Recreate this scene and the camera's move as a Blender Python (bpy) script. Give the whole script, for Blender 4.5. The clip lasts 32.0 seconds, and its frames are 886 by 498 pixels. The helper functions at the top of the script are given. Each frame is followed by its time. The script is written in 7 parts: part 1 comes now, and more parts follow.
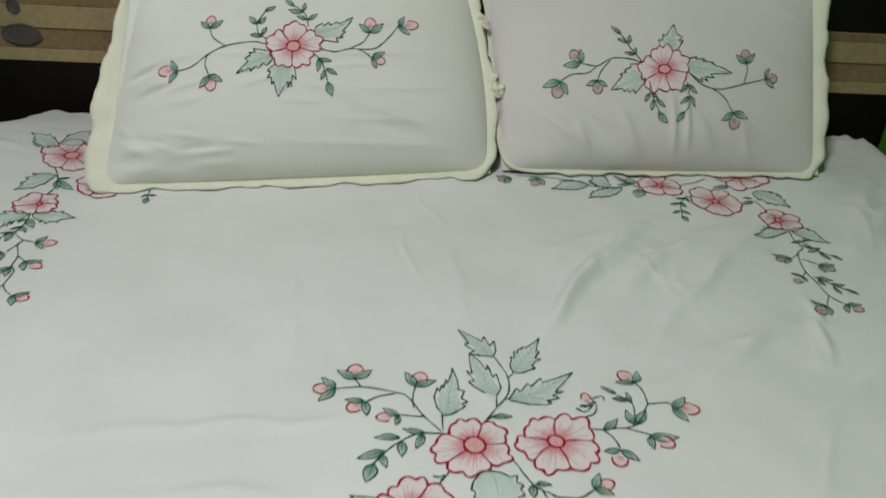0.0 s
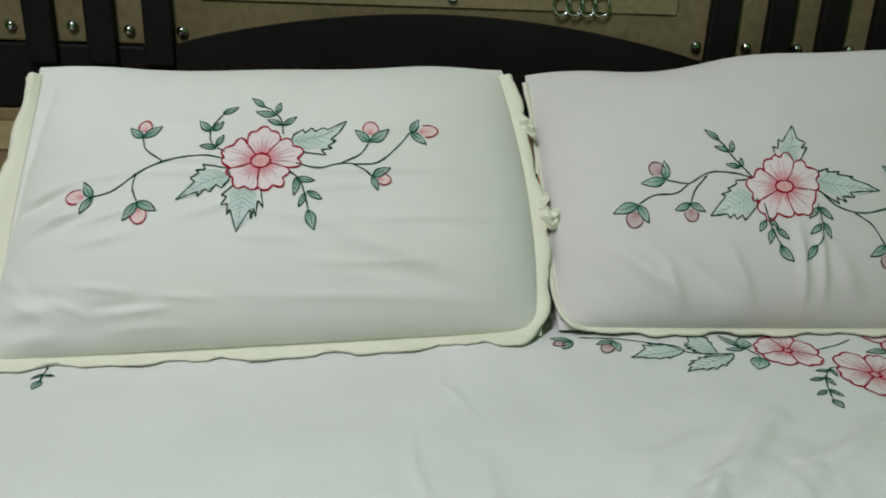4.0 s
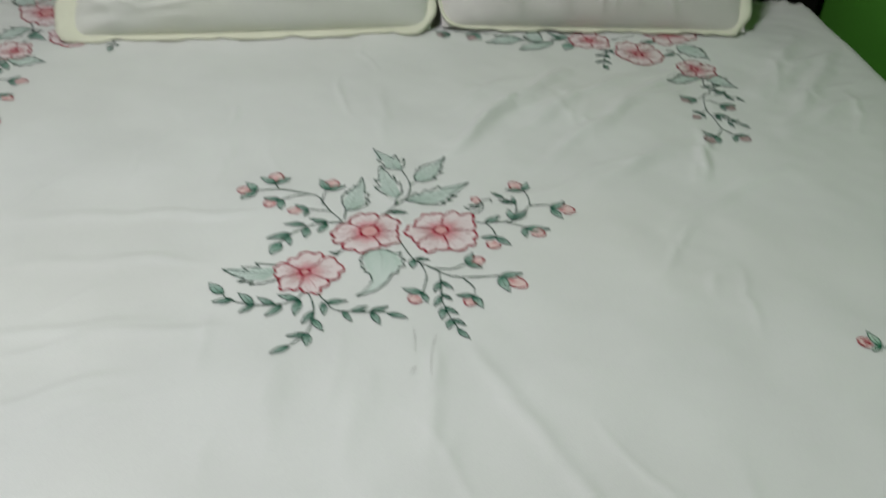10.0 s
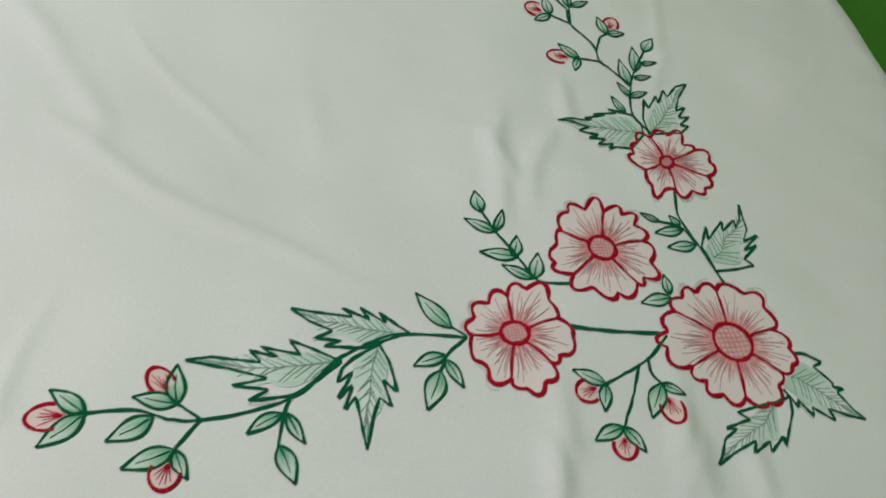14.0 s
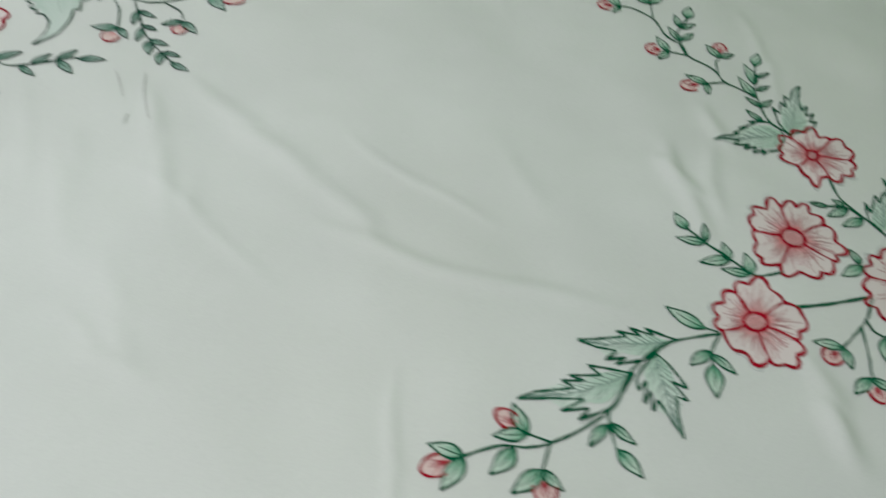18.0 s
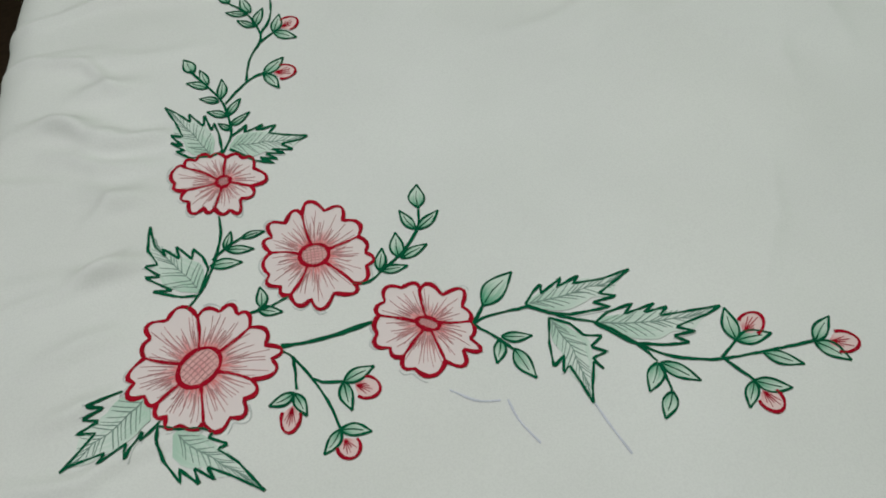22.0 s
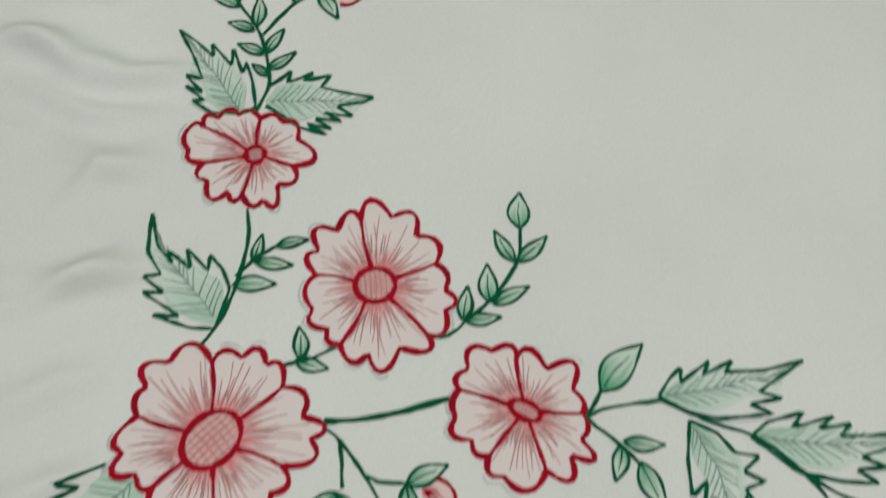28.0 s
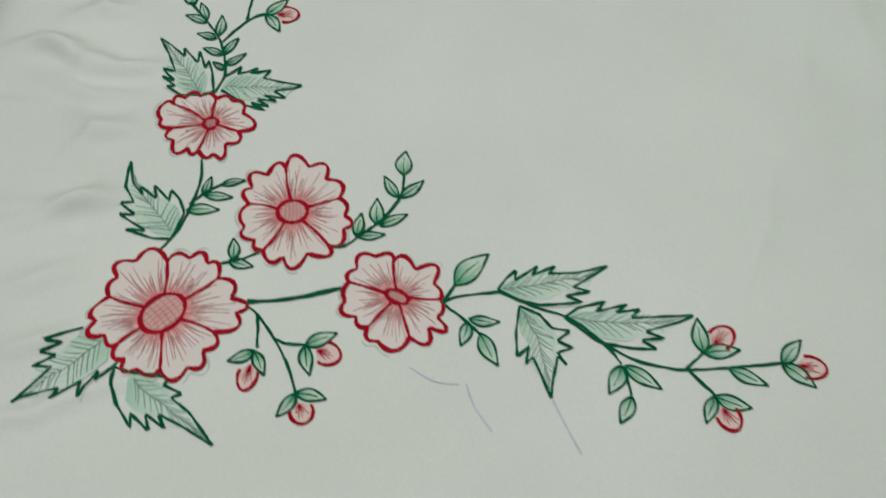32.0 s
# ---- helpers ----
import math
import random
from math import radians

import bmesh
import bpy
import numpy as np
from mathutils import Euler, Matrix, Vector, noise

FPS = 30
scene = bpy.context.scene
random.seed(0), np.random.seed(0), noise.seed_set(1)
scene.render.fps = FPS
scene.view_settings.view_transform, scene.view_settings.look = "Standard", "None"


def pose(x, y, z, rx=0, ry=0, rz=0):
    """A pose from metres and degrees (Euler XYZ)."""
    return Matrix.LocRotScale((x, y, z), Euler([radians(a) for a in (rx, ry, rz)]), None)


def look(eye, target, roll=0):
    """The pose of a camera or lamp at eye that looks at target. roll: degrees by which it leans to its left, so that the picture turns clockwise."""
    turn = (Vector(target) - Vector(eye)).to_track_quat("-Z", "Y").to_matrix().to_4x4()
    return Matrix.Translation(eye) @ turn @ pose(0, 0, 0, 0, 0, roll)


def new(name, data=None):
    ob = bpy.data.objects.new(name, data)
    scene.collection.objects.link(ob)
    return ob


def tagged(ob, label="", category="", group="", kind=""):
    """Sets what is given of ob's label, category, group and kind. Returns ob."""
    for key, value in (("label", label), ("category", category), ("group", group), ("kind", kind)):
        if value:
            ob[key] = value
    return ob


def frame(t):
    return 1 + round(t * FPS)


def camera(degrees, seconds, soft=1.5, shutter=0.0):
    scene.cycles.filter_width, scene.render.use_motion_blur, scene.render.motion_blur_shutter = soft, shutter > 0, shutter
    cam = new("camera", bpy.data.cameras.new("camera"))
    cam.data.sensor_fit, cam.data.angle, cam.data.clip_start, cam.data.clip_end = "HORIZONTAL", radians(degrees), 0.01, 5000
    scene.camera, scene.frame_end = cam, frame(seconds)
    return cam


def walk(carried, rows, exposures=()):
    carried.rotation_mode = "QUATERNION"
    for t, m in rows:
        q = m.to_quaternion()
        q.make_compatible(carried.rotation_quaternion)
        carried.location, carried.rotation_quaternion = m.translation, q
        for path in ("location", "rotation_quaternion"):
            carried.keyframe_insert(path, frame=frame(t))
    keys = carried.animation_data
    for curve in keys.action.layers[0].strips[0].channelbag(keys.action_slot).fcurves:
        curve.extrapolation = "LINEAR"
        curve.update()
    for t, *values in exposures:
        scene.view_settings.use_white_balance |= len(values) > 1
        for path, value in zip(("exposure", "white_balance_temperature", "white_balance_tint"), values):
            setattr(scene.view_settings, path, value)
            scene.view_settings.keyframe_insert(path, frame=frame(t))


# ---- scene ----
cam = camera(55.64, 32.0, 1.8, 0.5)
PATH = [
    (0, pose(-0.1775, -0.7278, 1.2909, 59.580, -3.499, -3.223)),
    (0.5, pose(-0.1552, -0.6144, 1.2974, 60.163, -3.371, -2.316)),
    (1, pose(-0.0964, -0.4679, 1.2583, 62.401, -2.399, 0.040)),
    (1.5, pose(-0.0796, -0.3338, 1.2001, 64.197, -2.535, 0.778)),
    (2, pose(-0.0721, -0.2549, 1.1706, 65.761, -2.124, 1.496)),
    (2.5, pose(-0.0194, -0.2188, 1.1434, 65.512, -1.533, 1.187)),
    (4.5, pose(-0.1808, -0.2985, 1.1265, 69.028, -2.125, -1.417)),
    (5, pose(-0.2082, -0.2972, 1.1777, 62.166, -0.750, 1.848)),
    (5.5, pose(-0.2233, -0.3315, 1.1925, 58.784, 1.412, 2.370)),
    (6, pose(-0.2313, -0.3898, 1.1825, 55.856, 2.848, 1.909)),
    (6.5, pose(-0.2351, -0.4514, 1.1879, 54.256, 3.056, 1.921)),
    (7, pose(-0.2000, -0.5539, 1.2091, 53.678, 2.472, 2.292)),
    (7.5, pose(-0.1386, -0.6380, 1.2071, 53.166, 0.955, 1.636)),
    (8, pose(-0.0737, -0.7024, 1.2017, 51.898, -0.645, 1.275)),
    (8.5, pose(-0.0484, -0.7768, 1.2394, 51.648, -1.287, 0.086)),
    (9, pose(-0.0747, -0.8802, 1.2884, 55.748, -1.516, -0.816)),
    (9.5, pose(-0.0712, -0.9360, 1.2859, 57.385, -2.179, -0.305)),
    (10, pose(-0.0094, -0.9493, 1.2528, 54.303, -2.459, -1.482)),
    (10.5, pose(0.0380, -0.9532, 1.2172, 48.801, -3.519, -4.370)),
    (11, pose(0.0876, -0.9596, 1.1986, 43.413, -5.260, -6.054)),
    (11.5, pose(0.1303, -0.9744, 1.1794, 40.653, -7.890, -6.649)),
    (12, pose(0.1471, -0.9753, 1.1699, 38.815, -9.884, -7.197)),
    (12.5, pose(0.1440, -0.9590, 1.1476, 37.681, -10.572, -8.037)),
    (13, pose(0.1456, -0.9436, 1.1287, 36.265, -10.207, -8.982)),
    (13.5, pose(0.2126, -0.9268, 1.1077, 35.503, -11.600, -10.959)),
    (15.5, pose(0.2677, -0.8433, 1.0881, 34.244, -13.328, -8.445)),
    (16, pose(0.2607, -0.8742, 1.0883, 33.855, -12.217, -9.006)),
    (16.5, pose(0.1982, -0.9049, 1.0969, 32.311, -8.564, -13.335)),
    (17, pose(0.1355, -0.9244, 1.1158, 32.192, -6.674, -15.422)),
    (17.5, pose(0.0959, -0.9256, 1.1391, 36.106, -6.509, -19.467)),
    (18, pose(0.0187, -0.9000, 1.1559, 38.848, -5.801, -20.892)),
    (18.5, pose(-0.1375, -0.8640, 1.1670, 43.327, -7.689, -17.105)),
    (19, pose(-0.2605, -0.8504, 1.1633, 45.116, -6.466, -12.594)),
    (19.5, pose(-0.3679, -0.8537, 1.1423, 44.994, -4.033, -8.039)),
    (20, pose(-0.4610, -0.8719, 1.1326, 42.778, -0.494, -3.508)),
    (20.5, pose(-0.4882, -0.8863, 1.1159, 38.899, 1.529, -1.501)),
    (21, pose(-0.4968, -0.8969, 1.1159, 36.010, 2.084, -1.545)),
    (21.5, pose(-0.5017, -0.9192, 1.1261, 34.444, 2.327, -1.596)),
    (22, pose(-0.4980, -0.9398, 1.1430, 33.427, 2.725, -1.803)),
    (22.5, pose(-0.4935, -0.9509, 1.1627, 33.504, 3.081, -1.768)),
    (23, pose(-0.4882, -0.9542, 1.1711, 34.901, 3.567, -2.232)),
    (23.5, pose(-0.4911, -0.9523, 1.1737, 36.194, 3.828, -2.665)),
    (24, pose(-0.4908, -0.9487, 1.1693, 36.385, 3.986, -2.965)),
    (24.5, pose(-0.4767, -0.9437, 1.1687, 35.920, 4.099, -3.984)),
    (25, pose(-0.4706, -0.9599, 1.1711, 34.880, 4.154, -3.990)),
    (25.5, pose(-0.4675, -0.9798, 1.1755, 34.537, 3.856, -3.638)),
    (27.5, pose(-0.5517, -0.8060, 1.0536, 22.623, 0.069, 2.465)),
    (28, pose(-0.5685, -0.7403, 1.0516, 22.243, -0.630, 3.702)),
    (28.5, pose(-0.5640, -0.6598, 1.0459, 21.550, -0.741, 4.081)),
    (29, pose(-0.5905, -0.6012, 1.0520, 21.327, -3.253, 3.364)),
    (29.5, pose(-0.5907, -0.5954, 1.0634, 24.083, -3.118, 2.906)),
    (30, pose(-0.5768, -0.6244, 1.0764, 26.231, -2.608, 2.216)),
    (30.5, pose(-0.5611, -0.6884, 1.0960, 27.455, -1.578, 2.084)),
    (31, pose(-0.5446, -0.7819, 1.1040, 28.053, -0.495, 2.186)),
    (31.5, pose(-0.5182, -0.8552, 1.1350, 28.564, -0.793, 3.073)),
    (32, pose(-0.4778, -0.9103, 1.1477, 29.327, -0.596, 4.404)),
]
EXPOSURES = ((0, 0.03, 6450, 10), (2, 0.22, 6400, 9), (5, 0.23, 6250, 8), (7, 0.0, 6300, 8), (8, -0.04, 6350, 9), (10, -0.01, 6450, 9), (12, 0.04, 6700, 9), (16, 0.19, 6500, 6), (17, 0.05, 6550, 5), (18, 0.03, 6350, 6), (19, -0.06, 6250, 8), (20, -0.17, 6450, 8), (21, -0.21, 6500, 7), (22, -0.26, 6500, 5), (23, -0.24, 6550, 3), (25, -0.25, 6550, 3), (28, -0.22, 6700, 5), (29, -0.19, 6650, 2), (32, -0.26, 6600, 2))
walk(cam, PATH, EXPOSURES)

# ---- world, lamps ----
world = bpy.data.worlds.new("room_air")
scene.world = world
world.use_nodes = True
world.node_tree.nodes["Background"].inputs["Color"].default_value = (0.8, 0.9, 0.8, 1)
world.node_tree.nodes["Background"].inputs["Strength"].default_value = 0.02


def area_lamp(name, eye, target, size_x, size_y, watts, colour):
    data = bpy.data.lights.new(name, "AREA")
    data.shape, data.size, data.size_y, data.energy, data.color = "RECTANGLE", size_x, size_y, watts, colour
    ob = new(name, data)
    ob.matrix_basis = look(eye, target)
    return ob


area_lamp("tube_lamp", (-0.65, -0.65, 2.62), (-0.2, -0.1, 0.6), 0.16, 1.2, 37.5, (0.97, 0.93, 0.98))


# ---- materials ----
def material(name, colour, rough=0.8, metal=0.0, var=0.12, scale=30.0, fine=300.0, bump=0.15, bump_scale=600.0, sheen=0.0, tint=None, tint_scale=3.0, tint_amount=0.3, gloss=0.2):
    """A procedural surface: base colour, broad tint patches, fine grain and a fine relief."""
    m = bpy.data.materials.new(name)
    m.use_nodes = True
    nt = m.node_tree
    bsdf = nt.nodes["Principled BSDF"]
    bsdf.inputs["Roughness"].default_value = rough
    bsdf.inputs["Metallic"].default_value = metal
    bsdf.inputs["Sheen Weight"].default_value = sheen
    bsdf.inputs["Specular IOR Level"].default_value = gloss
    coord = nt.nodes.new("ShaderNodeTexCoord")

    def grain(s, detail):
        n = nt.nodes.new("ShaderNodeTexNoise")
        n.inputs["Scale"].default_value, n.inputs["Detail"].default_value = s, detail
        nt.links.new(coord.outputs["Object"], n.inputs["Vector"])
        return n

    def blend(a, b, fac, mode="MIX"):
        x = nt.nodes.new("ShaderNodeMix")
        x.data_type, x.blend_type = "RGBA", mode
        for socket, v in ((x.inputs[6], a), (x.inputs[7], b), (x.inputs[0], fac)):
            if isinstance(v, (tuple, float)):
                socket.default_value = v if isinstance(v, float) else (*v[:3], 1)
            else:
                nt.links.new(v, socket)
        return x.outputs[2]

    def ramp(value, lo, hi):
        r = nt.nodes.new("ShaderNodeMapRange")
        r.inputs[1].default_value, r.inputs[2].default_value = lo, hi
        nt.links.new(value, r.inputs[0])
        return r.outputs[0]

    col = tuple(colour)
    if tint:
        amount = nt.nodes.new("ShaderNodeMath")
        amount.operation = "MULTIPLY"
        amount.inputs[1].default_value = tint_amount
        nt.links.new(ramp(grain(tint_scale, 3).outputs["Fac"], 0.4, 0.65), amount.inputs[0])
        col = blend(col, tint, amount.outputs[0])
    dark = tuple(c * (1 - var) for c in colour)
    light = tuple(min(1, c * (1 + var * 0.6)) for c in colour)
    spread = blend(dark, light, ramp(grain(scale, 4).outputs["Fac"], 0.3, 0.7))
    col = blend(col, spread, 0.5)
    thread = blend((1 - var * 0.6,) * 3, (1.0, 1.0, 1.0), ramp(grain(fine, 2).outputs["Fac"], 0.35, 0.6))
    col = blend(col, thread, 1.0, "MULTIPLY")
    nt.links.new(col, bsdf.inputs["Base Color"])
    if bump:
        b = nt.nodes.new("ShaderNodeBump")
        b.inputs["Strength"].default_value, b.inputs["Distance"].default_value = bump, 0.001
        nt.links.new(grain(bump_scale, 3).outputs["Fac"], b.inputs["Height"])
        nt.links.new(b.outputs["Normal"], bsdf.inputs["Normal"])
    return m


def washed(name, inner, outer, reach=0.5, streak=26.0, rough=0.85):
    """Pencil-shaded cloth: strong colour at the root (v = 0) fading along v, in streaks across u."""
    m = bpy.data.materials.new(name)
    m.use_nodes = True
    nt = m.node_tree
    bsdf = nt.nodes["Principled BSDF"]
    bsdf.inputs["Roughness"].default_value = rough
    bsdf.inputs["Specular IOR Level"].default_value = 0.1
    uv = nt.nodes.new("ShaderNodeUVMap")
    split = nt.nodes.new("ShaderNodeSeparateXYZ")
    nt.links.new(uv.outputs[0], split.inputs[0])
    info = nt.nodes.new("ShaderNodeObjectInfo")
    join = nt.nodes.new("ShaderNodeCombineXYZ")
    wide = nt.nodes.new("ShaderNodeMath")
    wide.operation, wide.inputs[1].default_value = "MULTIPLY", streak
    nt.links.new(split.outputs[0], wide.inputs[0])
    nt.links.new(wide.outputs[0], join.inputs[0])
    longer = nt.nodes.new("ShaderNodeMath")
    longer.operation, longer.inputs[1].default_value = "MULTIPLY", 2.0
    nt.links.new(split.outputs[1], longer.inputs[0])
    nt.links.new(longer.outputs[0], join.inputs[1])
    seed = nt.nodes.new("ShaderNodeMath")
    seed.operation, seed.inputs[1].default_value = "MULTIPLY", 40.0
    nt.links.new(info.outputs["Random"], seed.inputs[0])
    nt.links.new(seed.outputs[0], join.inputs[2])
    n = nt.nodes.new("ShaderNodeTexNoise")
    n.inputs["Scale"].default_value, n.inputs["Detail"].default_value = 1.0, 2.0
    nt.links.new(join.outputs[0], n.inputs["Vector"])
    shift = nt.nodes.new("ShaderNodeMath")
    shift.operation, shift.inputs[1].default_value, shift.inputs[2].default_value = "MULTIPLY_ADD", 0.9, -0.45
    nt.links.new(n.outputs["Fac"], shift.inputs[0])
    add = nt.nodes.new("ShaderNodeMath")
    add.operation = "ADD"
    nt.links.new(split.outputs[1], add.inputs[0])
    nt.links.new(shift.outputs[0], add.inputs[1])
    r = nt.nodes.new("ShaderNodeMapRange")
    r.inputs[1].default_value, r.inputs[2].default_value = 0.0, reach
    nt.links.new(add.outputs[0], r.inputs[0])
    x = nt.nodes.new("ShaderNodeMix")
    x.data_type = "RGBA"
    x.inputs[6].default_value, x.inputs[7].default_value = (*inner, 1), (*outer, 1)
    nt.links.new(r.outputs[0], x.inputs[0])
    nt.links.new(x.outputs[2], bsdf.inputs["Base Color"])
    return m


COTTON = material("white_cotton", (0.745, 0.765, 0.735), 0.9, 0, 0.08, 7.0, 700.0, 0.25, 900.0, 0.1, (0.72, 0.72, 0.64), 2.2, 0.35)
COTTON_OLD = material("pillow_cotton", (0.735, 0.745, 0.69), 0.9, 0, 0.06, 12.0, 700.0, 0.25, 900.0, 0.1, (0.72, 0.73, 0.60), 5.0, 0.4)
# darker than the left pillow's cloth: the right pillow's shade is in this colour
COTTON_ROSE_SHADED = material("shaded_rose_cotton", (0.685, 0.670, 0.635), 0.9, 0, 0.05, 12.0, 700.0, 0.25, 900.0, 0.1, (0.62, 0.63, 0.56), 5.0, 0.35)
YELLOW = material("pale_yellow_cotton", (0.78, 0.79, 0.63), 0.85, 0, 0.08, 25.0, 600.0, 0.25, 700.0, 0.1)
RED = material("red_ink_line", (0.39, 0.006, 0.022), 0.8, 0, 0.4, 60.0, 900.0, 0.2, 900.0, gloss=0.05)
ROSE = material("rose_ink_line", (0.36, 0.008, 0.030), 0.8, 0, 0.35, 60.0, 900.0, 0.2, 900.0, gloss=0.05)
ROSE_DULL = material("grey_rose_ink_line", (0.14, 0.035, 0.045), 0.8, 0, 0.35, 60.0, 900.0, 0.2, 900.0, gloss=0.05)
GREEN = material("green_ink_line", (0.004, 0.110, 0.048), 0.8, 0, 0.45, 60.0, 900.0, 0.2, 900.0, gloss=0.05)
PINE = material("dark_green_ink_line", (0.014, 0.072, 0.044), 0.8, 0, 0.35, 60.0, 900.0, 0.2, 900.0, gloss=0.05)
HATCH_GREEN = material("grey_green_pencil", (0.25, 0.36, 0.30), 0.85, 0, 0.3, 80.0, 900.0, 0)
HATCH_GREEN_PALE = material("pale_green_pencil", (0.42, 0.52, 0.46), 0.85, 0, 0.3, 80.0, 900.0, 0)
HATCH_RED_PALE = material("pale_red_pencil", (0.60, 0.38, 0.37), 0.85, 0, 0.3, 80.0, 900.0, 0)
HATCH_RED = material("brown_red_pencil", (0.52, 0.28, 0.27), 0.85, 0, 0.3, 80.0, 900.0, 0)
TRACE = material("grey_pencil_trace", (0.60, 0.63, 0.60), 0.9, 0, 0.2, 80.0, 900.0, 0)
# colour of the crease shadows painted on the sheet as thin lines
CREASE_SHADE = material("grey_crease_shade", (0.56, 0.58, 0.54), 0.9, 0, 0.3, 80.0, 900.0, 0)
PENCIL = material("faint_grey_pencil", (0.62, 0.65, 0.71), 0.9, 0, 0.2, 80.0, 900.0, 0)
PETAL = washed("petal_cream", (0.66, 0.19, 0.19), (0.75, 0.67, 0.65), 0.40)
PETAL_ROSE = washed("petal_rose", (0.65, 0.22, 0.25), (0.75, 0.67, 0.66), 0.5)
BUD = washed("bud_pink", (0.60, 0.20, 0.21), (0.74, 0.58, 0.55), 0.6, 10.0)
BUD_DULL = washed("bud_grey_rose", (0.36, 0.20, 0.20), (0.54, 0.44, 0.42), 0.7, 10.0)
HEART = washed("flower_heart", (0.68, 0.34, 0.33), (0.70, 0.41, 0.39), 0.6, 12.0)
BLADE = washed("leaf_wash", (0.42, 0.60, 0.48), (0.66, 0.74, 0.67), 0.65, 14.0)
BLADE_GREY = washed("leaf_wash_grey", (0.46, 0.58, 0.51), (0.62, 0.70, 0.65), 0.7, 14.0)
LEAFLET = washed("leaflet_wash", (0.08, 0.34, 0.19), (0.57, 0.69, 0.59), 0.66, 9.0)
LEAFLET_DARK = washed("leaflet_wash_dark", (0.08, 0.24, 0.16), (0.44, 0.55, 0.49), 0.8, 6.0)
EBONY = material("dark_stained_wood", (0.008, 0.007, 0.006), 0.6, 0, 0.4, 14.0, 120.0, 0.1, 120.0, gloss=0.15)
PLANK = material("light_brown_wood", (0.27, 0.20, 0.10), 0.5, 0, 0.3, 8.0, 90.0, 0.15, 90.0, 0, (0.16, 0.10, 0.05), 6.0, 0.8)
PLANK_PALE = material("pale_brown_wood", (0.36, 0.29, 0.15), 0.5, 0, 0.25, 8.0, 90.0, 0.15, 90.0)
VENEER = material("olive_brown_veneer", (0.17, 0.145, 0.07), 0.5, 0, 0.3, 8.0, 90.0, 0.15, 90.0, 0, (0.10, 0.08, 0.04), 5.0, 0.6)
VENEER_PALE = material("pale_olive_veneer", (0.21, 0.18, 0.09), 0.5, 0, 0.25, 8.0, 90.0, 0.15, 90.0)
STEEL = material("polished_steel", (0.6, 0.6, 0.6), 0.15, 1.0, 0.1, 30.0, 90.0, 0)
HOLE = material("hole_lining", (0.09, 0.085, 0.075), 0.6, 0, 0.3, 40.0, 120.0, 0.2, 100.0)
WALL = material("green_wall_paint", (0.075, 0.27, 0.030), 0.65, 0, 0.12, 4.0, 150.0, 0.2, 160.0)
PLASTER = material("white_plaster", (0.72, 0.74, 0.68), 0.8, 0, 0.1, 3.0, 150.0, 0.2, 160.0)
FLOOR = material("dark_brown_floor", (0.045, 0.025, 0.018), 0.5, 0, 0.4, 6.0, 80.0, 0.1, 80.0)
TICKING = material("mattress_ticking", (0.45, 0.42, 0.36), 0.9, 0, 0.15, 20.0, 300.0, 0.2, 400.0)
ORANGE = material("orange_red_cloth", (0.42, 0.07, 0.03), 0.9, 0, 0.2, 40.0, 500.0, 0.3, 500.0)
NET = material("grey_white_edge_cloth", (0.55, 0.55, 0.52), 0.9, 0, 0.1, 20.0, 500.0, 0.3, 500.0)


# ---- mesh helpers ----
def mesh_object(name, verts, faces, mat, parent=None, label="", uvs=None, smooth=True):
    me = bpy.data.meshes.new(name)
    me.from_pydata([tuple(map(float, v)) for v in verts], [], faces)
    if mat:
        me.materials.append(mat)
    if uvs is not None:
        layer = me.uv_layers.new(name="UVMap")
        flat = np.empty(len(me.loops), dtype=np.int32)
        me.loops.foreach_get("vertex_index", flat)
        layer.data.foreach_set("uv", np.asarray(uvs, dtype=np.float32)[flat].ravel())
    if smooth:
        me.polygons.foreach_set("use_smooth", [True] * len(me.polygons))
    ob = new(name, me)
    if parent:
        ob.parent = parent
    if label:
        tagged(ob, label)
    return ob


def part(name, bm, mat, parent, label=""):
    me = bpy.data.meshes.new(name)
    bm.to_mesh(me)
    bm.free()
    me.materials.append(mat)
    ob = new(name, me)
    ob.parent = parent
    return tagged(ob, label)


def slab(x0, y0, z0, x1, y1, z1, bevel=0.004, segments=2):
    bm = bmesh.new()
    bmesh.ops.create_cube(bm, size=1)
    for v in bm.verts:
        v.co = Vector(((x0 + x1) / 2 + v.co.x * (x1 - x0), (y0 + y1) / 2 + v.co.y * (y1 - y0), (z0 + z1) / 2 + v.co.z * (z1 - z0)))
    if bevel:
        bmesh.ops.bevel(bm, geom=bm.edges[:], offset=bevel, segments=segments, affect="EDGES", profile=0.5)
    return bm


def grid_faces(rows, cols):
    return [(r * cols + c, r * cols + c + 1, (r + 1) * cols + c + 1, (r + 1) * cols + c) for r in range(rows - 1) for c in range(cols - 1)]


def curve_through(pts, step=0.004):
    """A smooth line through a few points, evenly divided."""
    p = np.asarray(pts, float)
    if len(p) > 2:
        q = np.vstack([2 * p[0] - p[1], p, 2 * p[-1] - p[-2]])
        s = np.linspace(0, 1, 9)[:-1, None]
        out = []
        for a, b, c, d in zip(q, q[1:], q[2:], q[3:]):
            out.append(0.5 * (2 * b + (c - a) * s + (2 * a - 5 * b + 4 * c - d) * s ** 2 + (3 * b - a - 3 * c + d) * s ** 3))
        p = np.vstack(out + [p[-1:]])
    return divided(p, step)


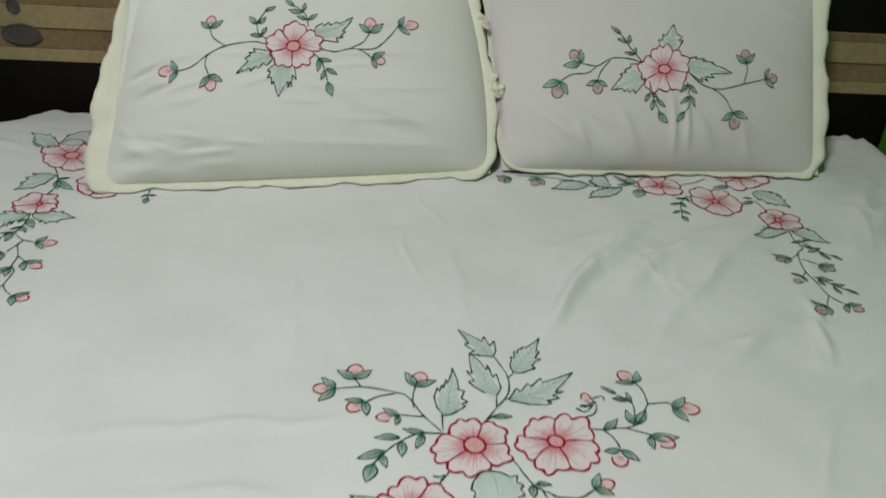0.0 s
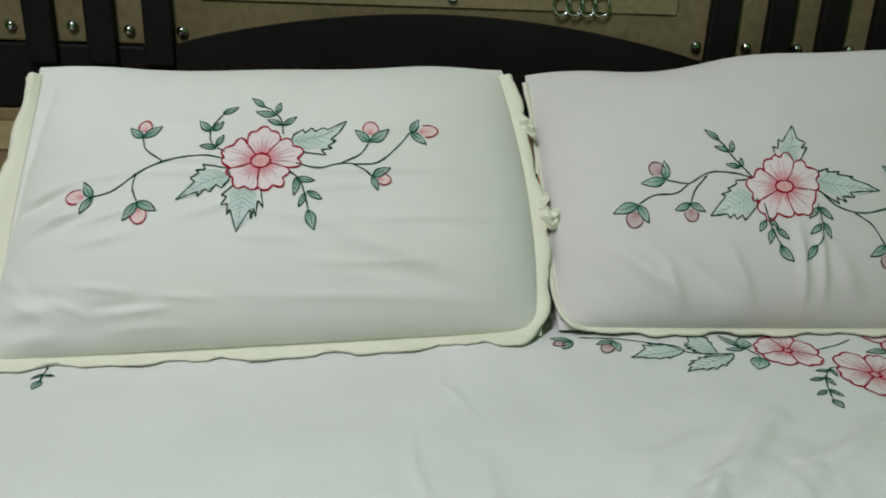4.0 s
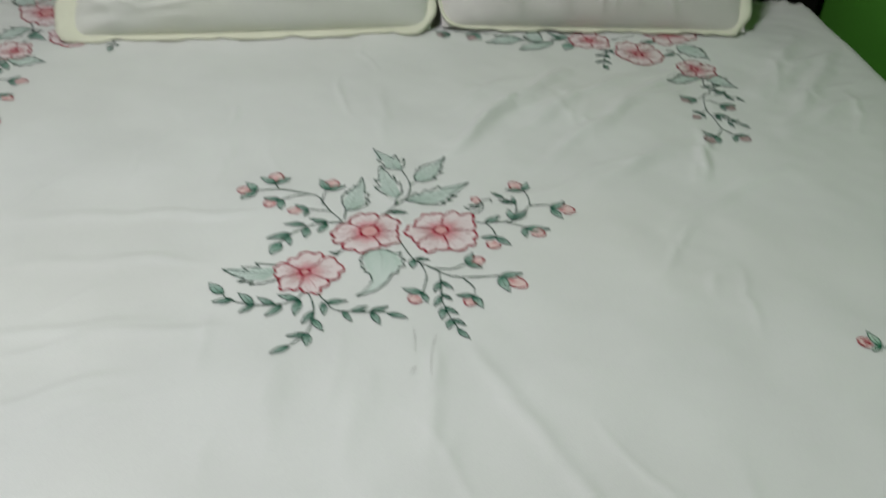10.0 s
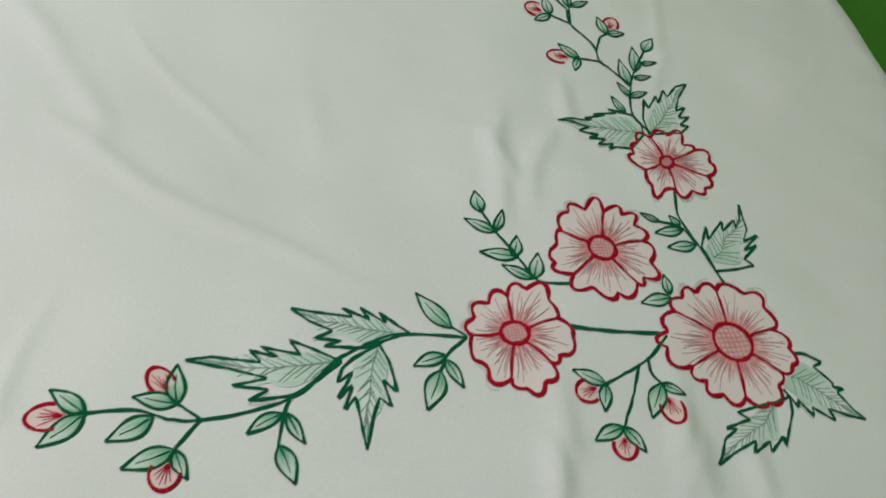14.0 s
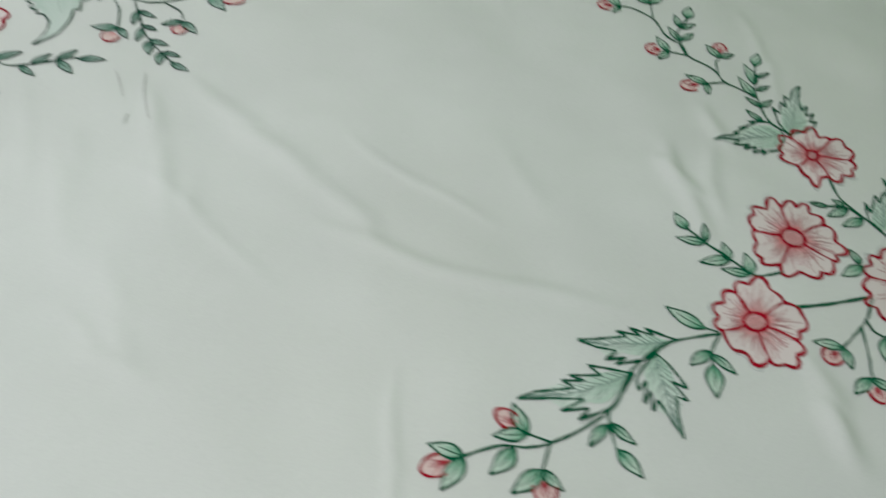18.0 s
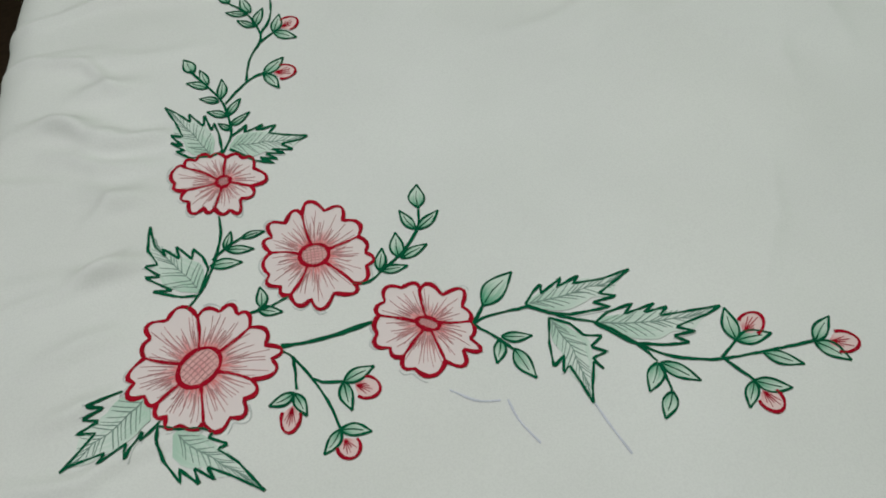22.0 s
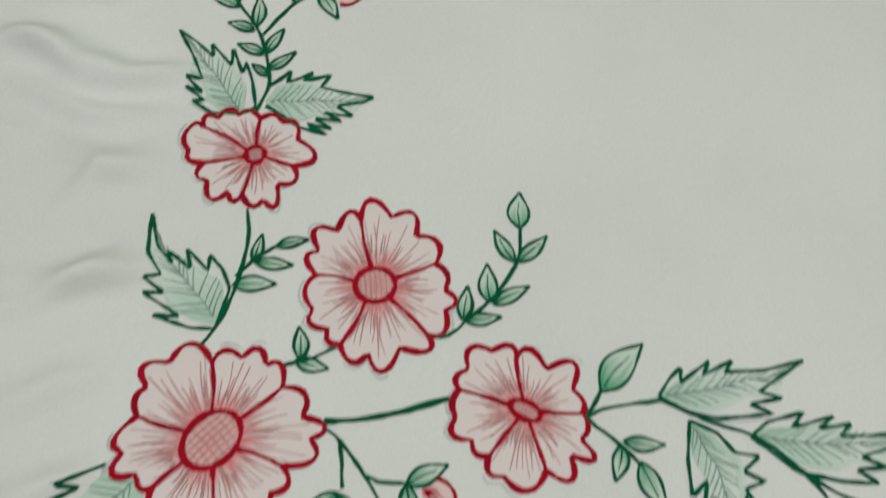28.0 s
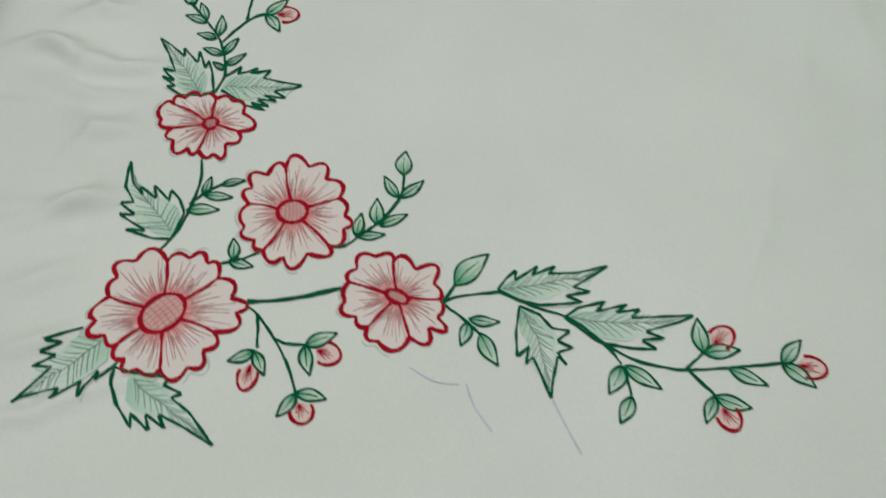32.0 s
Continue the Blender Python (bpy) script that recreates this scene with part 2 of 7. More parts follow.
def divided(p, step):
    p = np.asarray(p, float)
    run = np.concatenate([[0], np.cumsum(np.linalg.norm(np.diff(p, axis=0), axis=1))])
    n = max(2, int(math.ceil(run[-1] / step)) + 1)
    s = np.linspace(0, run[-1], n)
    return np.stack([np.interp(s, run, p[:, k]) for k in range(2)], 1)


def strokes(surface, lines, lift):
    """Raised pen strokes along flat lines: (points, width at start, width at end)."""
    verts, faces = [], []
    for p, w0, w1 in lines:
        p = np.asarray(p, float)
        t = np.gradient(p, axis=0)
        t /= np.maximum(np.linalg.norm(t, axis=1, keepdims=True), 1e-9)
        side = np.stack([-t[:, 1], t[:, 0]], 1)
        n = len(p)
        w = np.linspace(w0, w1, n) * (1 + 0.18 * np.sin(np.arange(n) * 0.9 + random.random() * 6) + 0.12 * np.sin(np.arange(n) * 0.31 + random.random() * 6) + 0.14 * np.random.uniform(-1, 1, n))
        w = w[:, None] / 2
        flat = np.concatenate([p - side * w, p, p + side * w])
        h = np.concatenate([np.full(n, lift), np.full(n, lift + 0.0005), np.full(n, lift)])
        base = len(verts)
        verts.extend(surface(flat[:, 0], flat[:, 1], h))
        for i in range(n - 1):
            faces.append((base + i, base + i + 1, base + n + i + 1, base + n + i))
            faces.append((base + n + i, base + n + i + 1, base + 2 * n + i + 1, base + 2 * n + i))
    return verts, faces


def fill(surface, grid, lift):
    """A thin wash of colour on a rows x cols grid of flat points; v runs along the rows, u across."""
    rows, cols = grid.shape[:2]
    flat = grid.reshape(-1, 2)
    verts = surface(flat[:, 0], flat[:, 1], np.full(len(flat), lift))
    u, v = np.meshgrid(np.linspace(0, 1, cols), np.linspace(0, 1, rows))
    return verts, grid_faces(rows, cols), np.stack([u.ravel(), v.ravel()], 1)


# ---- the bed sheet's own shape ----
CREASES = []


def crease(height, width, *pts):
    if pts[0][0] < -0.72:
        height, width = height * 1.35, width * 1.25
    elif -0.2 < pts[0][0] < 0.4 and pts[0][1] < -0.2:
        height *= 0.55
    CREASES.append((height, width, pts))


crease(0.0029, 0.0085, (-0.147, -0.269), (-0.167, -0.335))
crease(0.0029, 0.0085, (-0.079, -0.268), (-0.085, -0.337))
crease(0.0029, 0.0085, (-0.039, -0.272), (-0.042, -0.327))
crease(0.0008, 0.0082, (-0.001, -0.284), (0.003, -0.347), (0.000, -0.410))
crease(0.0051, 0.0088, (-0.466, -0.276), (-0.376, -0.224), (-0.261, -0.205))
crease(0.0051, 0.0099, (-0.457, -0.353), (-0.381, -0.313), (-0.310, -0.286))
crease(0.0026, 0.0077, (-0.398, -0.385), (-0.324, -0.337), (-0.266, -0.309))
crease(0.0026, 0.0061, (-0.375, 0.030), (-0.294, 0.034), (-0.209, 0.037))
crease(0.0017, 0.0068, (-0.371, -0.076), (-0.266, -0.078))
crease(0.0062, 0.0095, (0.061, 0.220), (0.177, 0.422), (0.289, 0.552))
crease(0.005, 0.01, (0.210, 0.330), (0.285, 0.421), (0.391, 0.530))
crease(0.0036, 0.0136, (0.130, 0.081), (0.293, 0.158), (0.506, 0.333))
crease(0.0058, 0.0085, (0.493, 0.324), (0.482, 0.261), (0.454, 0.163))
crease(0.0014, 0.0061, (-0.396, 0.025), (-0.313, 0.025), (-0.230, 0.032))
crease(0.0043, 0.0102, (-0.522, -0.247), (-0.413, -0.213), (-0.292, -0.194))
crease(0.0072, 0.0136, (0.346, 0.384), (0.462, 0.516), (0.564, 0.604))
crease(0.0072, 0.017, (0.640, 0.481), (0.741, 0.627), (0.822, 0.769))
crease(0.0087, 0.017, (0.643, 0.339), (0.747, 0.487), (0.855, 0.660))
crease(0.0043, 0.0102, (0.200, 0.111), (0.322, 0.205), (0.416, 0.225))
crease(0.0043, 0.0085, (0.025, -0.231), (0.026, -0.264), (0.019, -0.302))
crease(0.0017, 0.0102, (-0.391, -0.082), (-0.316, -0.075), (-0.266, -0.079))
crease(0.0043, 0.0085, (0.494, -0.436), (0.480, -0.461), (0.469, -0.502))
crease(0.0032, 0.0085, (0.461, -0.730), (0.457, -0.756), (0.449, -0.786))
crease(0.0032, 0.0085, (0.555, -0.718), (0.544, -0.754), (0.530, -0.793))
crease(0.0032, 0.0102, (0.284, -0.753), (0.300, -0.770))
crease(0.0032, 0.0085, (0.488, -0.541), (0.513, -0.489), (0.543, -0.453))
crease(0.0075, 0.0065, (-0.863, -0.428), (-0.836, -0.436), (-0.813, -0.446))
crease(0.0075, 0.0065, (-0.820, -0.447), (-0.800, -0.443), (-0.783, -0.442))
crease(0.0075, 0.0065, (-0.788, -0.451), (-0.769, -0.448), (-0.745, -0.448))
crease(0.0051, 0.0074, (-0.891, -0.434), (-0.853, -0.429), (-0.802, -0.436))
crease(0.0051, 0.0063, (-0.851, -0.465), (-0.804, -0.477), (-0.752, -0.478))
crease(0.0069, 0.0074, (-0.794, -0.588), (-0.774, -0.582), (-0.747, -0.582))
crease(0.0051, 0.0063, (-0.801, -0.535), (-0.784, -0.516), (-0.747, -0.516))
crease(0.0051, 0.0079, (-0.811, -0.667), (-0.780, -0.646), (-0.749, -0.639))
crease(0.0051, 0.0063, (-0.796, -0.710), (-0.771, -0.699), (-0.741, -0.693))
crease(0.0018, 0.012, (-0.550, -0.424), (-0.524, -0.389), (-0.486, -0.372))
crease(0.0018, 0.012, (-0.710, -0.516), (-0.680, -0.547))
crease(0.0051, 0.0063, (-0.823, -0.460), (-0.804, -0.454), (-0.779, -0.450))
crease(0.0069, 0.0084, (-0.839, -0.397), (-0.811, -0.388), (-0.784, -0.380))
crease(0.0043, 0.0074, (-0.811, -0.504), (-0.781, -0.510), (-0.753, -0.507))
crease(0.0072, 0.0119, (0.063, 0.247), (0.167, 0.387), (0.295, 0.482))
crease(0.0072, 0.0136, (0.149, 0.264), (0.284, 0.445), (0.459, 0.551))
crease(0.0072, 0.0119, (0.252, 0.268), (0.390, 0.416), (0.499, 0.495))
crease(0.0024, 0.0102, (-0.055, 0.443), (-0.049, 0.329), (-0.047, 0.256))
crease(0.0035, 0.0085, (0.476, 0.262), (0.459, 0.206), (0.439, 0.155))
crease(0.0029, 0.0102, (-0.956, 0.767), (-0.920, 0.789), (-0.820, 0.742))
crease(0.0058, 0.0136, (0.058, 0.364), (0.127, 0.450), (0.218, 0.521))
crease(0.0058, 0.0119, (0.107, 0.324), (0.174, 0.414), (0.235, 0.458))
crease(0.0060, 0.014, (0.054, 0.217), (0.113, 0.307), (0.203, 0.431), (0.289, 0.535))
crease(0.0050, 0.012, (0.137, 0.371), (0.239, 0.482), (0.311, 0.569))
crease(0.0050, 0.014, (0.263, 0.116), (0.360, 0.211), (0.451, 0.260))
crease(0.0050, 0.013, (0.184, 0.170), (0.260, 0.265), (0.336, 0.346))
crease(0.0070, 0.015, (0.651, 0.472), (0.783, 0.620), (0.885, 0.697))
crease(0.0070, 0.015, (0.642, 0.316), (0.757, 0.415), (0.859, 0.479))
crease(0.0040, 0.012, (0.359, 0.022), (0.492, 0.134), (0.607, 0.208))
crease(0.0035, 0.011, (-0.141, -0.264), (-0.147, -0.316), (-0.145, -0.385))
crease(0.0035, 0.012, (-0.054, -0.262), (-0.059, -0.339), (-0.062, -0.426))
crease(0.0040, 0.011, (0.024, -0.252), (0.020, -0.321), (0.022, -0.425))
crease(0.0035, 0.012, (-0.539, 0.008), (-0.409, 0.023), (-0.243, 0.038))
crease(0.0030, 0.012, (-0.505, -0.099), (-0.407, -0.081), (-0.296, -0.070))
crease(0.0035, 0.013, (-0.408, -0.355), (-0.369, -0.332), (-0.316, -0.319))
crease(0.0030, 0.012, (-0.309, -0.235), (-0.265, -0.210), (-0.214, -0.207))
crease(0.0040, 0.009, (0.481, -0.458), (0.480, -0.508), (0.460, -0.558))
crease(0.0035, 0.009, (0.557, -0.394), (0.556, -0.464))
crease(0.0040, 0.010, (0.477, -0.682), (0.463, -0.736), (0.453, -0.785))
crease(0.0040, 0.010, (0.563, -0.687), (0.557, -0.744), (0.556, -0.795))
crease(0.0035, 0.009, (0.604, -0.738), (0.591, -0.790))
crease(0.0025, 0.011, (0.337, -0.393), (0.329, -0.489))
crease(0.0060, 0.0110, (0.071, -0.221), (0.106, -0.308), (0.145, -0.393), (0.173, -0.443))
crease(0.0062, 0.0080, (0.140, -0.451), (0.175, -0.483), (0.213, -0.515), (0.268, -0.557), (0.360, -0.604))
crease(0.0045, 0.0100, (0.160, -0.425), (0.178, -0.452), (0.176, -0.480))
crease(0.0030, 0.0100, (-0.033, -0.424), (-0.032, -0.489), (-0.033, -0.553))
crease(0.0022, 0.0090, (0.031, -0.280), (0.021, -0.385))
crease(0.0030, 0.0090, (0.048, -0.353), (0.036, -0.420))
X_LEFT, X_RIGHT, Y_FOOT, Y_HEAD = -0.957, 0.962, -0.98, 0.972


def left_edge(y):
    return X_LEFT - 0.045 * np.clip(y, -1, 1)


def faint_wrinkles():
    """Many shallow short wrinkles, running mostly along the bed, and from the left edge inwards."""
    rng = np.random.RandomState(11)
    lines = []
    for k in range(58):
        edge = k >= 36
        x, y = (rng.uniform(-0.98, -0.72), rng.uniform(-0.9, 0.5)) if edge else (rng.uniform(-0.8, 0.9), rng.uniform(-0.9, 0.65))
        a = rng.normal(0.15, 0.3) if edge else rng.normal(1.45, 0.45)
        length, bow = rng.uniform(0.06, 0.22), rng.uniform(-0.015, 0.015)
        d, e = (math.cos(a) * length / 2, math.sin(a) * length / 2), (-math.sin(a) * bow, math.cos(a) * bow)
        lines.append((rng.uniform(0.0008, 0.0020) * (3.4 if edge else 1.3), rng.uniform(0.0045, 0.0085), ((x - d[0], y - d[1]), (x + e[0], y + e[1]), (x + d[0], y + d[1]))))
    return lines


FAINT = faint_wrinkles()


def relief(x, y):
    """Height of the cloth over the flat mattress top."""
    broad = np.clip(y, -0.8, 0.70)
    z = -0.0016 - 0.0033 * (x + 0.06) + 0.003 * broad - 0.011 * (x + 0.06) * broad + 0.0164 * broad * broad
    rng = np.random.RandomState(4)
    for lam, amp in ((0.42, 0.0007), (0.26, 0.0006), (0.16, 0.0005), (0.09, 0.0003), (0.05, 0.00012)):
        for k in range(3):
            a, ph = rng.uniform(0, 2 * math.pi, 2)
            z = z + amp * np.sin((x * math.cos(a) + y * math.sin(a)) * 2 * math.pi / lam + ph + 0.8 * np.sin(3 * x - 2 * y + ph))
    for height, width, pts in CREASES + FAINT:
        total = sum(math.dist(a, b) for a, b in zip(pts, pts[1:]))
        run, best = 0.0, None
        for (ax, ay), (bx, by) in zip(pts, pts[1:]):
            dx, dy = bx - ax, by - ay
            length = math.hypot(dx, dy)
            raw = ((x - ax) * dx + (y - ay) * dy) / length ** 2
            s = np.clip(raw, 0, 1)
            wob = 0.004 * np.sin(raw * length * 40 + ax * 50)
            d2 = (x - ax - s * dx + wob * dy / length) ** 2 + (y - ay - s * dy - wob * dx / length) ** 2
            along = (run + s * length) / total
            value = np.exp(-d2 / width ** 2) * np.sin(math.pi * np.clip(0.06 + 0.88 * along, 0, 1)) ** 0.7
            best = value if best is None else np.maximum(best, value)
            run += length
        z = z + height * best
    return z


STEP = 0.004
SX, SY = np.arange(-1.45, 1.30, STEP), np.arange(-1.42, Y_HEAD + 0.001, STEP)


def fold_over(s, radius=0.05):
    """Distance past an edge along the cloth, as (outward, down)."""
    s = np.maximum(s, 0)
    arc = radius * math.pi / 2
    ang = np.minimum(s, arc) / radius
    return radius * np.sin(ang), radius * (1 - np.cos(ang)) + np.maximum(s - arc, 0)


GX, GY = np.meshgrid(SX, SY)
LEFT = left_edge(GY)
out_l, down_l = fold_over(LEFT + 0.05 - GX)
out_r, down_r = fold_over(GX - X_RIGHT + 0.05)
out_f, down_f = fold_over(Y_FOOT + 0.05 - GY)
PX = np.clip(GX, LEFT + 0.05, X_RIGHT - 0.05) - out_l + out_r
PY = np.maximum(GY, Y_FOOT + 0.05) - out_f
DROP = np.maximum(np.maximum(down_l, down_r), down_f)
sway = 0.012 * np.sin(GY * 17 + 1.3 * np.sin(GY * 5)) * np.clip(DROP / 0.2, 0, 1)
PX = PX + np.where(GX < 0, -sway, 0) + np.where(GX > 0, np.clip(sway, -1, 0), 0)
corner = np.clip((GY - 0.86) / 0.13, 0, 1) * np.clip((LEFT + 0.12 - GX) / 0.12, 0, 1)
GZ = relief(GX, GY)
PZ = 0.60 + GZ * np.clip(1 - DROP / 0.1, 0, 1) - DROP - 0.075 * corner ** 1.3 - 0.022 * np.clip((GY - 0.80) / 0.17, 0, 1) ** 2 * np.clip((-0.50 - GX) / 0.1, 0, 1)


def on_sheet(x, y, lift):
    """Points of the cloth's top at flat places, lifted off it."""
    fx, fy = (np.asarray(x) - SX[0]) / STEP, (np.asarray(y) - SY[0]) / STEP
    i, j = np.clip(fx.astype(int), 0, len(SX) - 2), np.clip(fy.astype(int), 0, len(SY) - 2)
    a, b = fx - i, fy - j

    def mixed(g):
        return (g[j, i] * (1 - a) + g[j, i + 1] * a) * (1 - b) + (g[j + 1, i] * (1 - a) + g[j + 1, i + 1] * a) * b
    return np.stack([mixed(PX), mixed(PY), mixed(PZ) + lift], 1)


# ---- pillows: a cushion stretched over four corners ----
class Cushion:
    def __init__(self, bl, br, tl, tr, bulge, folds, seed, flange, arch, belly, ends=4.0, sunk=0.0, bow=0.0, taper=0.0):
        self.c = [np.array(q, float) for q in (bl, br, tl, tr)]
        self.bulge, self.folds = bulge, folds
        self.width = (np.linalg.norm(self.c[1] - self.c[0]) + np.linalg.norm(self.c[3] - self.c[2])) / 2
        self.height = (np.linalg.norm(self.c[2] - self.c[0]) + np.linalg.norm(self.c[3] - self.c[1])) / 2
        self.fl, self.fv, self.fr = flange[0] / self.width, flange[1] / self.height, flange[2] / self.width
        n = np.cross(self.c[1] - self.c[0] + self.c[3] - self.c[2], self.c[2] - self.c[0] + self.c[3] - self.c[1])
        self.n = n / np.linalg.norm(n)
        self.seed, self.arch, self.belly, self.ends, self.sunk, self.bow, self.taper = seed, arch, belly, ends, sunk, bow, taper

    def swell(self, u, v):
        iu = np.clip((u - self.fl) / (1 - self.fl - self.fr), 0, 1)
        iv = np.clip((v - self.fv) / (1 - self.fv), 0, 1)
        e = np.maximum((1 - np.abs(2 * iu - 1) ** np.where(iu > 0.5, self.ends, 4.0)) * (1 - np.abs(2 * iv - 1) ** 2.3), 0) ** 0.62
        h = self.bulge * e * (1.03 + 0.68 * (0.7 - iv))
        for height, width, u0, v0, u1, v1 in self.folds:
            ax, ay, bx, by = u0 * self.width, v0 * self.height, u1 * self.width, v1 * self.height
            dx, dy = bx - ax, by - ay
            s = np.clip(((u * self.width - ax) * dx + (v * self.height - ay) * dy) / (dx * dx + dy * dy), 0, 1)
            d2 = (u * self.width - ax - s * dx) ** 2 + (v * self.height - ay - s * dy) ** 2
            h = h + height * np.exp(-d2 / width ** 2) * np.sin(math.pi * (0.08 + 0.84 * s)) * np.clip(e * 1.5, 0, 1)
        return h

    def at(self, u, v, lift):
        u, v = np.asarray(u, float), np.asarray(v, float)
        bl, br, tl, tr = self.c
        v = v + self.arch * np.sin(math.pi * np.clip(u, 0, 1)) * np.clip(v, 0, 1) ** 4
        v = v - self.sunk * np.clip((v - 0.75) / 0.25, 0, 1) ** 2
        u = u - self.bow / self.width * np.clip(1 - u, 0, 1.1) ** 12 * np.sin(math.pi * np.clip(0.22 + 0.76 * v, 0, 1))
        u = u + self.belly / self.width * np.clip(u, 0, 1) ** 3 * np.sin(math.pi * np.clip(v, 0, 1)) ** 0.8
        p = ((1 - u) * (1 - v))[:, None] * bl + (u * (1 - v))[:, None] * br + ((1 - u) * v)[:, None] * tl + (u * v)[:, None] * tr
        return p + (lift)[:, None] * self.n

    def front(self, x, y, lift):
        """Points on the front at flat places in metres from the lower left corner."""
        u, v = np.asarray(x) / self.width, np.asarray(y) / self.height
        return self.at(u, v, self.swell(u, v) + lift)


LEFT_CUSHION = Cushion((-0.676, 0.588, 0.607), (0.045, 0.709, 0.605), (-0.610, 0.783, 0.946), (-0.016, 0.934, 0.940), 0.058,
                       ((-0.01, 0.009, 0.04, 0.46, 0.13, 0.53), (0.006, 0.007, 0.04, 0.49, 0.13, 0.56), (0.0035, 0.0055, 0.13, 0.56, 0.24, 0.58), (0.0035, 0.0055, 0.23, 0.58, 0.39, 0.57),
                        (0.0035, 0.0055, 0.26, 0.62, 0.40, 0.61), (0.004, 0.0055, 0.51, 0.57, 0.82, 0.56), (0.0032, 0.0055, 0.52, 0.51, 0.71, 0.52), (0.003, 0.005, 0.26, 0.76, 0.35, 0.76),
                        (0.004, 0.007, 0.16, 0.36, 0.25, 0.39), (0.0045, 0.008, 0.46, 0.45, 0.63, 0.38), (0.005, 0.01, 0.58, 0.38, 0.81, 0.23), (-0.004, 0.012, 0.61, 0.29, 0.81, 0.18),
                        (0.0035, 0.006, 0.32, 0.43, 0.43, 0.48), (0.003, 0.0055, 0.62, 0.69, 0.76, 0.71), (0.003, 0.0055, 0.41, 0.37, 0.54, 0.35), (-0.008, 0.012, 0.05, 0.11, 0.13, 0.14),
                        (0.007, 0.009, 0.06, 0.07, 0.18, 0.10), (-0.006, 0.01, 0.14, 0.10, 0.28, 0.12), (0.005, 0.008, 0.05, 0.17, 0.15, 0.17), (0.004, 0.007, 0.19, 0.11, 0.36, 0.10),
                        (0.003, 0.008, 0.43, 0.19, 0.87, 0.14), (0.003, 0.006, 0.05, 0.45, 0.19, 0.46), (0.003, 0.006, 0.54, 0.28, 0.76, 0.26), (0.003, 0.006, 0.59, 0.41, 0.90, 0.40),
                        (0.005, 0.006, 0.06, 0.22, 0.13, 0.15), (-0.005, 0.007, 0.08, 0.24, 0.17, 0.19), (0.004, 0.005, 0.13, 0.21, 0.20, 0.15), (0.004, 0.005, 0.17, 0.24, 0.27, 0.21),
                        (-0.004, 0.006, 0.20, 0.17, 0.29, 0.18), (0.004, 0.005, 0.24, 0.15, 0.33, 0.16), (0.0035, 0.005, 0.30, 0.20, 0.40, 0.18), (0.005, 0.006, 0.05, 0.30, 0.10, 0.22),
                        (0.004, 0.006, 0.06, 0.40, 0.16, 0.48), (-0.004, 0.007, 0.07, 0.37, 0.19, 0.46), (0.004, 0.005, 0.15, 0.42, 0.26, 0.47), (0.003, 0.005, 0.08, 0.62, 0.12, 0.70)), 1, (0.031, 0.015, 0.018), 0.0, 0.022, 4.0, 0.035, 0.014, 0.7)
RIGHT_CUSHION = Cushion((0.056, 0.724, 0.610), (0.726, 0.763, 0.603), (0.014, 0.952, 0.910), (0.713, 0.965, 0.967), 0.055,
                        ((0.006, 0.007, 0.49, 0.36, 0.50, 0.08), (0.006, 0.007, 0.53, 0.40, 0.54, 0.10), (0.008, 0.012, 0.10, 0.32, 0.26, 0.10),
                         (-0.008, 0.014, 0.18, 0.36, 0.34, 0.12), (0.006, 0.010, 0.62, 0.30, 0.82, 0.12), (0.006, 0.012, 0.72, 0.60, 0.95, 0.48),
                         (-0.008, 0.018, 0.06, 0.25, 0.14, 0.04), (0.006, 0.010, 0.34, 0.30, 0.40, 0.06), (0.005, 0.010, 0.22, 0.24, 0.25, 0.05),
                         (0.005, 0.010, 0.70, 0.24, 0.74, 0.04), (0.004, 0.010, 0.80, 0.82, 0.96, 0.74), (0.005, 0.012, 0.56, 0.28, 0.62, 0.10)), 2, (0.008, 0.008, 0.028), 0.038, 0.0, 1.4)


# ---- drawn decoration: flowers, leaves, buds and stems on cloth ----
class Pen:
    """The inks and widths of one drawing, the cloth it lies on and the thing that it belongs to."""

    def __init__(self, surface, owner, red, green, w_red, w_green, petal, blade, leaflet, detail, scallop=0.09, bud=None):
        self.surface, self.owner, self.red, self.green, self.w_red, self.w_green = surface, owner, red, green, w_red, w_green
        self.petal, self.blade, self.leaflet, self.detail, self.scallop, self.bud = petal, blade, leaflet, detail, scallop, bud or BUD


FILL, LINE = 0.0009, 0.0014


def stem(pen, pts, wide=1.0):
    line = curve_through(pts)
    line = line + np.random.normal(0, 0.00015, line.shape)
    v, f = strokes(pen.surface, [(line, pen.w_green * wide * 1.05, pen.w_green * wide * 0.95)], LINE)
    mesh_object("stem", v, f, pen.green, pen.owner)


def pencil_mark(pen, pts, ink=None):
    v, f = strokes(pen.surface, [(curve_through(pts), 0.0013 if ink else 0.0018, 0.0008 if ink else 0.0013)], FILL)
    mesh_object("pencil_mark", v, f, ink or PENCIL, pen.owner, "faint grey line, pencil drawn or painted crease shadow")


def blade_frame(b, t, bend=0.0):
    b, t = np.array(b, float), np.array(t, float)
    axis = t - b
    length = np.linalg.norm(axis)
    side = np.array([-axis[1], axis[0]]) / length

    def place(p, w):
        p, w = np.asarray(p, float), np.asarray(w, float)
        mid = b + p[..., None] * axis + (bend * length * np.sin(math.pi * p))[..., None] * side
        return mid + w[..., None] * side
    return place, length


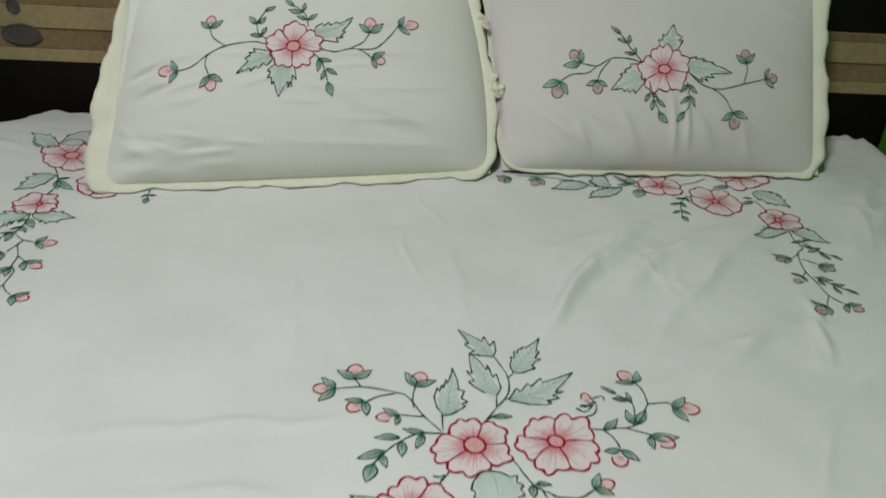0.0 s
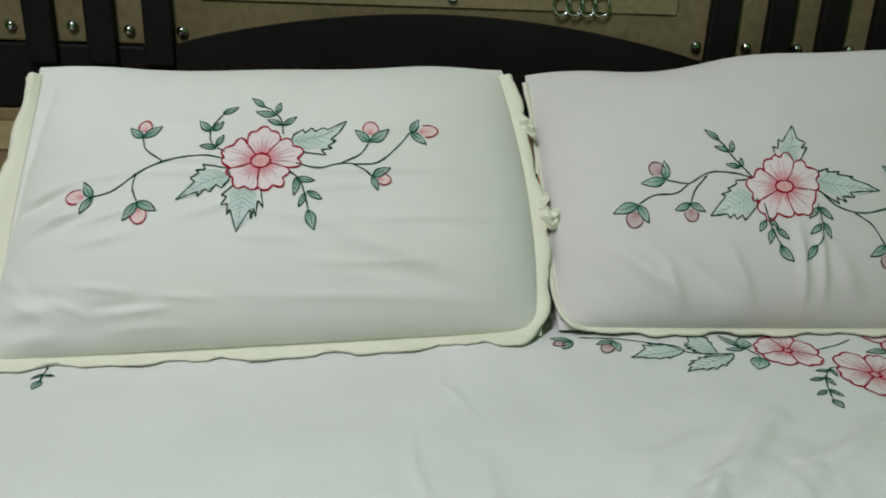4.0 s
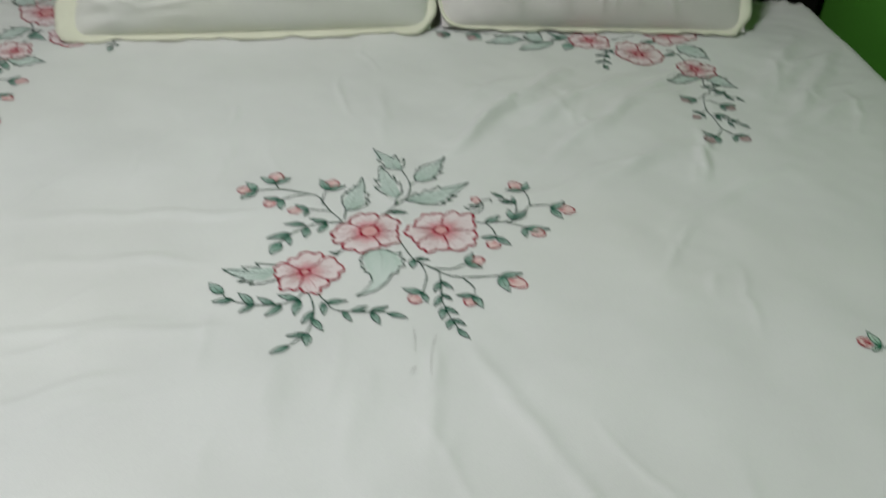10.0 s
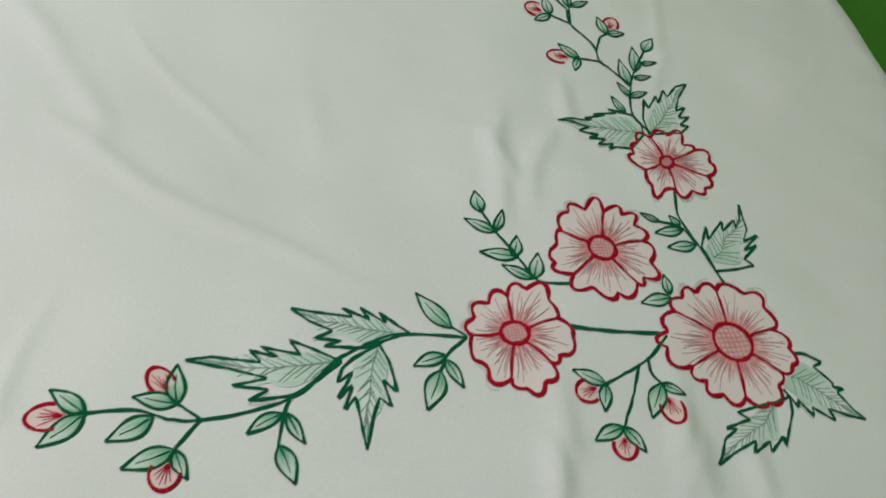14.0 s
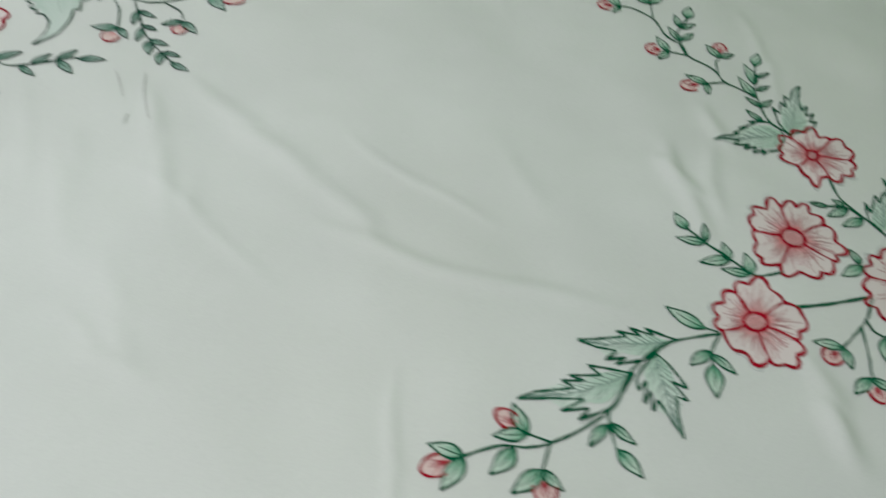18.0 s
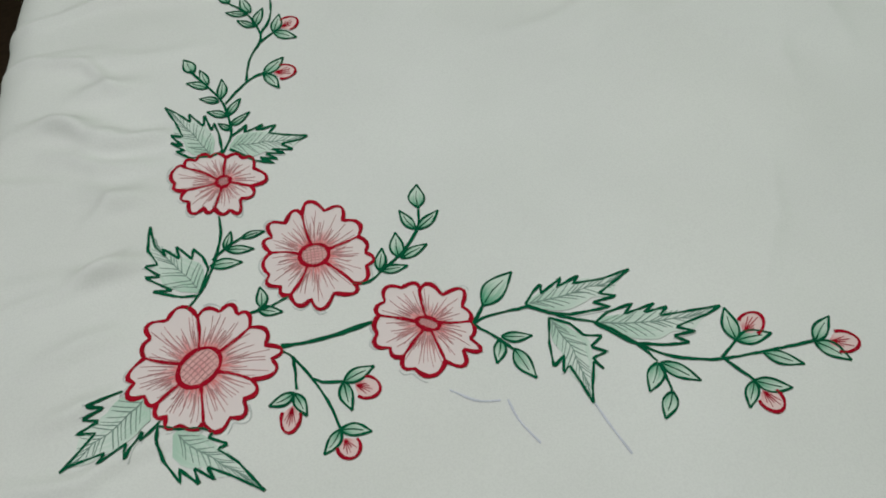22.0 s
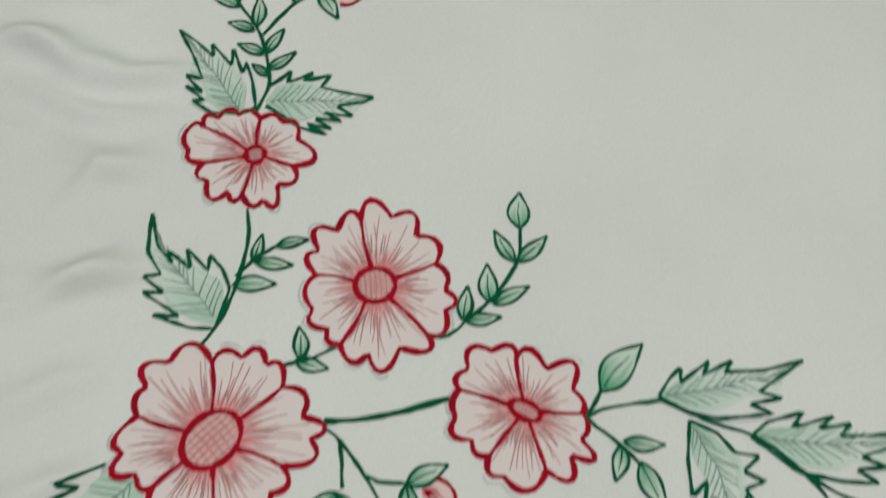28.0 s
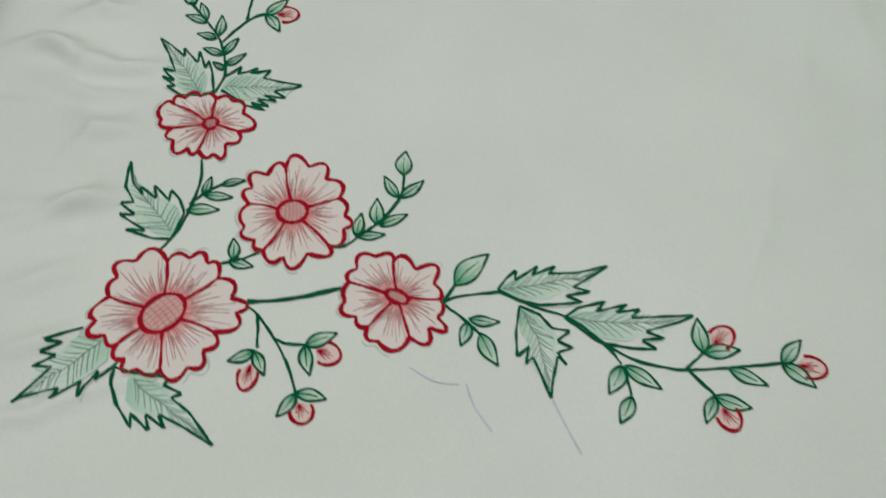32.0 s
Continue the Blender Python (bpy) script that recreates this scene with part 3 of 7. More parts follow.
def leaflet(pen, b, t, w=0.38, name="leaflet", owner=None):
    w = w * 0.9
    place, length = blade_frame(b, t, random.uniform(-0.05, 0.05))
    p = np.linspace(0, 1, 12)
    prof = np.sin(math.pi * p ** 0.78) ** 1.12 * length * w / 2
    left, right = place(p, prof), place(p, -prof)
    v, f = strokes(pen.surface, [(divided(left, 0.003), pen.w_green * 0.85, pen.w_green * 0.8), (divided(right, 0.003), pen.w_green * 0.85, pen.w_green * 0.8),
                                (divided(place(np.array([0.08, 0.4, 0.72]), np.array([0.0, 0.03, -0.02]) * length * w), 0.003), pen.w_green * 0.5, pen.w_green * 0.3)], LINE)
    ob = mesh_object(name, v, f, pen.green, owner or pen.owner)
    rows = np.linspace(0.02, 0.97, 7)
    half = np.sin(math.pi * rows ** 0.78) ** 1.12 * length * w / 2
    g = np.stack([place(rows, half * k) for k in (-1, -0.4, 0.4, 1)], 1)
    v, f, uv = fill(pen.surface, g, FILL)
    mesh_object("wash", v, f, pen.leaflet, ob, "", uv)
    return ob


def leaf(pen, b, t, wl, pl, wr, pr, bend=0.0):
    """A saw-edged leaf from base to tip: greatest half width and its place along the leaf, on either side."""
    place, length = blade_frame(b, t, bend)

    def half(p, w, peak):
        peak = min(max(peak, 0.28), 0.62)
        k = math.log(0.5) / math.log(peak)
        q = np.clip((np.asarray(p, float) - peak - 0.08) / (0.92 - peak), 0, 1)
        return w * np.sin(math.pi * np.clip(p, 0, 1) ** k) ** 0.75 * (1 - 0.66 * q * q * (3 - 2 * q))

    lines = []
    for sign, w, peak in ((1, wl, pl), (-1, wr, pr)):
        ps, ws = [0.0, 0.05, 0.11, 0.17], [0.0]
        ws += [float(half(q, w, peak)) * 0.88 for q in ps[1:]]
        teeth = random.choice((4, 4, 5) if pen.detail > 0.5 else (3, 3, 4))
        first = max(0.22, min(peak, 0.6) - 0.20) + random.uniform(-0.03, 0.05)
        span = random.uniform(0.33, 0.41)
        for i in range(teeth):
            p0 = first + span * i / (teeth - 1) + random.uniform(-0.03, 0.03)
            low, sharp = random.uniform(0.66, 0.80), random.uniform(0.08, 0.12)
            ps += [p0, p0 + sharp * 0.55, p0 + sharp, p0 + 0.066]
            ws += [float(half(p0, w, peak)) * (low + 0.10), float(half(p0 + 0.04, w, peak)) * (low + 0.30), float(half(p0 + 0.05, w, peak)) * random.uniform(1.0, 1.10), float(half(p0 + 0.07, w, peak)) * low]
        for q, k in ((0.84, 0.80), (0.93, 0.75), (1.0, 0)):
            if q > ps[-1] + 0.02:
                ps.append(q)
                ws.append(float(half(q, w, peak)) * k)
        pts = place(np.array(ps), sign * np.array(ws))
        lines.append((divided(pts, 0.0026), pen.w_green, pen.w_green * 0.95))
    v, f = strokes(pen.surface, lines, LINE)
    ob = mesh_object("leaf", v, f, pen.green, pen.owner)
    rows = np.linspace(0.01, 0.97, 14)
    cols = []
    for k in (-1, -0.66, -0.33, 0, 0.33, 0.66, 1):
        w, peak = (wl, pl) if k > 0 else (wr, pr)
        cols.append(place(rows, 0.74 * k * half(rows, w, peak)))
    v, f, uv = fill(pen.surface, np.stack(cols, 1), FILL)
    mesh_object("wash", v, f, pen.blade, ob, "", uv)
    hatch = [(divided(place(np.linspace(0.05, 0.93, 12), np.zeros(12)), 0.006), 0.0008, 0.0005)]
    count = int(6 + 6 * pen.detail)
    for i in range(count):
        p0 = 0.08 + 0.78 * i / count
        for sign, w, peak in ((1, wl, pl), (-1, wr, pr)):
            end = p0 + 0.13 + random.uniform(-0.02, 0.02)
            reach = float(half(end, w, peak)) * random.uniform(0.55, 0.78)
            hatch.append((divided(place(np.array([p0, (p0 + end) / 2, end]), sign * np.array([0, reach * 0.45, reach])), 0.006), 0.0006, 0.0004))
    v, f = strokes(pen.surface, hatch, FILL + 0.0003)
    mesh_object("vein", v, f, HATCH_GREEN if pen.detail > 0.5 else HATCH_GREEN_PALE, ob, "fine pencil veins")


def curled_leaf(pen, one, other):
    """A comma-shaped leaf between two drawn edges from its base to its tip."""
    sides = [np.asarray(one, float), np.asarray(other, float)]
    v, f = strokes(pen.surface, [(divided(p, 0.0026), pen.w_green, pen.w_green * 0.95) for p in sides], LINE)
    ob = mesh_object("leaf", v, f, pen.green, pen.owner)
    even = []
    for p in sides:
        run = np.concatenate([[0], np.cumsum(np.linalg.norm(np.diff(p, axis=0), axis=1))]) / np.linalg.norm(np.diff(p, axis=0), axis=1).sum()
        even.append(np.stack([np.interp(np.linspace(0.02, 0.97, 16), run, p[:, k]) for k in range(2)], 1))
    v, f, uv = fill(pen.surface, np.stack([even[0] + (even[1] - even[0]) * k for k in np.linspace(0.06, 0.94, 6)], 1), FILL)
    mesh_object("wash", v, f, pen.blade, ob, "", uv)
    v, f = strokes(pen.surface, [(curve_through((even[0] * 0.5 + even[1] * 0.5)[:12:3]), 0.0008, 0.0005)], FILL + 0.0003)
    mesh_object("vein", v, f, HATCH_GREEN_PALE, ob, "fine pencil vein")


def bud(pen, base, s1, s2, tip):
    """A closed bud: a rose petal between two green sepals."""
    base, s1, s2, tip = (np.array(q, float) for q in (base, s1, s2, tip))
    axis = tip - base
    length = np.linalg.norm(axis)
    side = np.array([-axis[1], axis[0]]) / length
    wide = min(max(0.23 * np.linalg.norm(s1 - s2), 0.23 * length), 0.35 * length)
    mid, long_half = base + 0.65 * axis, 0.35 * length
    a = np.linspace(-2.05, 2.05, 26)
    rim = mid + np.cos(a)[:, None] * axis / length * long_half + np.sin(a)[:, None] * side * wide * (1 - 0.12 * np.cos(a))[:, None]
    v, f = strokes(pen.surface, [(divided(rim, 0.003), pen.w_red * 0.75, pen.w_red * 0.75)], LINE)
    ob = mesh_object("bud", v, f, pen.red, pen.owner)
    g = np.stack([base + 0.30 * axis + (rim - base - 0.30 * axis) * k for k in (0.02, 0.35, 0.7, 0.97)])
    v, f, uv = fill(pen.surface, g, FILL)
    mesh_object("petal", v, f, pen.bud, ob, "", uv)
    if pen.detail > 0.5:
        root = base + 0.34 * axis
        rays = [(divided(root + (rim[k] - root) * np.linspace(0.05, random.uniform(0.5, 0.85), 3)[:, None], 0.004), 0.0009, 0.0005) for k in (6, 9, 12, 15, 18)]
        v, f = strokes(pen.surface, rays, FILL + 0.0003)
        mesh_object("vein", v, f, pen.red, ob, "fine red strokes")
    for s in (s1, s2):
        leaflet(pen, base, s, 0.46, "sepal", ob)


def flower(pen, cx, cy, cr, petals):
    """A small flower. Each petal: degrees and radius of its first notch, degrees and radius of its middle; the scallops are left to chance."""
    c = np.array((cx, cy))
    n, rims = len(petals), []
    turn = 1 if sum(((petals[(k + 1) % n][0] - petals[k][0] + 180) % 360 - 180) for k in range(n)) > 0 else -1
    for i, (a0, r0, am, rm) in enumerate(petals):
        a1, r1 = petals[(i + 1) % n][:2]
        while turn * (am - a0) < 0:
            am += 360 * turn
        while turn * (a1 - am) < 0:
            a1 += 360 * turn
        s = np.linspace(0, 1, 46)
        ang = np.radians(np.where(s < 0.5, a0 + (am - a0) * 2 * s, am + (a1 - am) * (2 * s - 1)))
        dome = 1 - np.abs(2 * s - 1) ** 2.8
        lobes, warp = random.choice((3, 3, 3, 2)), random.uniform(-0.12, 0.12)
        r = r0 + (r1 - r0) * s + (rm - (r0 + r1) / 2) * dome
        r = r * (1 + pen.scallop * (np.abs(np.sin(math.pi * lobes * (s + warp * np.sin(math.pi * s)) + random.uniform(-0.25, 0.25))) ** 0.65 - 0.90) * dome ** 0.35)
        rims.append(c + np.stack([np.cos(ang), np.sin(ang)], 1) * r[:, None])
    draw_flower(pen, c, np.array((cr, 0.0)), np.array((0.0, cr)), rims)


def large_flower(pen, cx, cy, heart, petals):
    """A large flower. heart: degrees, long and short half axis of its oval centre, in mm. Each petal: degrees and mm of its first notch,
    then of the crest of a scallop, the dip after it, the next crest and so on."""
    c = np.array((cx, cy))

    def place(deg, mm):
        return c + np.array((math.cos(math.radians(deg)), math.sin(math.radians(deg)))) * mm / 1000
    rims = []
    for i, petal in enumerate(petals):
        q = [place(*petal[k:k + 2]) for k in range(0, len(petal), 2)] + [place(*petals[(i + 1) % len(petals)][:2])]
        rim = [q[0][None]]
        for p0, crest, p1 in zip(q[0::2], q[1::2], q[2::2]):
            s = np.linspace(0, 1, 14)[1:, None]
            rim.append(p0 + (p1 - p0) * s + (crest - (p0 + p1) / 2) * (1 - np.abs(2 * s - 1) ** 2.3))
        rims.append(divided(np.concatenate(rim), 0.0024))
    d = np.array((math.cos(math.radians(heart[0])), math.sin(math.radians(heart[0]))))
    draw_flower(pen, c, d * heart[1] / 1000, np.array((-d[1], d[0])) * heart[2] / 1000, rims)


def draw_flower(pen, c, major, minor, rims):
    """Outline, petal washes, oval centre and pencil strokes of a flower whose petals end in the given rims."""
    lines, washes, veins = [], [], []
    inverse = np.linalg.inv(np.stack([major, minor], 1))

    def heart_edge(p):
        q = (p - c) @ inverse.T
        return c + (p - c) / np.maximum(np.linalg.norm(q, axis=1, keepdims=True), 1e-6)
    for rim in rims:
        inner = heart_edge(rim)
        lines.append((divided(rim, 0.003), pen.w_red, pen.w_red))
        side = rim[0] - inner[0]
        bow = np.array((-side[1], side[0])) * random.uniform(-0.06, 0.06)
        lines.append((curve_through([inner[0], inner[0] + side * 0.5 + bow, rim[0]]), pen.w_red * 0.85, pen.w_red * 0.7))
        washes.append(np.stack([inner + (rim - inner) * k for k in (0, 0.2, 0.4, 0.6, 0.8, 0.97)]))
        count, last = int(6 + 7 * pen.detail), len(rim) - 1
        for k in range(count):
            j = int(np.clip((k + 0.5 + random.uniform(-0.35, 0.35)) / count, 0.03, 0.97) * last)
            k0, k1 = random.uniform(0.06, 0.24), random.uniform(0.45, 0.88)
            way = rim[j] - inner[j]
            bow = np.array((-way[1], way[0])) * random.uniform(-0.04, 0.04)
            veins.append((divided(curve_through([inner[j] + way * k0, inner[j] + way * (k0 + k1) / 2 + bow, inner[j] + way * k1]), 0.006), 0.0009, 0.0005))
            if pen.detail > 0.5 and random.random() < 0.45:
                k0 = random.uniform(0.05, 0.3)
                off = np.array((-way[1], way[0])) * random.choice((-0.035, 0.035))
                veins.append((divided(inner[j] + off + way * np.linspace(k0, k0 + random.uniform(0.15, 0.35), 4)[:, None], 0.006), 0.0008, 0.0004))
    a = np.linspace(0, 2 * math.pi, 28)
    ring = np.cos(a)[:, None] * major + np.sin(a)[:, None] * minor
    lines.append((c + ring, pen.w_red * 1.1, pen.w_red * 1.1))
    v, f = strokes(pen.surface, lines, LINE)
    ob = mesh_object("flower", v, f, pen.red, pen.owner)
    for g in washes:
        v, f, uv = fill(pen.surface, g, FILL)
        mesh_object("petal", v, f, pen.petal, ob, "", uv)
    v, f, uv = fill(pen.surface, np.stack([c + ring * k for k in (0.02, 0.5, 0.98)]), FILL)
    mesh_object("centre", v, f, HEART, ob, "", uv)
    # the centre is cross-hatched
    count = 7 if pen.detail > 0.5 else 3
    for k in range(count):
        o = (k + 0.5) / count * 1.8 - 0.9
        q = math.sqrt(1 - o * o) * 0.85
        for one, two in ((major, minor), (minor, major)):
            veins.append((c + np.stack([one * o - two * q, one * (o + 0.04), one * o + two * q]), 0.0006, 0.0005))
            if pen.detail < 0.5:
                break
    v, f = strokes(pen.surface, veins, FILL + 0.0003)
    mesh_object("vein", v, f, HATCH_RED if pen.detail > 0.5 else HATCH_RED_PALE, ob, "fine brown-red pencil strokes")
    if pen.detail > 0.5:
        traces = []
        for k in range(5):
            rim = random.choice(rims)
            i0 = random.randint(0, max(1, len(rim) // 2))
            piece = rim[i0:i0 + len(rim) // 3 + 4]
            traces.append((c + (piece - c) * random.uniform(1.05, 1.11), 0.0016, 0.0009))
        for trace in traces:
            v, f = strokes(pen.surface, [trace], FILL - 0.0004)
            mesh_object("pencil_trace", v, f, TRACE, ob, "faint grey trace of the first pencil drawing")


def toothed_leaf(pen, b, t, one, other):
    """A large saw-edged leaf from base to tip. Each side: share of the length and mm from the midrib of its teeth and the gaps between them."""
    place, length = blade_frame(b, t)
    sides = []
    for teeth in (one, other):
        p = np.array([(0.0, 0.0), *teeth, (1.0, 0.0)])
        sides.append(p * np.array((1.0, 0.001)))
    lines = []
    for p in sides:
        edge = place(p[:, 0], p[:, 1])
        edge = edge[1:] if p[1, 0] < 0.11 and abs(p[1, 1]) > 0.0125 else edge
        lines.append((divided(edge, 0.0026), pen.w_green, pen.w_green * 0.95))
    v, f = strokes(pen.surface, lines, LINE)
    ob = mesh_object("leaf", v, f, pen.green, pen.owner)
    rows = np.linspace(0.0, 0.985, 18)

    def half(p, q):
        """Breadth of one side at q: the smoothed run of teeth and gaps."""
        order = np.argsort(p[:, 0])
        near = np.stack([np.interp(np.clip(q + d, 0, 1), p[order, 0], p[order, 1]) for d in (-0.06, -0.02, 0.02, 0.06)])
        return near.mean(0) * 0.86
    low, high = half(sides[0], rows), half(sides[1], rows)
    cols = [place(rows, low + (high - low) * k) for k in np.linspace(0.03, 0.97, 7)]
    v, f, uv = fill(pen.surface, np.stack(cols, 1), FILL)
    mesh_object("wash", v, f, pen.blade, ob, "", uv)
    mid = np.linspace(0.04, 0.94, 12)
    spine = (half(sides[0], mid) + half(sides[1], mid)) * 0.35
    hatch = [(divided(place(mid, spine), 0.006), 0.0010, 0.0006)]
    count = 13 if pen.detail > 0.5 else 8
    for i in range(count):
        p0 = 0.05 + 0.80 * i / count + random.uniform(-0.012, 0.012)
        for p in sides:
            end = p0 + 0.14 + random.uniform(-0.025, 0.025)
            s0, reach = float(np.interp(p0, mid, spine)), float(half(p, np.array([end]))[0]) * random.uniform(0.62, 0.92)
            bow = (reach - s0) * random.uniform(0.38, 0.5)
            hatch.append((divided(place(np.array([p0, (p0 + end) / 2, end]), np.array([s0, s0 + bow, reach])), 0.006), 0.0009, 0.0005))
    v, f = strokes(pen.surface, hatch, FILL + 0.0003)
    mesh_object("vein", v, f, HATCH_GREEN if pen.detail > 0.5 else HATCH_GREEN_PALE, ob, "fine pencil veins")
    if pen.detail < 0.5:
        return
    traces = []
    for p in sides:
        k = random.randint(1, max(1, len(p) - 4))
        piece = place(p[k:k + 3, 0], p[k:k + 3, 1] * 1.10)
        traces.append((divided(piece, 0.003), 0.0014, 0.0009))
    for trace in traces:
        v, f = strokes(pen.surface, [trace], FILL - 0.0004)
        mesh_object("pencil_trace", v, f, TRACE, ob, "faint grey trace of the first pencil drawing")


# ---- the room ----
def room():
    floor = part("floor", slab(-2.7, -3.0, -0.1, 1.12, 1.32, 0.0, 0), FLOOR, None)
    tagged(floor, "dark brown floor of a bedroom", "floor", kind="structure")
    # west and south walls are unseen, added to bounce green light onto the bed
    for name, box, mat, what in (("wall_north", (-2.7, 1.12, 0, 1.12, 1.32, 2.8), WALL, "green painted wall behind the headboard"),
                                 ("wall_east", (1.02, -3.0, 0, 1.12, 1.12, 2.8), WALL, "green painted wall beside the bed"),
                                 ("wall_west", (-2.7, -2.9, 0, -2.6, 1.12, 2.8), WALL, "unseen green wall across the room, added to bounce light"),
                                 ("wall_south", (-2.7, -3.0, 0, 1.02, -2.9, 2.8), WALL, "unseen green wall past the foot of the bed, added to bounce light")):
        tagged(part(name, slab(*box, 0), mat, None), what, "wall", kind="structure")
    # unseen ceiling, added to close the room and bounce the lamp's light
    tagged(part("ceiling", slab(-2.7, -3.0, 2.8, 1.12, 1.32, 2.9, 0), PLASTER, None), "unseen white plaster ceiling, added to bounce light", "ceiling", kind="structure")


def bed():
    frame_ob = tagged(new("bed"), "dark stained wooden double bed frame with panelled headboard", "bed")
    for x0, x1 in ((-0.93, -0.89), (0.89, 0.93)):
        part("side_rail", slab(x0, -0.95, 0.14, x1, 1.0, 0.30), EBONY, frame_ob)
    part("foot_rail", slab(-0.888, -0.99, 0.14, 0.888, -0.952, 0.30), EBONY, frame_ob)
    part("slat_base", slab(-0.888, -0.950, 0.22, 0.888, 0.99, 0.26), PLANK, frame_ob)
    for x in (-0.90, 0.83):
        for y in (-0.94, 0.9):
            part("leg", slab(x, y, 0.0, x + 0.07, y + 0.07, 0.138), EBONY, frame_ob)
    # headboard
    part("back_panel", slab(-1.10, 1.062, 0.02, 0.985, 1.10, 1.34), EBONY, frame_ob)
    part("lower_panel", slab(-1.10, 1.034, 0.02, 0.985, 1.060, 0.688), EBONY, frame_ob)
    hole_board = slab(-1.10, 1.034, 0.690, 0.985, 1.058, 0.826, 0.003)
    part("plank", hole_board, PLANK, frame_ob, "light brown wooden plank with dark streaks")
    part("plank_strip", slab(-1.099, 1.030, 0.690, 0.984, 1.0325, 0.716, 0.001, 1), PLANK_PALE, frame_ob)
    part("plank_strip", slab(-1.099, 1.030, 0.760, 0.984, 1.0325, 0.806, 0.001, 1), PLANK_PALE, frame_ob)
    # inlaid oval finger holes with a worn rim
    for cx, cz, rx, rz in ((-0.915, 0.746, 0.036, 0.020), (-0.921, 0.803, 0.012, 0.014)):
        bm = bmesh.new()
        rings = []
        for k, depth in ((1.12, 1.0275), (1.0, 1.0265), (0.93, 1.0285), (0.3, 1.0290)):
            rings.append([bm.verts.new((cx + rx * k * math.cos(a), depth, cz + rz * k * math.sin(a))) for a in np.linspace(0, 2 * math.pi, 28, endpoint=False)])
        for r0, r1 in zip(rings, rings[1:]):
            for i in range(28):
                bm.faces.new((r0[i], r0[(i + 1) % 28], r1[(i + 1) % 28], r1[i]))
        bm.faces.new(rings[-1])
        part("finger_hole", bm, HOLE, frame_ob, "dark worn oval hole")
    part("upper_panel", slab(-1.10, 1.040, 0.930, 0.985, 1.060, 1.32), VENEER, frame_ob, "olive brown veneered panel")
    part("veneer_strip", slab(-0.47, 1.036, 1.000, 0.255, 1.0395, 1.05, 0.001, 1), VENEER_PALE, frame_ob)
    part("mid_rail", slab(-1.10, 1.034, 0.828, 0.985, 1.060, 0.928), EBONY, frame_ob)
    # arched dark board in front of the upper panel
    bm = bmesh.new()
    top, n = [], 40
    for i in range(n + 1):
        x = -0.508 + 0.80 * i / n
        top.append((x, 0.934 + 0.056 * math.sin(math.pi * i / n) ** 0.85))
    front = [bm.verts.new((x, 1.018, z)) for x, z in top] + [bm.verts.new((x, 1.018, 0.86)) for x, z in reversed(top)]
    face = bm.faces.new(front)
    for v in bmesh.ops.extrude_face_region(bm, geom=[face])["geom"]:
        if isinstance(v, bmesh.types.BMVert):
            v.co.y += 0.015
    bmesh.ops.recalc_face_normals(bm, faces=bm.faces[:])
    part("arch_board", bm, EBONY, frame_ob, "black arched board")
    for x0, x1, z0 in ((-0.836, -0.792, 0.90), (-0.734, -0.690, 0.90), (-0.643, -0.599, 0.90), (-0.556, -0.512, 0.90), (0.303, 0.347, 0.90), (0.392, 0.433, 0.90), (0.474, 0.514, 0.90), (0.556, 0.598, 0.90)):
        part("upright", slab(x0, 1.020, z0, x1, 1.0385, 1.33), EBONY, frame_ob)
    for x, z in ((-0.759, 0.954), (-0.666, 0.956), (-0.581, 0.952), (-0.501, 0.952), (0.290, 0.955), (0.369, 0.955), (0.450, 0.955), (0.532, 0.955), (-0.09, 1.014)):
        bm = bmesh.new()
        bmesh.ops.create_uvsphere(bm, u_segments=16, v_segments=10, radius=0.0085)
        for v in bm.verts:
            v.co = Vector((x + v.co.x, 1.036 + v.co.y * 0.9, z + v.co.z))
        for q in bm.faces:
            q.smooth = True
        part("knob", bm, STEEL, frame_ob, "round polished steel knob")
    for k in range(4):
        bm = bmesh.new()
        rings, x0 = [], 0.076 + 0.020 * k
        for i in range(20):
            a = 2 * math.pi * i / 20
            c = Vector((x0 + 0.013 * math.cos(a), 1.030, 1.010 + 0.015 * math.sin(a)))
            o = Vector((math.cos(a), 0, math.sin(a)))
            rings.append([bm.verts.new(c + o * 0.002 * math.cos(b) + Vector((0, 0.002 * math.sin(b), 0))) for b in np.linspace(0, 2 * math.pi, 8, endpoint=False)])
        for i in range(20):
            for j in range(8):
                bm.faces.new((rings[i][j], rings[i][(j + 1) % 8], rings[(i + 1) % 20][(j + 1) % 8], rings[(i + 1) % 20][j])).smooth = True
        part("ring", bm, STEEL, frame_ob, "polished steel ring ornament")
    mattress = tagged(part("mattress", slab(-0.885, -0.945, 0.262, 0.885, 0.985, 0.572, 0.04, 4), TICKING, None), "thick mattress hidden under the white sheet", "mattress")
    return mattress


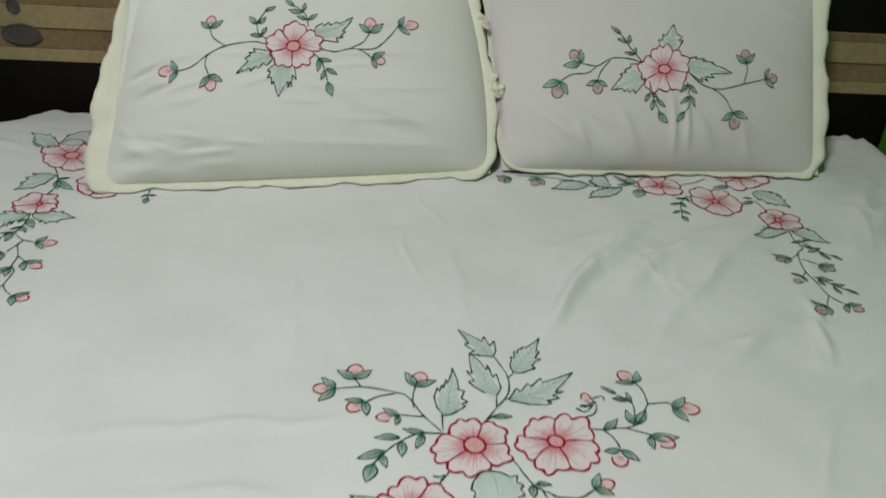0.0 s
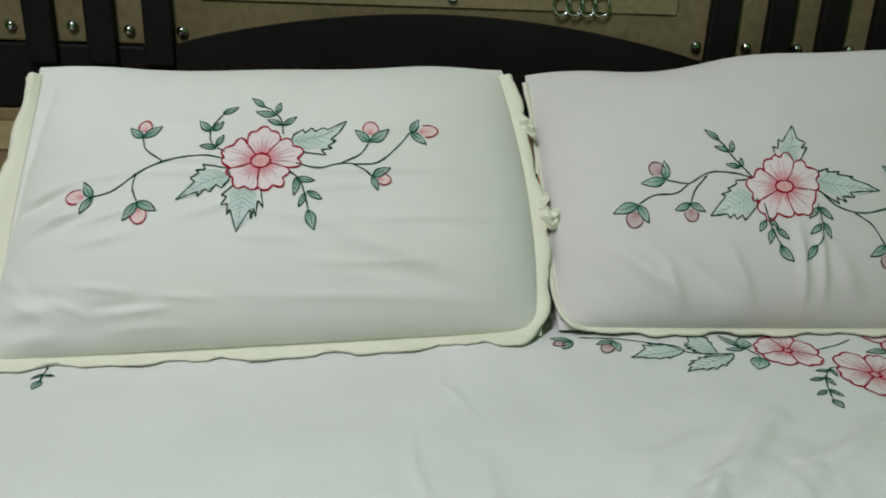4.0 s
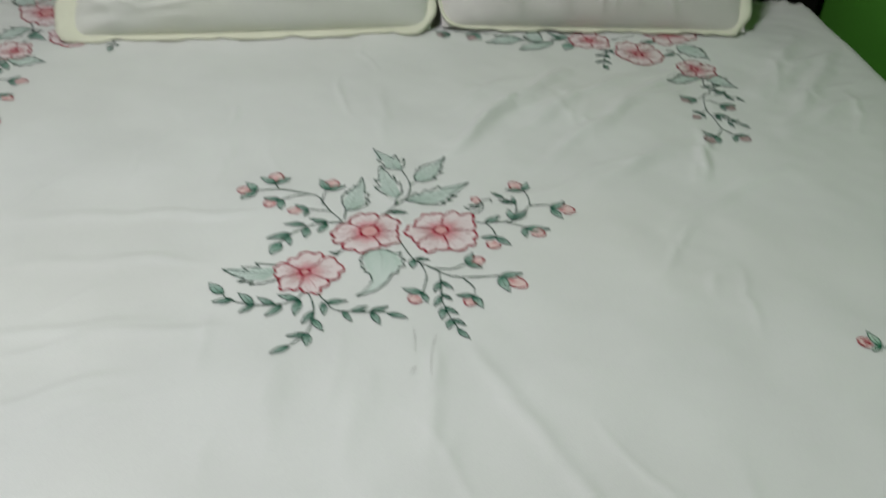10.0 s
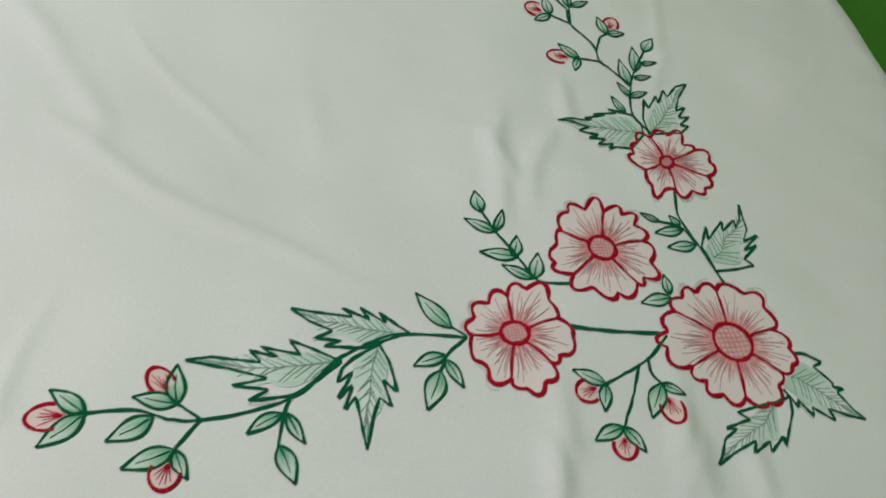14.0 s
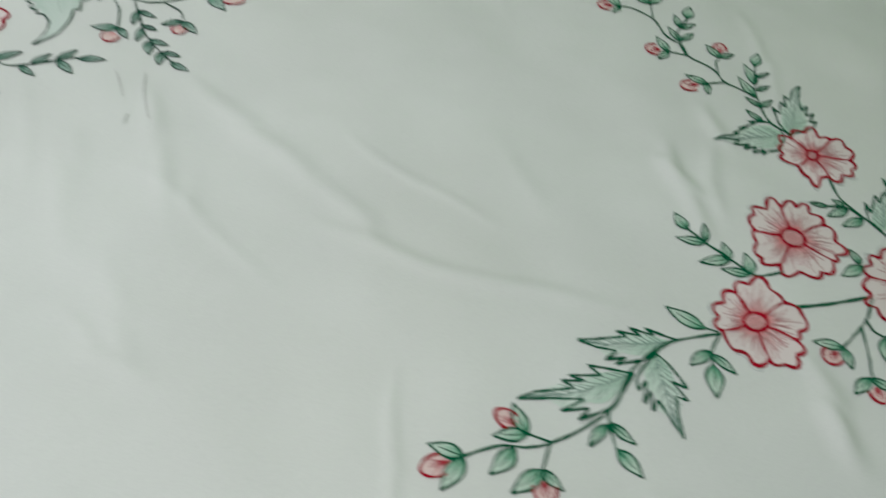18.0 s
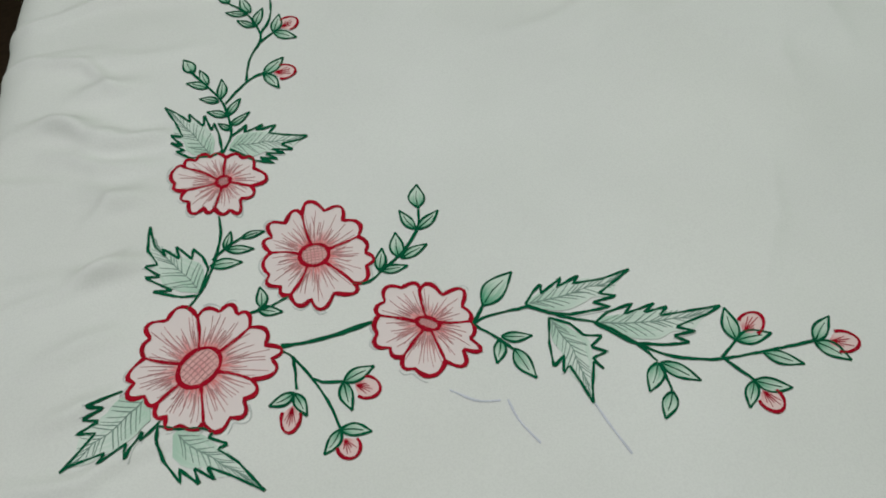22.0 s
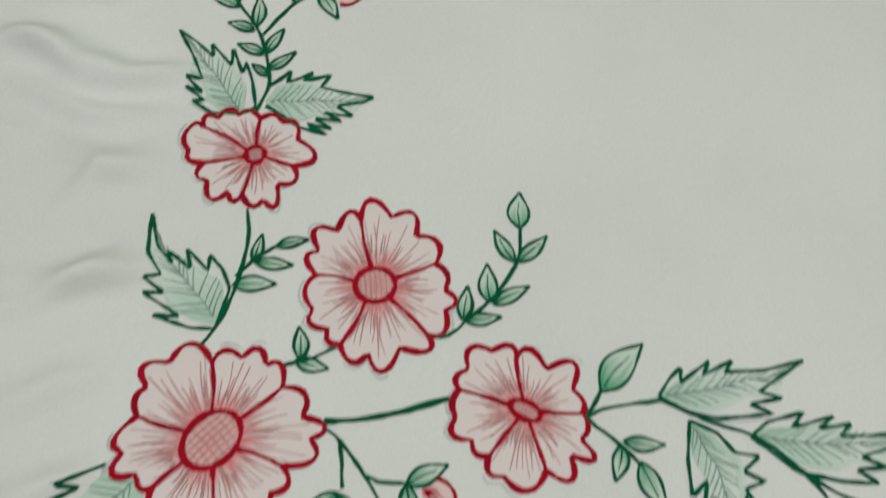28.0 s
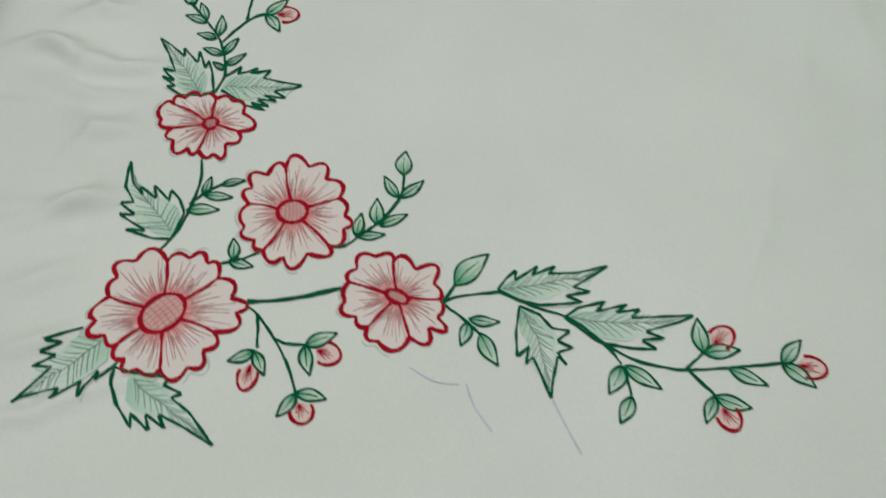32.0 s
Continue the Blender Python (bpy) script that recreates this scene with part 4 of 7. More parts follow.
def bed_sheet():
    rows, cols = GX.shape
    me = bpy.data.meshes.new("bed_sheet")
    co = np.stack([PX.ravel(), PY.ravel(), PZ.ravel()], 1).astype(np.float32)
    r, c = np.meshgrid(np.arange(rows - 1), np.arange(cols - 1), indexing="ij")
    a = (r * cols + c).ravel()
    keep = (DROP[:-1, :-1].ravel() < 0.36)
    quads = np.stack([a, a + 1, a + cols + 1, a + cols], 1)[keep].astype(np.int32)
    used, inverse = np.unique(quads, return_inverse=True)
    quads = inverse.reshape(-1, 4).astype(np.int32)
    me.vertices.add(len(used))
    me.vertices.foreach_set("co", co[used].ravel())
    me.loops.add(quads.size)
    me.loops.foreach_set("vertex_index", quads.ravel())
    me.polygons.add(len(quads))
    me.polygons.foreach_set("loop_start", np.arange(0, quads.size, 4, dtype=np.int32))
    me.polygons.foreach_set("use_smooth", [True] * len(quads))
    me.update(calc_edges=True)
    me.materials.append(COTTON)
    return tagged(new("bed_sheet", me), "white cotton bed sheet with hand-drawn red flowers, lightly creased", "bed sheet")


def pillow(cushion, cloth, spread, label):
    """A stuffed pillow: front, back and a flat yellow flange with a wavy edge."""
    rows, cols = 140, 230
    fl, fv, fr = cushion.fl, cushion.fv, cushion.fr
    u, v = np.meshgrid(np.linspace(0, 1, cols), np.linspace(fv * 0.6, 1.0, rows))
    u, v = u.ravel(), v.ravel()
    left = fl * 0.6 * (1 - cushion.taper * v ** 1.5)
    u = left + (1 - fr * 0.6 - left) * u
    rng = np.random.RandomState(cushion.seed)
    crown = np.where(v > 0.9, (v - 0.9) * 0.12 * (np.sin(u * 9 + cushion.seed) + 0.6 * np.sin(u * 17)), 0)
    crown = crown / cushion.height * (0.25 if cushion.taper else 0.5)
    ob = mesh_object("pillow", cushion.at(u, v + crown, cushion.swell(u, v)), grid_faces(rows, cols), cloth)
    tagged(ob, label, "pillow", "pillows on the bed")
    back = -0.065 * (np.maximum((1 - np.abs(2 * u - 1) ** 4) * (1 - np.abs(2 * v - 1) ** 3), 0)) ** 0.55 - 0.001
    mesh_object("pillow_back", cushion.at(u, v + crown, back), [q[::-1] for q in grid_faces(rows, cols)], cloth, ob)
    # flange: up the left side, along the bottom and up the right side, with rounded lower corners
    path = []
    ru, rv = 0.06 / cushion.width, 0.06 / cushion.height
    for q in np.linspace(0.975, rv, 34):
        path.append((0.0, q, -1, 0))
    for a in np.linspace(0, math.pi / 2, 12)[1:-1]:
        path.append((ru - ru * math.cos(a), rv - rv * math.sin(a), -math.cos(a), -math.sin(a)))
    for q in np.linspace(ru, 1 - ru, 70):
        path.append((q, 0.0, 0, -1))
    for a in np.linspace(0, math.pi / 2, 12)[1:-1]:
        path.append((1 - ru + ru * math.sin(a), rv - rv * math.cos(a), math.sin(a), -math.cos(a)))
    for q in np.linspace(rv, 0.965, 34):
        path.append((1.0, q, 1, 0))
    path = np.array(path)
    n = len(path)
    k = np.arange(n)
    wave = 0.5 * np.sin(k * 0.33 + cushion.seed) + 0.35 * np.sin(k * 0.83 + 1) + 0.2 * rng.uniform(-1, 1, n)
    us, vs, hs = [], [], []
    for s, h0 in ((0.0, 0.001), (0.4, 0.004), (0.75, 0.006), (1.0, 0.002)):
        inward = (1 - s)
        edge = np.where(path[:, 3] < -0.5, 0.006, 0.004) * wave * s
        us.append(path[:, 0] - path[:, 2] * (np.where(path[:, 0] < 0.5, fl * (1 - cushion.taper * np.clip(path[:, 1], 0, 1) ** 1.5), fr) * inward * 1.15) + path[:, 2] * edge / cushion.width)
        vs.append(path[:, 1] - path[:, 3] * (fv * inward * 1.15) + path[:, 3] * edge / cushion.height)
        hs.append(h0 + np.where(path[:, 3] < -0.5, 0.009, 0.005) * s * wave + 0.003 * s)
    us, vs, hs = np.concatenate(us), np.concatenate(vs), np.concatenate(hs)
    top = cushion.at(us, vs, hs)
    under = cushion.at(us, vs, hs - 0.003)
    # the lower edge lies forward on the sheet
    out = np.repeat((0.0, 0.4, 0.75, 1.0), n) * np.tile(np.maximum(-path[:, 3], 0), 4) * spread
    for sheet_side, gap in ((top, 0.005), (under, 0.0015)):
        sheet_side[:, 1] -= out
        sheet_side[:, 2] = np.maximum(sheet_side[:, 2], 0.60 + relief(sheet_side[:, 0], sheet_side[:, 1]) + gap + np.tile(np.maximum(wave, 0), 4) * 0.004)
    faces = grid_faces(4, n)
    m = len(top)
    faces += [(a + m, d + m, c + m, b + m) for a, b, c, d in faces]
    faces += [(3 * n + i, 3 * n + i + 1, 3 * n + i + 1 + m, 3 * n + i + m) for i in range(n - 1)]
    mesh_object("flange", np.concatenate([top, under]), faces, YELLOW, ob, "pale yellow cotton flange")
    return ob


def crumple(name, place, long_n, wide_n, seed, mat, parent, label, thick=0.002):
    """A small crumpled strip of cloth; place(s, w) gives points for lengthwise s and crosswise w in 0..1."""
    rng = np.random.RandomState(seed)
    s_, w_ = np.meshgrid(np.linspace(0, 1, long_n), np.linspace(0, 1, wide_n))
    p = place(s_.ravel(), w_.ravel(), rng)
    m = len(p)
    faces = grid_faces(wide_n, long_n)
    under = p - np.array((0, -thick, thick))
    loop = [i for i in range(long_n)] + [r * long_n + long_n - 1 for r in range(1, wide_n)] + [(wide_n - 1) * long_n + i for i in range(long_n - 2, -1, -1)] + [r * long_n for r in range(wide_n - 2, 0, -1)]
    faces = faces + [tuple(i + m for i in q[::-1]) for q in faces] + [(a_, b_, b_ + m, a_ + m) for a_, b_ in zip(loop, loop[1:] + loop[:1])]
    return mesh_object(name, np.concatenate([p, under]), faces, mat, parent, label)


def pillow_opening(cushion, owner):
    """The open side of the pillow case: its inner cloth, a black strip for the shadow in the gap and the crumpled ties
    that stand out of it.
    """
    def inner(s, w, rng):
        v = 0.50 + 0.24 * s
        return cushion.at(0.975 + 0.030 * w + 0.004 * np.sin(9 * s), v, -0.004 - 0.012 * np.abs(w - 0.4) + 0.003 * np.sin(14 * s + 4 * w))
    crumple("inner_cloth", inner, 16, 6, 5, ORANGE, owner, "orange-red inner cloth showing in the opening")

    # black strip that stands for the shadow between the pillows
    def dark(s, w, rng):
        v = 0.46 + 0.12 * s
        return cushion.at(0.978 + 0.026 * w, v, -0.001 - 0.010 * np.abs(w - 0.4) + 0.003 * np.sin(11 * s + 3 * w))
    crumple("inner_cloth", dark, 10, 5, 6, EBONY, owner, "dark strip painted for the shadow in the opening")
    for u0, u1, v0, v1, h, seed in ((0.984, 1.016, 0.715, 0.785, 0.012, 7), (0.986, 1.028, 0.385, 0.455, 0.018, 8), (0.985, 1.012, 0.440, 0.500, 0.008, 9)):
        def knot(s, w, rng, u0=u0, u1=u1, v0=v0, v1=v1, h=h, seed=seed):
            lump = np.sin(math.pi * np.clip(s, 0, 1)) ** 0.6 * np.sin(math.pi * np.clip(w, 0, 1)) ** 0.6
            rough = 0.0035 * np.sin(11 * s + 6 * w + seed) + 0.003 * np.sin(17 * w - 9 * s + 2 * seed)
            return cushion.at(u0 + (u1 - u0) * s + 0.003 * np.sin(8 * w + seed), v0 + (v1 - v0) * w + 0.012 * np.sin(5 * s + seed), 0.004 + h * lump + rough * lump)
        crumple("tie", knot, 14, 14, seed, YELLOW, owner, "crumpled pale yellow cotton tie")


def sheet_hem(x0, x1, height, seed):
    """The thin rumpled grey hem of the sheet that stands up along the headboard."""
    def hem(s, w, rng):
        x = x0 + (x1 - x0) * s
        rise = height * np.sin(math.pi * np.clip(0.05 + 0.9 * s, 0, 1)) ** 0.5 * (0.75 + 0.25 * np.sin(19 * s + seed) * np.sin(7 * s))
        base = on_sheet(x, np.full_like(x, Y_HEAD - 0.006), -0.006)
        base[:, 1] += 0.004 + 0.016 * w + 0.003 * np.sin(31 * s + 5 * w)
        base[:, 2] += rise * np.sin(math.pi * 0.62 * w) + 0.002 * np.sin(43 * s + 3 * seed)
        return base
    crumple("hem", hem, 60, 7, seed, NET, SHEET, "thin rumpled grey-white hem")


room()
bed()
SHEET = bed_sheet()
LEFT_PILLOW = pillow(LEFT_CUSHION, COTTON_OLD, 0.009, "white cotton pillow with drawn red flower and yellow flange")
RIGHT_PILLOW = pillow(RIGHT_CUSHION, COTTON_ROSE_SHADED, 0.003, "white cotton pillow with shade put into its colour and drawn flower, against the headboard")

pillow_opening(LEFT_CUSHION, LEFT_PILLOW)
sheet_hem(-0.96, -0.58, 0.007, 3)
sheet_hem(0.70, 0.955, 0.014, 5)

foot = Pen(on_sheet, SHEET, RED, GREEN, 0.0031, 0.0021, PETAL, BLADE, LEAFLET, 1.0, 0.15)
top = Pen(on_sheet, SHEET, ROSE, PINE, 0.0028, 0.0018, PETAL_ROSE, BLADE_GREY, LEAFLET_DARK, 0.3)
dull = Pen(on_sheet, SHEET, ROSE_DULL, PINE, 0.0024, 0.0018, PETAL_ROSE, BLADE_GREY, LEAFLET_DARK, 0.3, 0.09, BUD_DULL)
left_pen = Pen(LEFT_CUSHION.front, LEFT_PILLOW, ROSE, PINE, 0.0023, 0.0017, PETAL_ROSE, BLADE_GREY, LEAFLET_DARK, 0.3)
right_pen = Pen(RIGHT_CUSHION.front, RIGHT_PILLOW, ROSE_DULL, PINE, 0.0023, 0.0018, PETAL_ROSE, BLADE_GREY, LEAFLET_DARK, 0.3, 0.09, BUD_DULL)
right_flower_pen = Pen(RIGHT_CUSHION.front, RIGHT_PILLOW, ROSE, PINE, 0.0023, 0.0017, PETAL_ROSE, BLADE_GREY, LEAFLET_DARK, 0.3)


# foot-left corner spray
large_flower(foot, -0.6931, -0.5019, (-13, 5.5, 5.5), ((91, 25.0, 74, 28.6, 59, 25.9, 46, 32.0, 27, 26.9, 2, 36.4), (-14, 24.5, -31, 30.8, -50, 24.8, -63, 38.0, -73, 31.7, -84, 35.6), (-97, 28.4, -105, 33.7, -115, 28.5, -125, 38.6, -144, 32.0, -153, 37.0), (-165, 31.0, -170, 40.0, -179, 39.6, 171, 45.4, 159, 45.3, 153, 43.2), (154, 38.0, 144, 42.4, 138, 34.7, 126, 36.8, 117, 29.3, 105, 31.5)))
toothed_leaf(foot, (-0.7052, -0.4739), (-0.7550, -0.4153), ((0.09, 9.2), (0.15, 15.3), (0.35, 20.5), (0.29, 14.2), (0.50, 18.5), (0.36, 12.0), (0.57, 14.6), (0.47, 7.1), (0.73, 2.5)), ((-0.02, -8.7), (0.22, -17.6), (0.40, -21.6), (0.32, -15.2), (0.58, -20.6), (0.44, -12.8), (0.73, -11.4), (0.60, -7.2), (0.83, -4.2)))
toothed_leaf(foot, (-0.6912, -0.4681), (-0.6256, -0.4565), ((0.05, 14.6), (0.13, 16.9), (0.26, 23.4), (0.21, 14.4), (0.47, 21.8), (0.36, 15.7), (0.62, 18.4), (0.52, 10.2), (0.71, 5.4)), ((0.28, -16.6), (0.54, -23.8), (0.36, -14.8), (0.60, -20.3), (0.44, -11.9), (0.69, -15.2), (0.52, -8.5), (0.80, -12.6), (0.65, -4.3), (0.90, -3.0)))
stem(foot, ((-0.6973, -0.4725), (-0.6916, -0.4531), (-0.6950, -0.4352), (-0.7036, -0.4137), (-0.7193, -0.3929), (-0.7395, -0.3706)))
leaflet(foot, (-0.6942, -0.4406), (-0.6772, -0.4288))
leaflet(foot, (-0.6927, -0.4459), (-0.7049, -0.4378))
leaflet(foot, (-0.6972, -0.4292), (-0.6874, -0.4110))
leaflet(foot, (-0.6978, -0.4299), (-0.7161, -0.4233))
leaflet(foot, (-0.7056, -0.4100), (-0.7074, -0.3856))
leaflet(foot, (-0.7065, -0.4130), (-0.7250, -0.4075))
leaflet(foot, (-0.7197, -0.3910), (-0.7293, -0.3709))
leaflet(foot, (-0.7190, -0.3949), (-0.7401, -0.3865))
leaflet(foot, (-0.7354, -0.3733), (-0.7468, -0.3561), 0.6)
stem(foot, ((-0.7005, -0.4162), (-0.6843, -0.3912), (-0.6697, -0.3811)))
bud(foot, (-0.6686, -0.3813), (-0.6534, -0.3597), (-0.6542, -0.3995), (-0.6406, -0.3778))
stem(foot, ((-0.6846, -0.3892), (-0.6840, -0.3604), (-0.6772, -0.3378), (-0.6770, -0.3247), (-0.6712, -0.3111), (-0.6706, -0.2929), (-0.6736, -0.2673)))
stem(foot, ((-0.6772, -0.3378), (-0.6651, -0.3247)))
bud(foot, (-0.6651, -0.3247), (-0.6617, -0.3014), (-0.6426, -0.3335), (-0.6443, -0.3081))
stem(foot, ((-0.6736, -0.2673), (-0.6804, -0.2505), (-0.6912, -0.2429)))
bud(foot, (-0.6911, -0.2438), (-0.6800, -0.2194), (-0.7115, -0.2395), (-0.7017, -0.2233))
stem(foot, ((-0.6736, -0.2673), (-0.6683, -0.2521), (-0.6566, -0.2388)))
bud(foot, (-0.6570, -0.2388), (-0.6440, -0.2151), (-0.6359, -0.2479), (-0.6320, -0.2274))
stem(foot, ((-0.6775, -0.3270), (-0.6842, -0.3121), (-0.6960, -0.2946), (-0.7124, -0.2817)))
leaflet(foot, (-0.6834, -0.3156), (-0.6785, -0.2910))
leaflet(foot, (-0.6840, -0.3165), (-0.7019, -0.3070))
leaflet(foot, (-0.6901, -0.2965), (-0.7018, -0.2728))
leaflet(foot, (-0.6925, -0.2980), (-0.7142, -0.2950))
leaflet(foot, (-0.7126, -0.2808), (-0.7263, -0.2648), 0.55)
stem(foot, ((-0.6919, -0.5391), (-0.6885, -0.5587), (-0.6901, -0.5834), (-0.6934, -0.5990), (-0.6977, -0.6118), (-0.7057, -0.6257)))
toothed_leaf(foot, (-0.6971, -0.6083), (-0.7467, -0.5462), ((-0.04, 4.1), (0.06, 15.1), (0.30, 29.1), (0.18, 16.7), (0.49, 27.3), (0.40, 17.2), (0.58, 22.5), (0.53, 13.4), (0.74, 13.0)), ((0.16, -14.3), (0.32, -16.7), (0.47, -15.0), (0.37, -9.4), (0.61, -6.2), (0.45, -2.1), (0.67, 3.6), (0.55, 4.9), (0.73, 6.8)))
stem(foot, ((-0.6918, -0.5819), (-0.6816, -0.5692), (-0.6704, -0.5602)))
leaflet(foot, (-0.6831, -0.5721), (-0.6806, -0.5543))
leaflet(foot, (-0.6823, -0.5720), (-0.6600, -0.5730))
leaflet(foot, (-0.6713, -0.5619), (-0.6534, -0.5561))
leaflet(foot, (-0.6927, -0.5872), (-0.6679, -0.5852), 0.42)
large_flower(foot, -0.6897, -0.6737, (48, 16.8, 13.0), ((99, 41.0, 91, 48.3, 78, 45.4, 71, 53.5, 61, 46.9, 54, 52.5), (42, 44.9, 30, 53.3, 18, 47.9, 10, 59.9, 4, 51.6, -7, 55.2), (-16, 39.7, -25, 47.2, -37, 42.0, -46, 51.6, -56, 45.9, -69, 52.5), (-79, 43.0, -87, 47.8, -100, 43.4, -110, 48.8, -117, 40.0, -126, 44.4), (-135, 37.5, -140, 42.4, -151, 40.7, -156, 52.1, -168, 45.5, -176, 50.9), (167, 42.3, 157, 48.4, 147, 46.7, 140, 57.3, 127, 49.2, 111, 54.6)))
toothed_leaf(foot, (-0.7264, -0.6941), (-0.7745, -0.7469), ((0.06, 22.9), (0.32, 25.3), (0.23, 19.4), (0.53, 28.1), (0.41, 18.4), (0.73, 16.5), (0.60, 12.6), (0.91, 0.8)), ((0.10, -13.7), (0.45, -22.3), (0.33, -13.4), (0.55, -18.5), (0.44, -9.2), (0.67, -13.2), (0.54, -4.3), (0.83, -1.3)))
toothed_leaf(foot, (-0.6978, -0.7204), (-0.6350, -0.7647), ((0.16, 9.2), (0.27, 12.6), (0.26, 7.2), (0.45, 11.3), (0.40, 4.5), (0.63, 5.4)), ((-0.20, -5.6), (-0.07, -15.2), (0.07, -21.7), (0.34, -26.6), (0.24, -20.0), (0.49, -20.4), (0.34, -13.9), (0.58, -12.5), (0.43, -8.6), (0.68, -4.0)))
stem(foot, ((-0.6317, -0.6609), (-0.6030, -0.6559), (-0.5661, -0.6433)), 1.5)
stem(foot, ((-0.6311, -0.6640), (-0.6225, -0.6711), (-0.6186, -0.6938)))
bud(foot, (-0.6201, -0.6968), (-0.6375, -0.7055), (-0.6104, -0.7137), (-0.6224, -0.7258))
stem(foot, ((-0.6229, -0.6690), (-0.6079, -0.6867), (-0.5948, -0.7063), (-0.5868, -0.7240)))
bud(foot, (-0.5867, -0.7248), (-0.5971, -0.7421), (-0.5652, -0.7270), (-0.5769, -0.7450))
stem(foot, ((-0.6079, -0.6867), (-0.5996, -0.6892), (-0.5859, -0.6886)))
bud(foot, (-0.5857, -0.6894), (-0.5792, -0.7110), (-0.5646, -0.6782), (-0.5601, -0.6969))
large_flower(foot, -0.5254, -0.6472, (-23, 8.5, 4.6), ((102, 28.1, 88, 34.3, 65, 25.6, 47, 38.4, 27, 27.8, 13, 32.0), (1, 30.8, -12, 34.6, -24, 32.3, -32, 44.1, -42, 32.2, -54, 42.9), (-69, 33.0, -87, 41.8, -107, 36.2, -118, 38.5), (-126, 31.2, -137, 35.4, -148, 31.9, -158, 41.3, -171, 37.1, 178, 39.4), (166, 37.0, 158, 41.3, 147, 37.4, 134, 45.1, 121, 36.9, 104, 36.5)))
stem(foot, ((-0.4930, -0.6493), (-0.4821, -0.6429), (-0.4517, -0.6364)))
stem(foot, ((-0.4930, -0.6493), (-0.4847, -0.6340)))
leaflet(foot, (-0.4847, -0.6340), (-0.4614, -0.6057), 0.5)
stem(foot, ((-0.4930, -0.6493), (-0.4768, -0.6601), (-0.4633, -0.6720)))
leaflet(foot, (-0.4728, -0.6597), (-0.4506, -0.6602))
leaflet(foot, (-0.4735, -0.6620), (-0.4774, -0.6811), 0.5)
leaflet(foot, (-0.4642, -0.6699), (-0.4504, -0.6937), 0.45)
stem(foot, ((-0.4517, -0.6364), (-0.4247, -0.6466), (-0.4004, -0.6534), (-0.3765, -0.6712), (-0.3652, -0.6854)))
stem(foot, ((-0.3804, -0.6685), (-0.3535, -0.6827), (-0.3212, -0.6871), (-0.2879, -0.6824), (-0.2544, -0.6767)))
toothed_leaf(foot, (-0.4535, -0.6346), (-0.3740, -0.6096), ((0.11, 8.1), (0.21, 12.7), (0.17, 4.5), (0.41, 12.5), (0.33, 5.5), (0.56, 9.7), (0.48, 4.2), (0.73, 0.2)), ((0.16, -11.9), (0.33, -18.9), (0.69, -23.4), (0.56, -15.3), (0.79, -16.8), (0.65, -10.4), (0.84, -4.8)))
toothed_leaf(foot, (-0.4047, -0.6524), (-0.3137, -0.6452), ((0.11, 7.3), (0.33, 12.2), (0.25, 4.2), (0.51, 10.0), (0.40, 3.3), (0.60, 5.7), (0.51, -1.1), (0.69, -0.8)), ((0.25, -19.2), (0.49, -24.3), (0.69, -25.8), (0.57, -18.3), (0.75, -17.4), (0.61, -11.9), (0.88, -5.3)))
toothed_leaf(foot, (-0.4372, -0.6464), (-0.4137, -0.7142), ((0.14, 12.0), (0.31, 17.2), (0.38, 29.4), (0.45, 17.5), (0.56, 26.7), (0.57, 14.9), (0.73, 18.8), (0.60, 14.7), (0.84, 5.1)), ((0.26, -8.5), (0.52, -13.4), (0.44, -2.9), (0.62, -9.6), (0.56, -3.0), (0.78, -1.1)))
leaflet(foot, (-0.3652, -0.6867), (-0.3742, -0.7080), 0.55)
leaflet(foot, (-0.3633, -0.6866), (-0.3386, -0.7028))
stem(foot, ((-0.3633, -0.6875), (-0.3595, -0.7080)))
leaflet(foot, (-0.3592, -0.7092), (-0.3673, -0.7284), 0.55)
stem(foot, ((-0.3211, -0.6863), (-0.3087, -0.6737)))
bud(foot, (-0.3083, -0.6737), (-0.3113, -0.6468), (-0.2828, -0.6694), (-0.2877, -0.6539))
stem(foot, ((-0.3200, -0.6870), (-0.3033, -0.7041)))
bud(foot, (-0.3030, -0.7049), (-0.3109, -0.7248), (-0.2786, -0.7113), (-0.2905, -0.7277))
leaflet(foot, (-0.2919, -0.6835), (-0.2659, -0.6940))
bud(foot, (-0.2545, -0.6776), (-0.2395, -0.6581), (-0.2332, -0.6929), (-0.2239, -0.6790))
large_flower(foot, -0.6123, -0.5815, (9, 11.3, 10.3), ((107, 43.5, 98, 55.4, 83, 44.3, 69, 50.7, 58, 38.2, 41, 44.5), (25, 36.7, 12, 41.5, 0, 39.0, -8, 47.0, -16, 42.1, -31, 47.9), (-41, 42.2, -48, 49.0, -65, 39.8, -80, 51.1, -90, 40.6, -100, 47.1), (-113, 40.1, -123, 41.9, -129, 36.3, -143, 42.6, -152, 37.0, -170, 39.8), (174, 34.2, 161, 43.4, 152, 38.2, 140, 50.2, 128, 40.9, 114, 49.9)))
stem(foot, ((-0.5812, -0.6100), (-0.5689, -0.6078), (-0.5575, -0.5970), (-0.5424, -0.5801), (-0.5316, -0.5585), (-0.5313, -0.5399)))
leaflet(foot, (-0.5616, -0.5988), (-0.5599, -0.5784), 0.45)
leaflet(foot, (-0.5607, -0.5987), (-0.5399, -0.5951))
leaflet(foot, (-0.5467, -0.5873), (-0.5495, -0.5638), 0.5)
leaflet(foot, (-0.5449, -0.5881), (-0.5247, -0.5758))
leaflet(foot, (-0.5336, -0.5613), (-0.5466, -0.5425))
leaflet(foot, (-0.5323, -0.5611), (-0.5154, -0.5436))
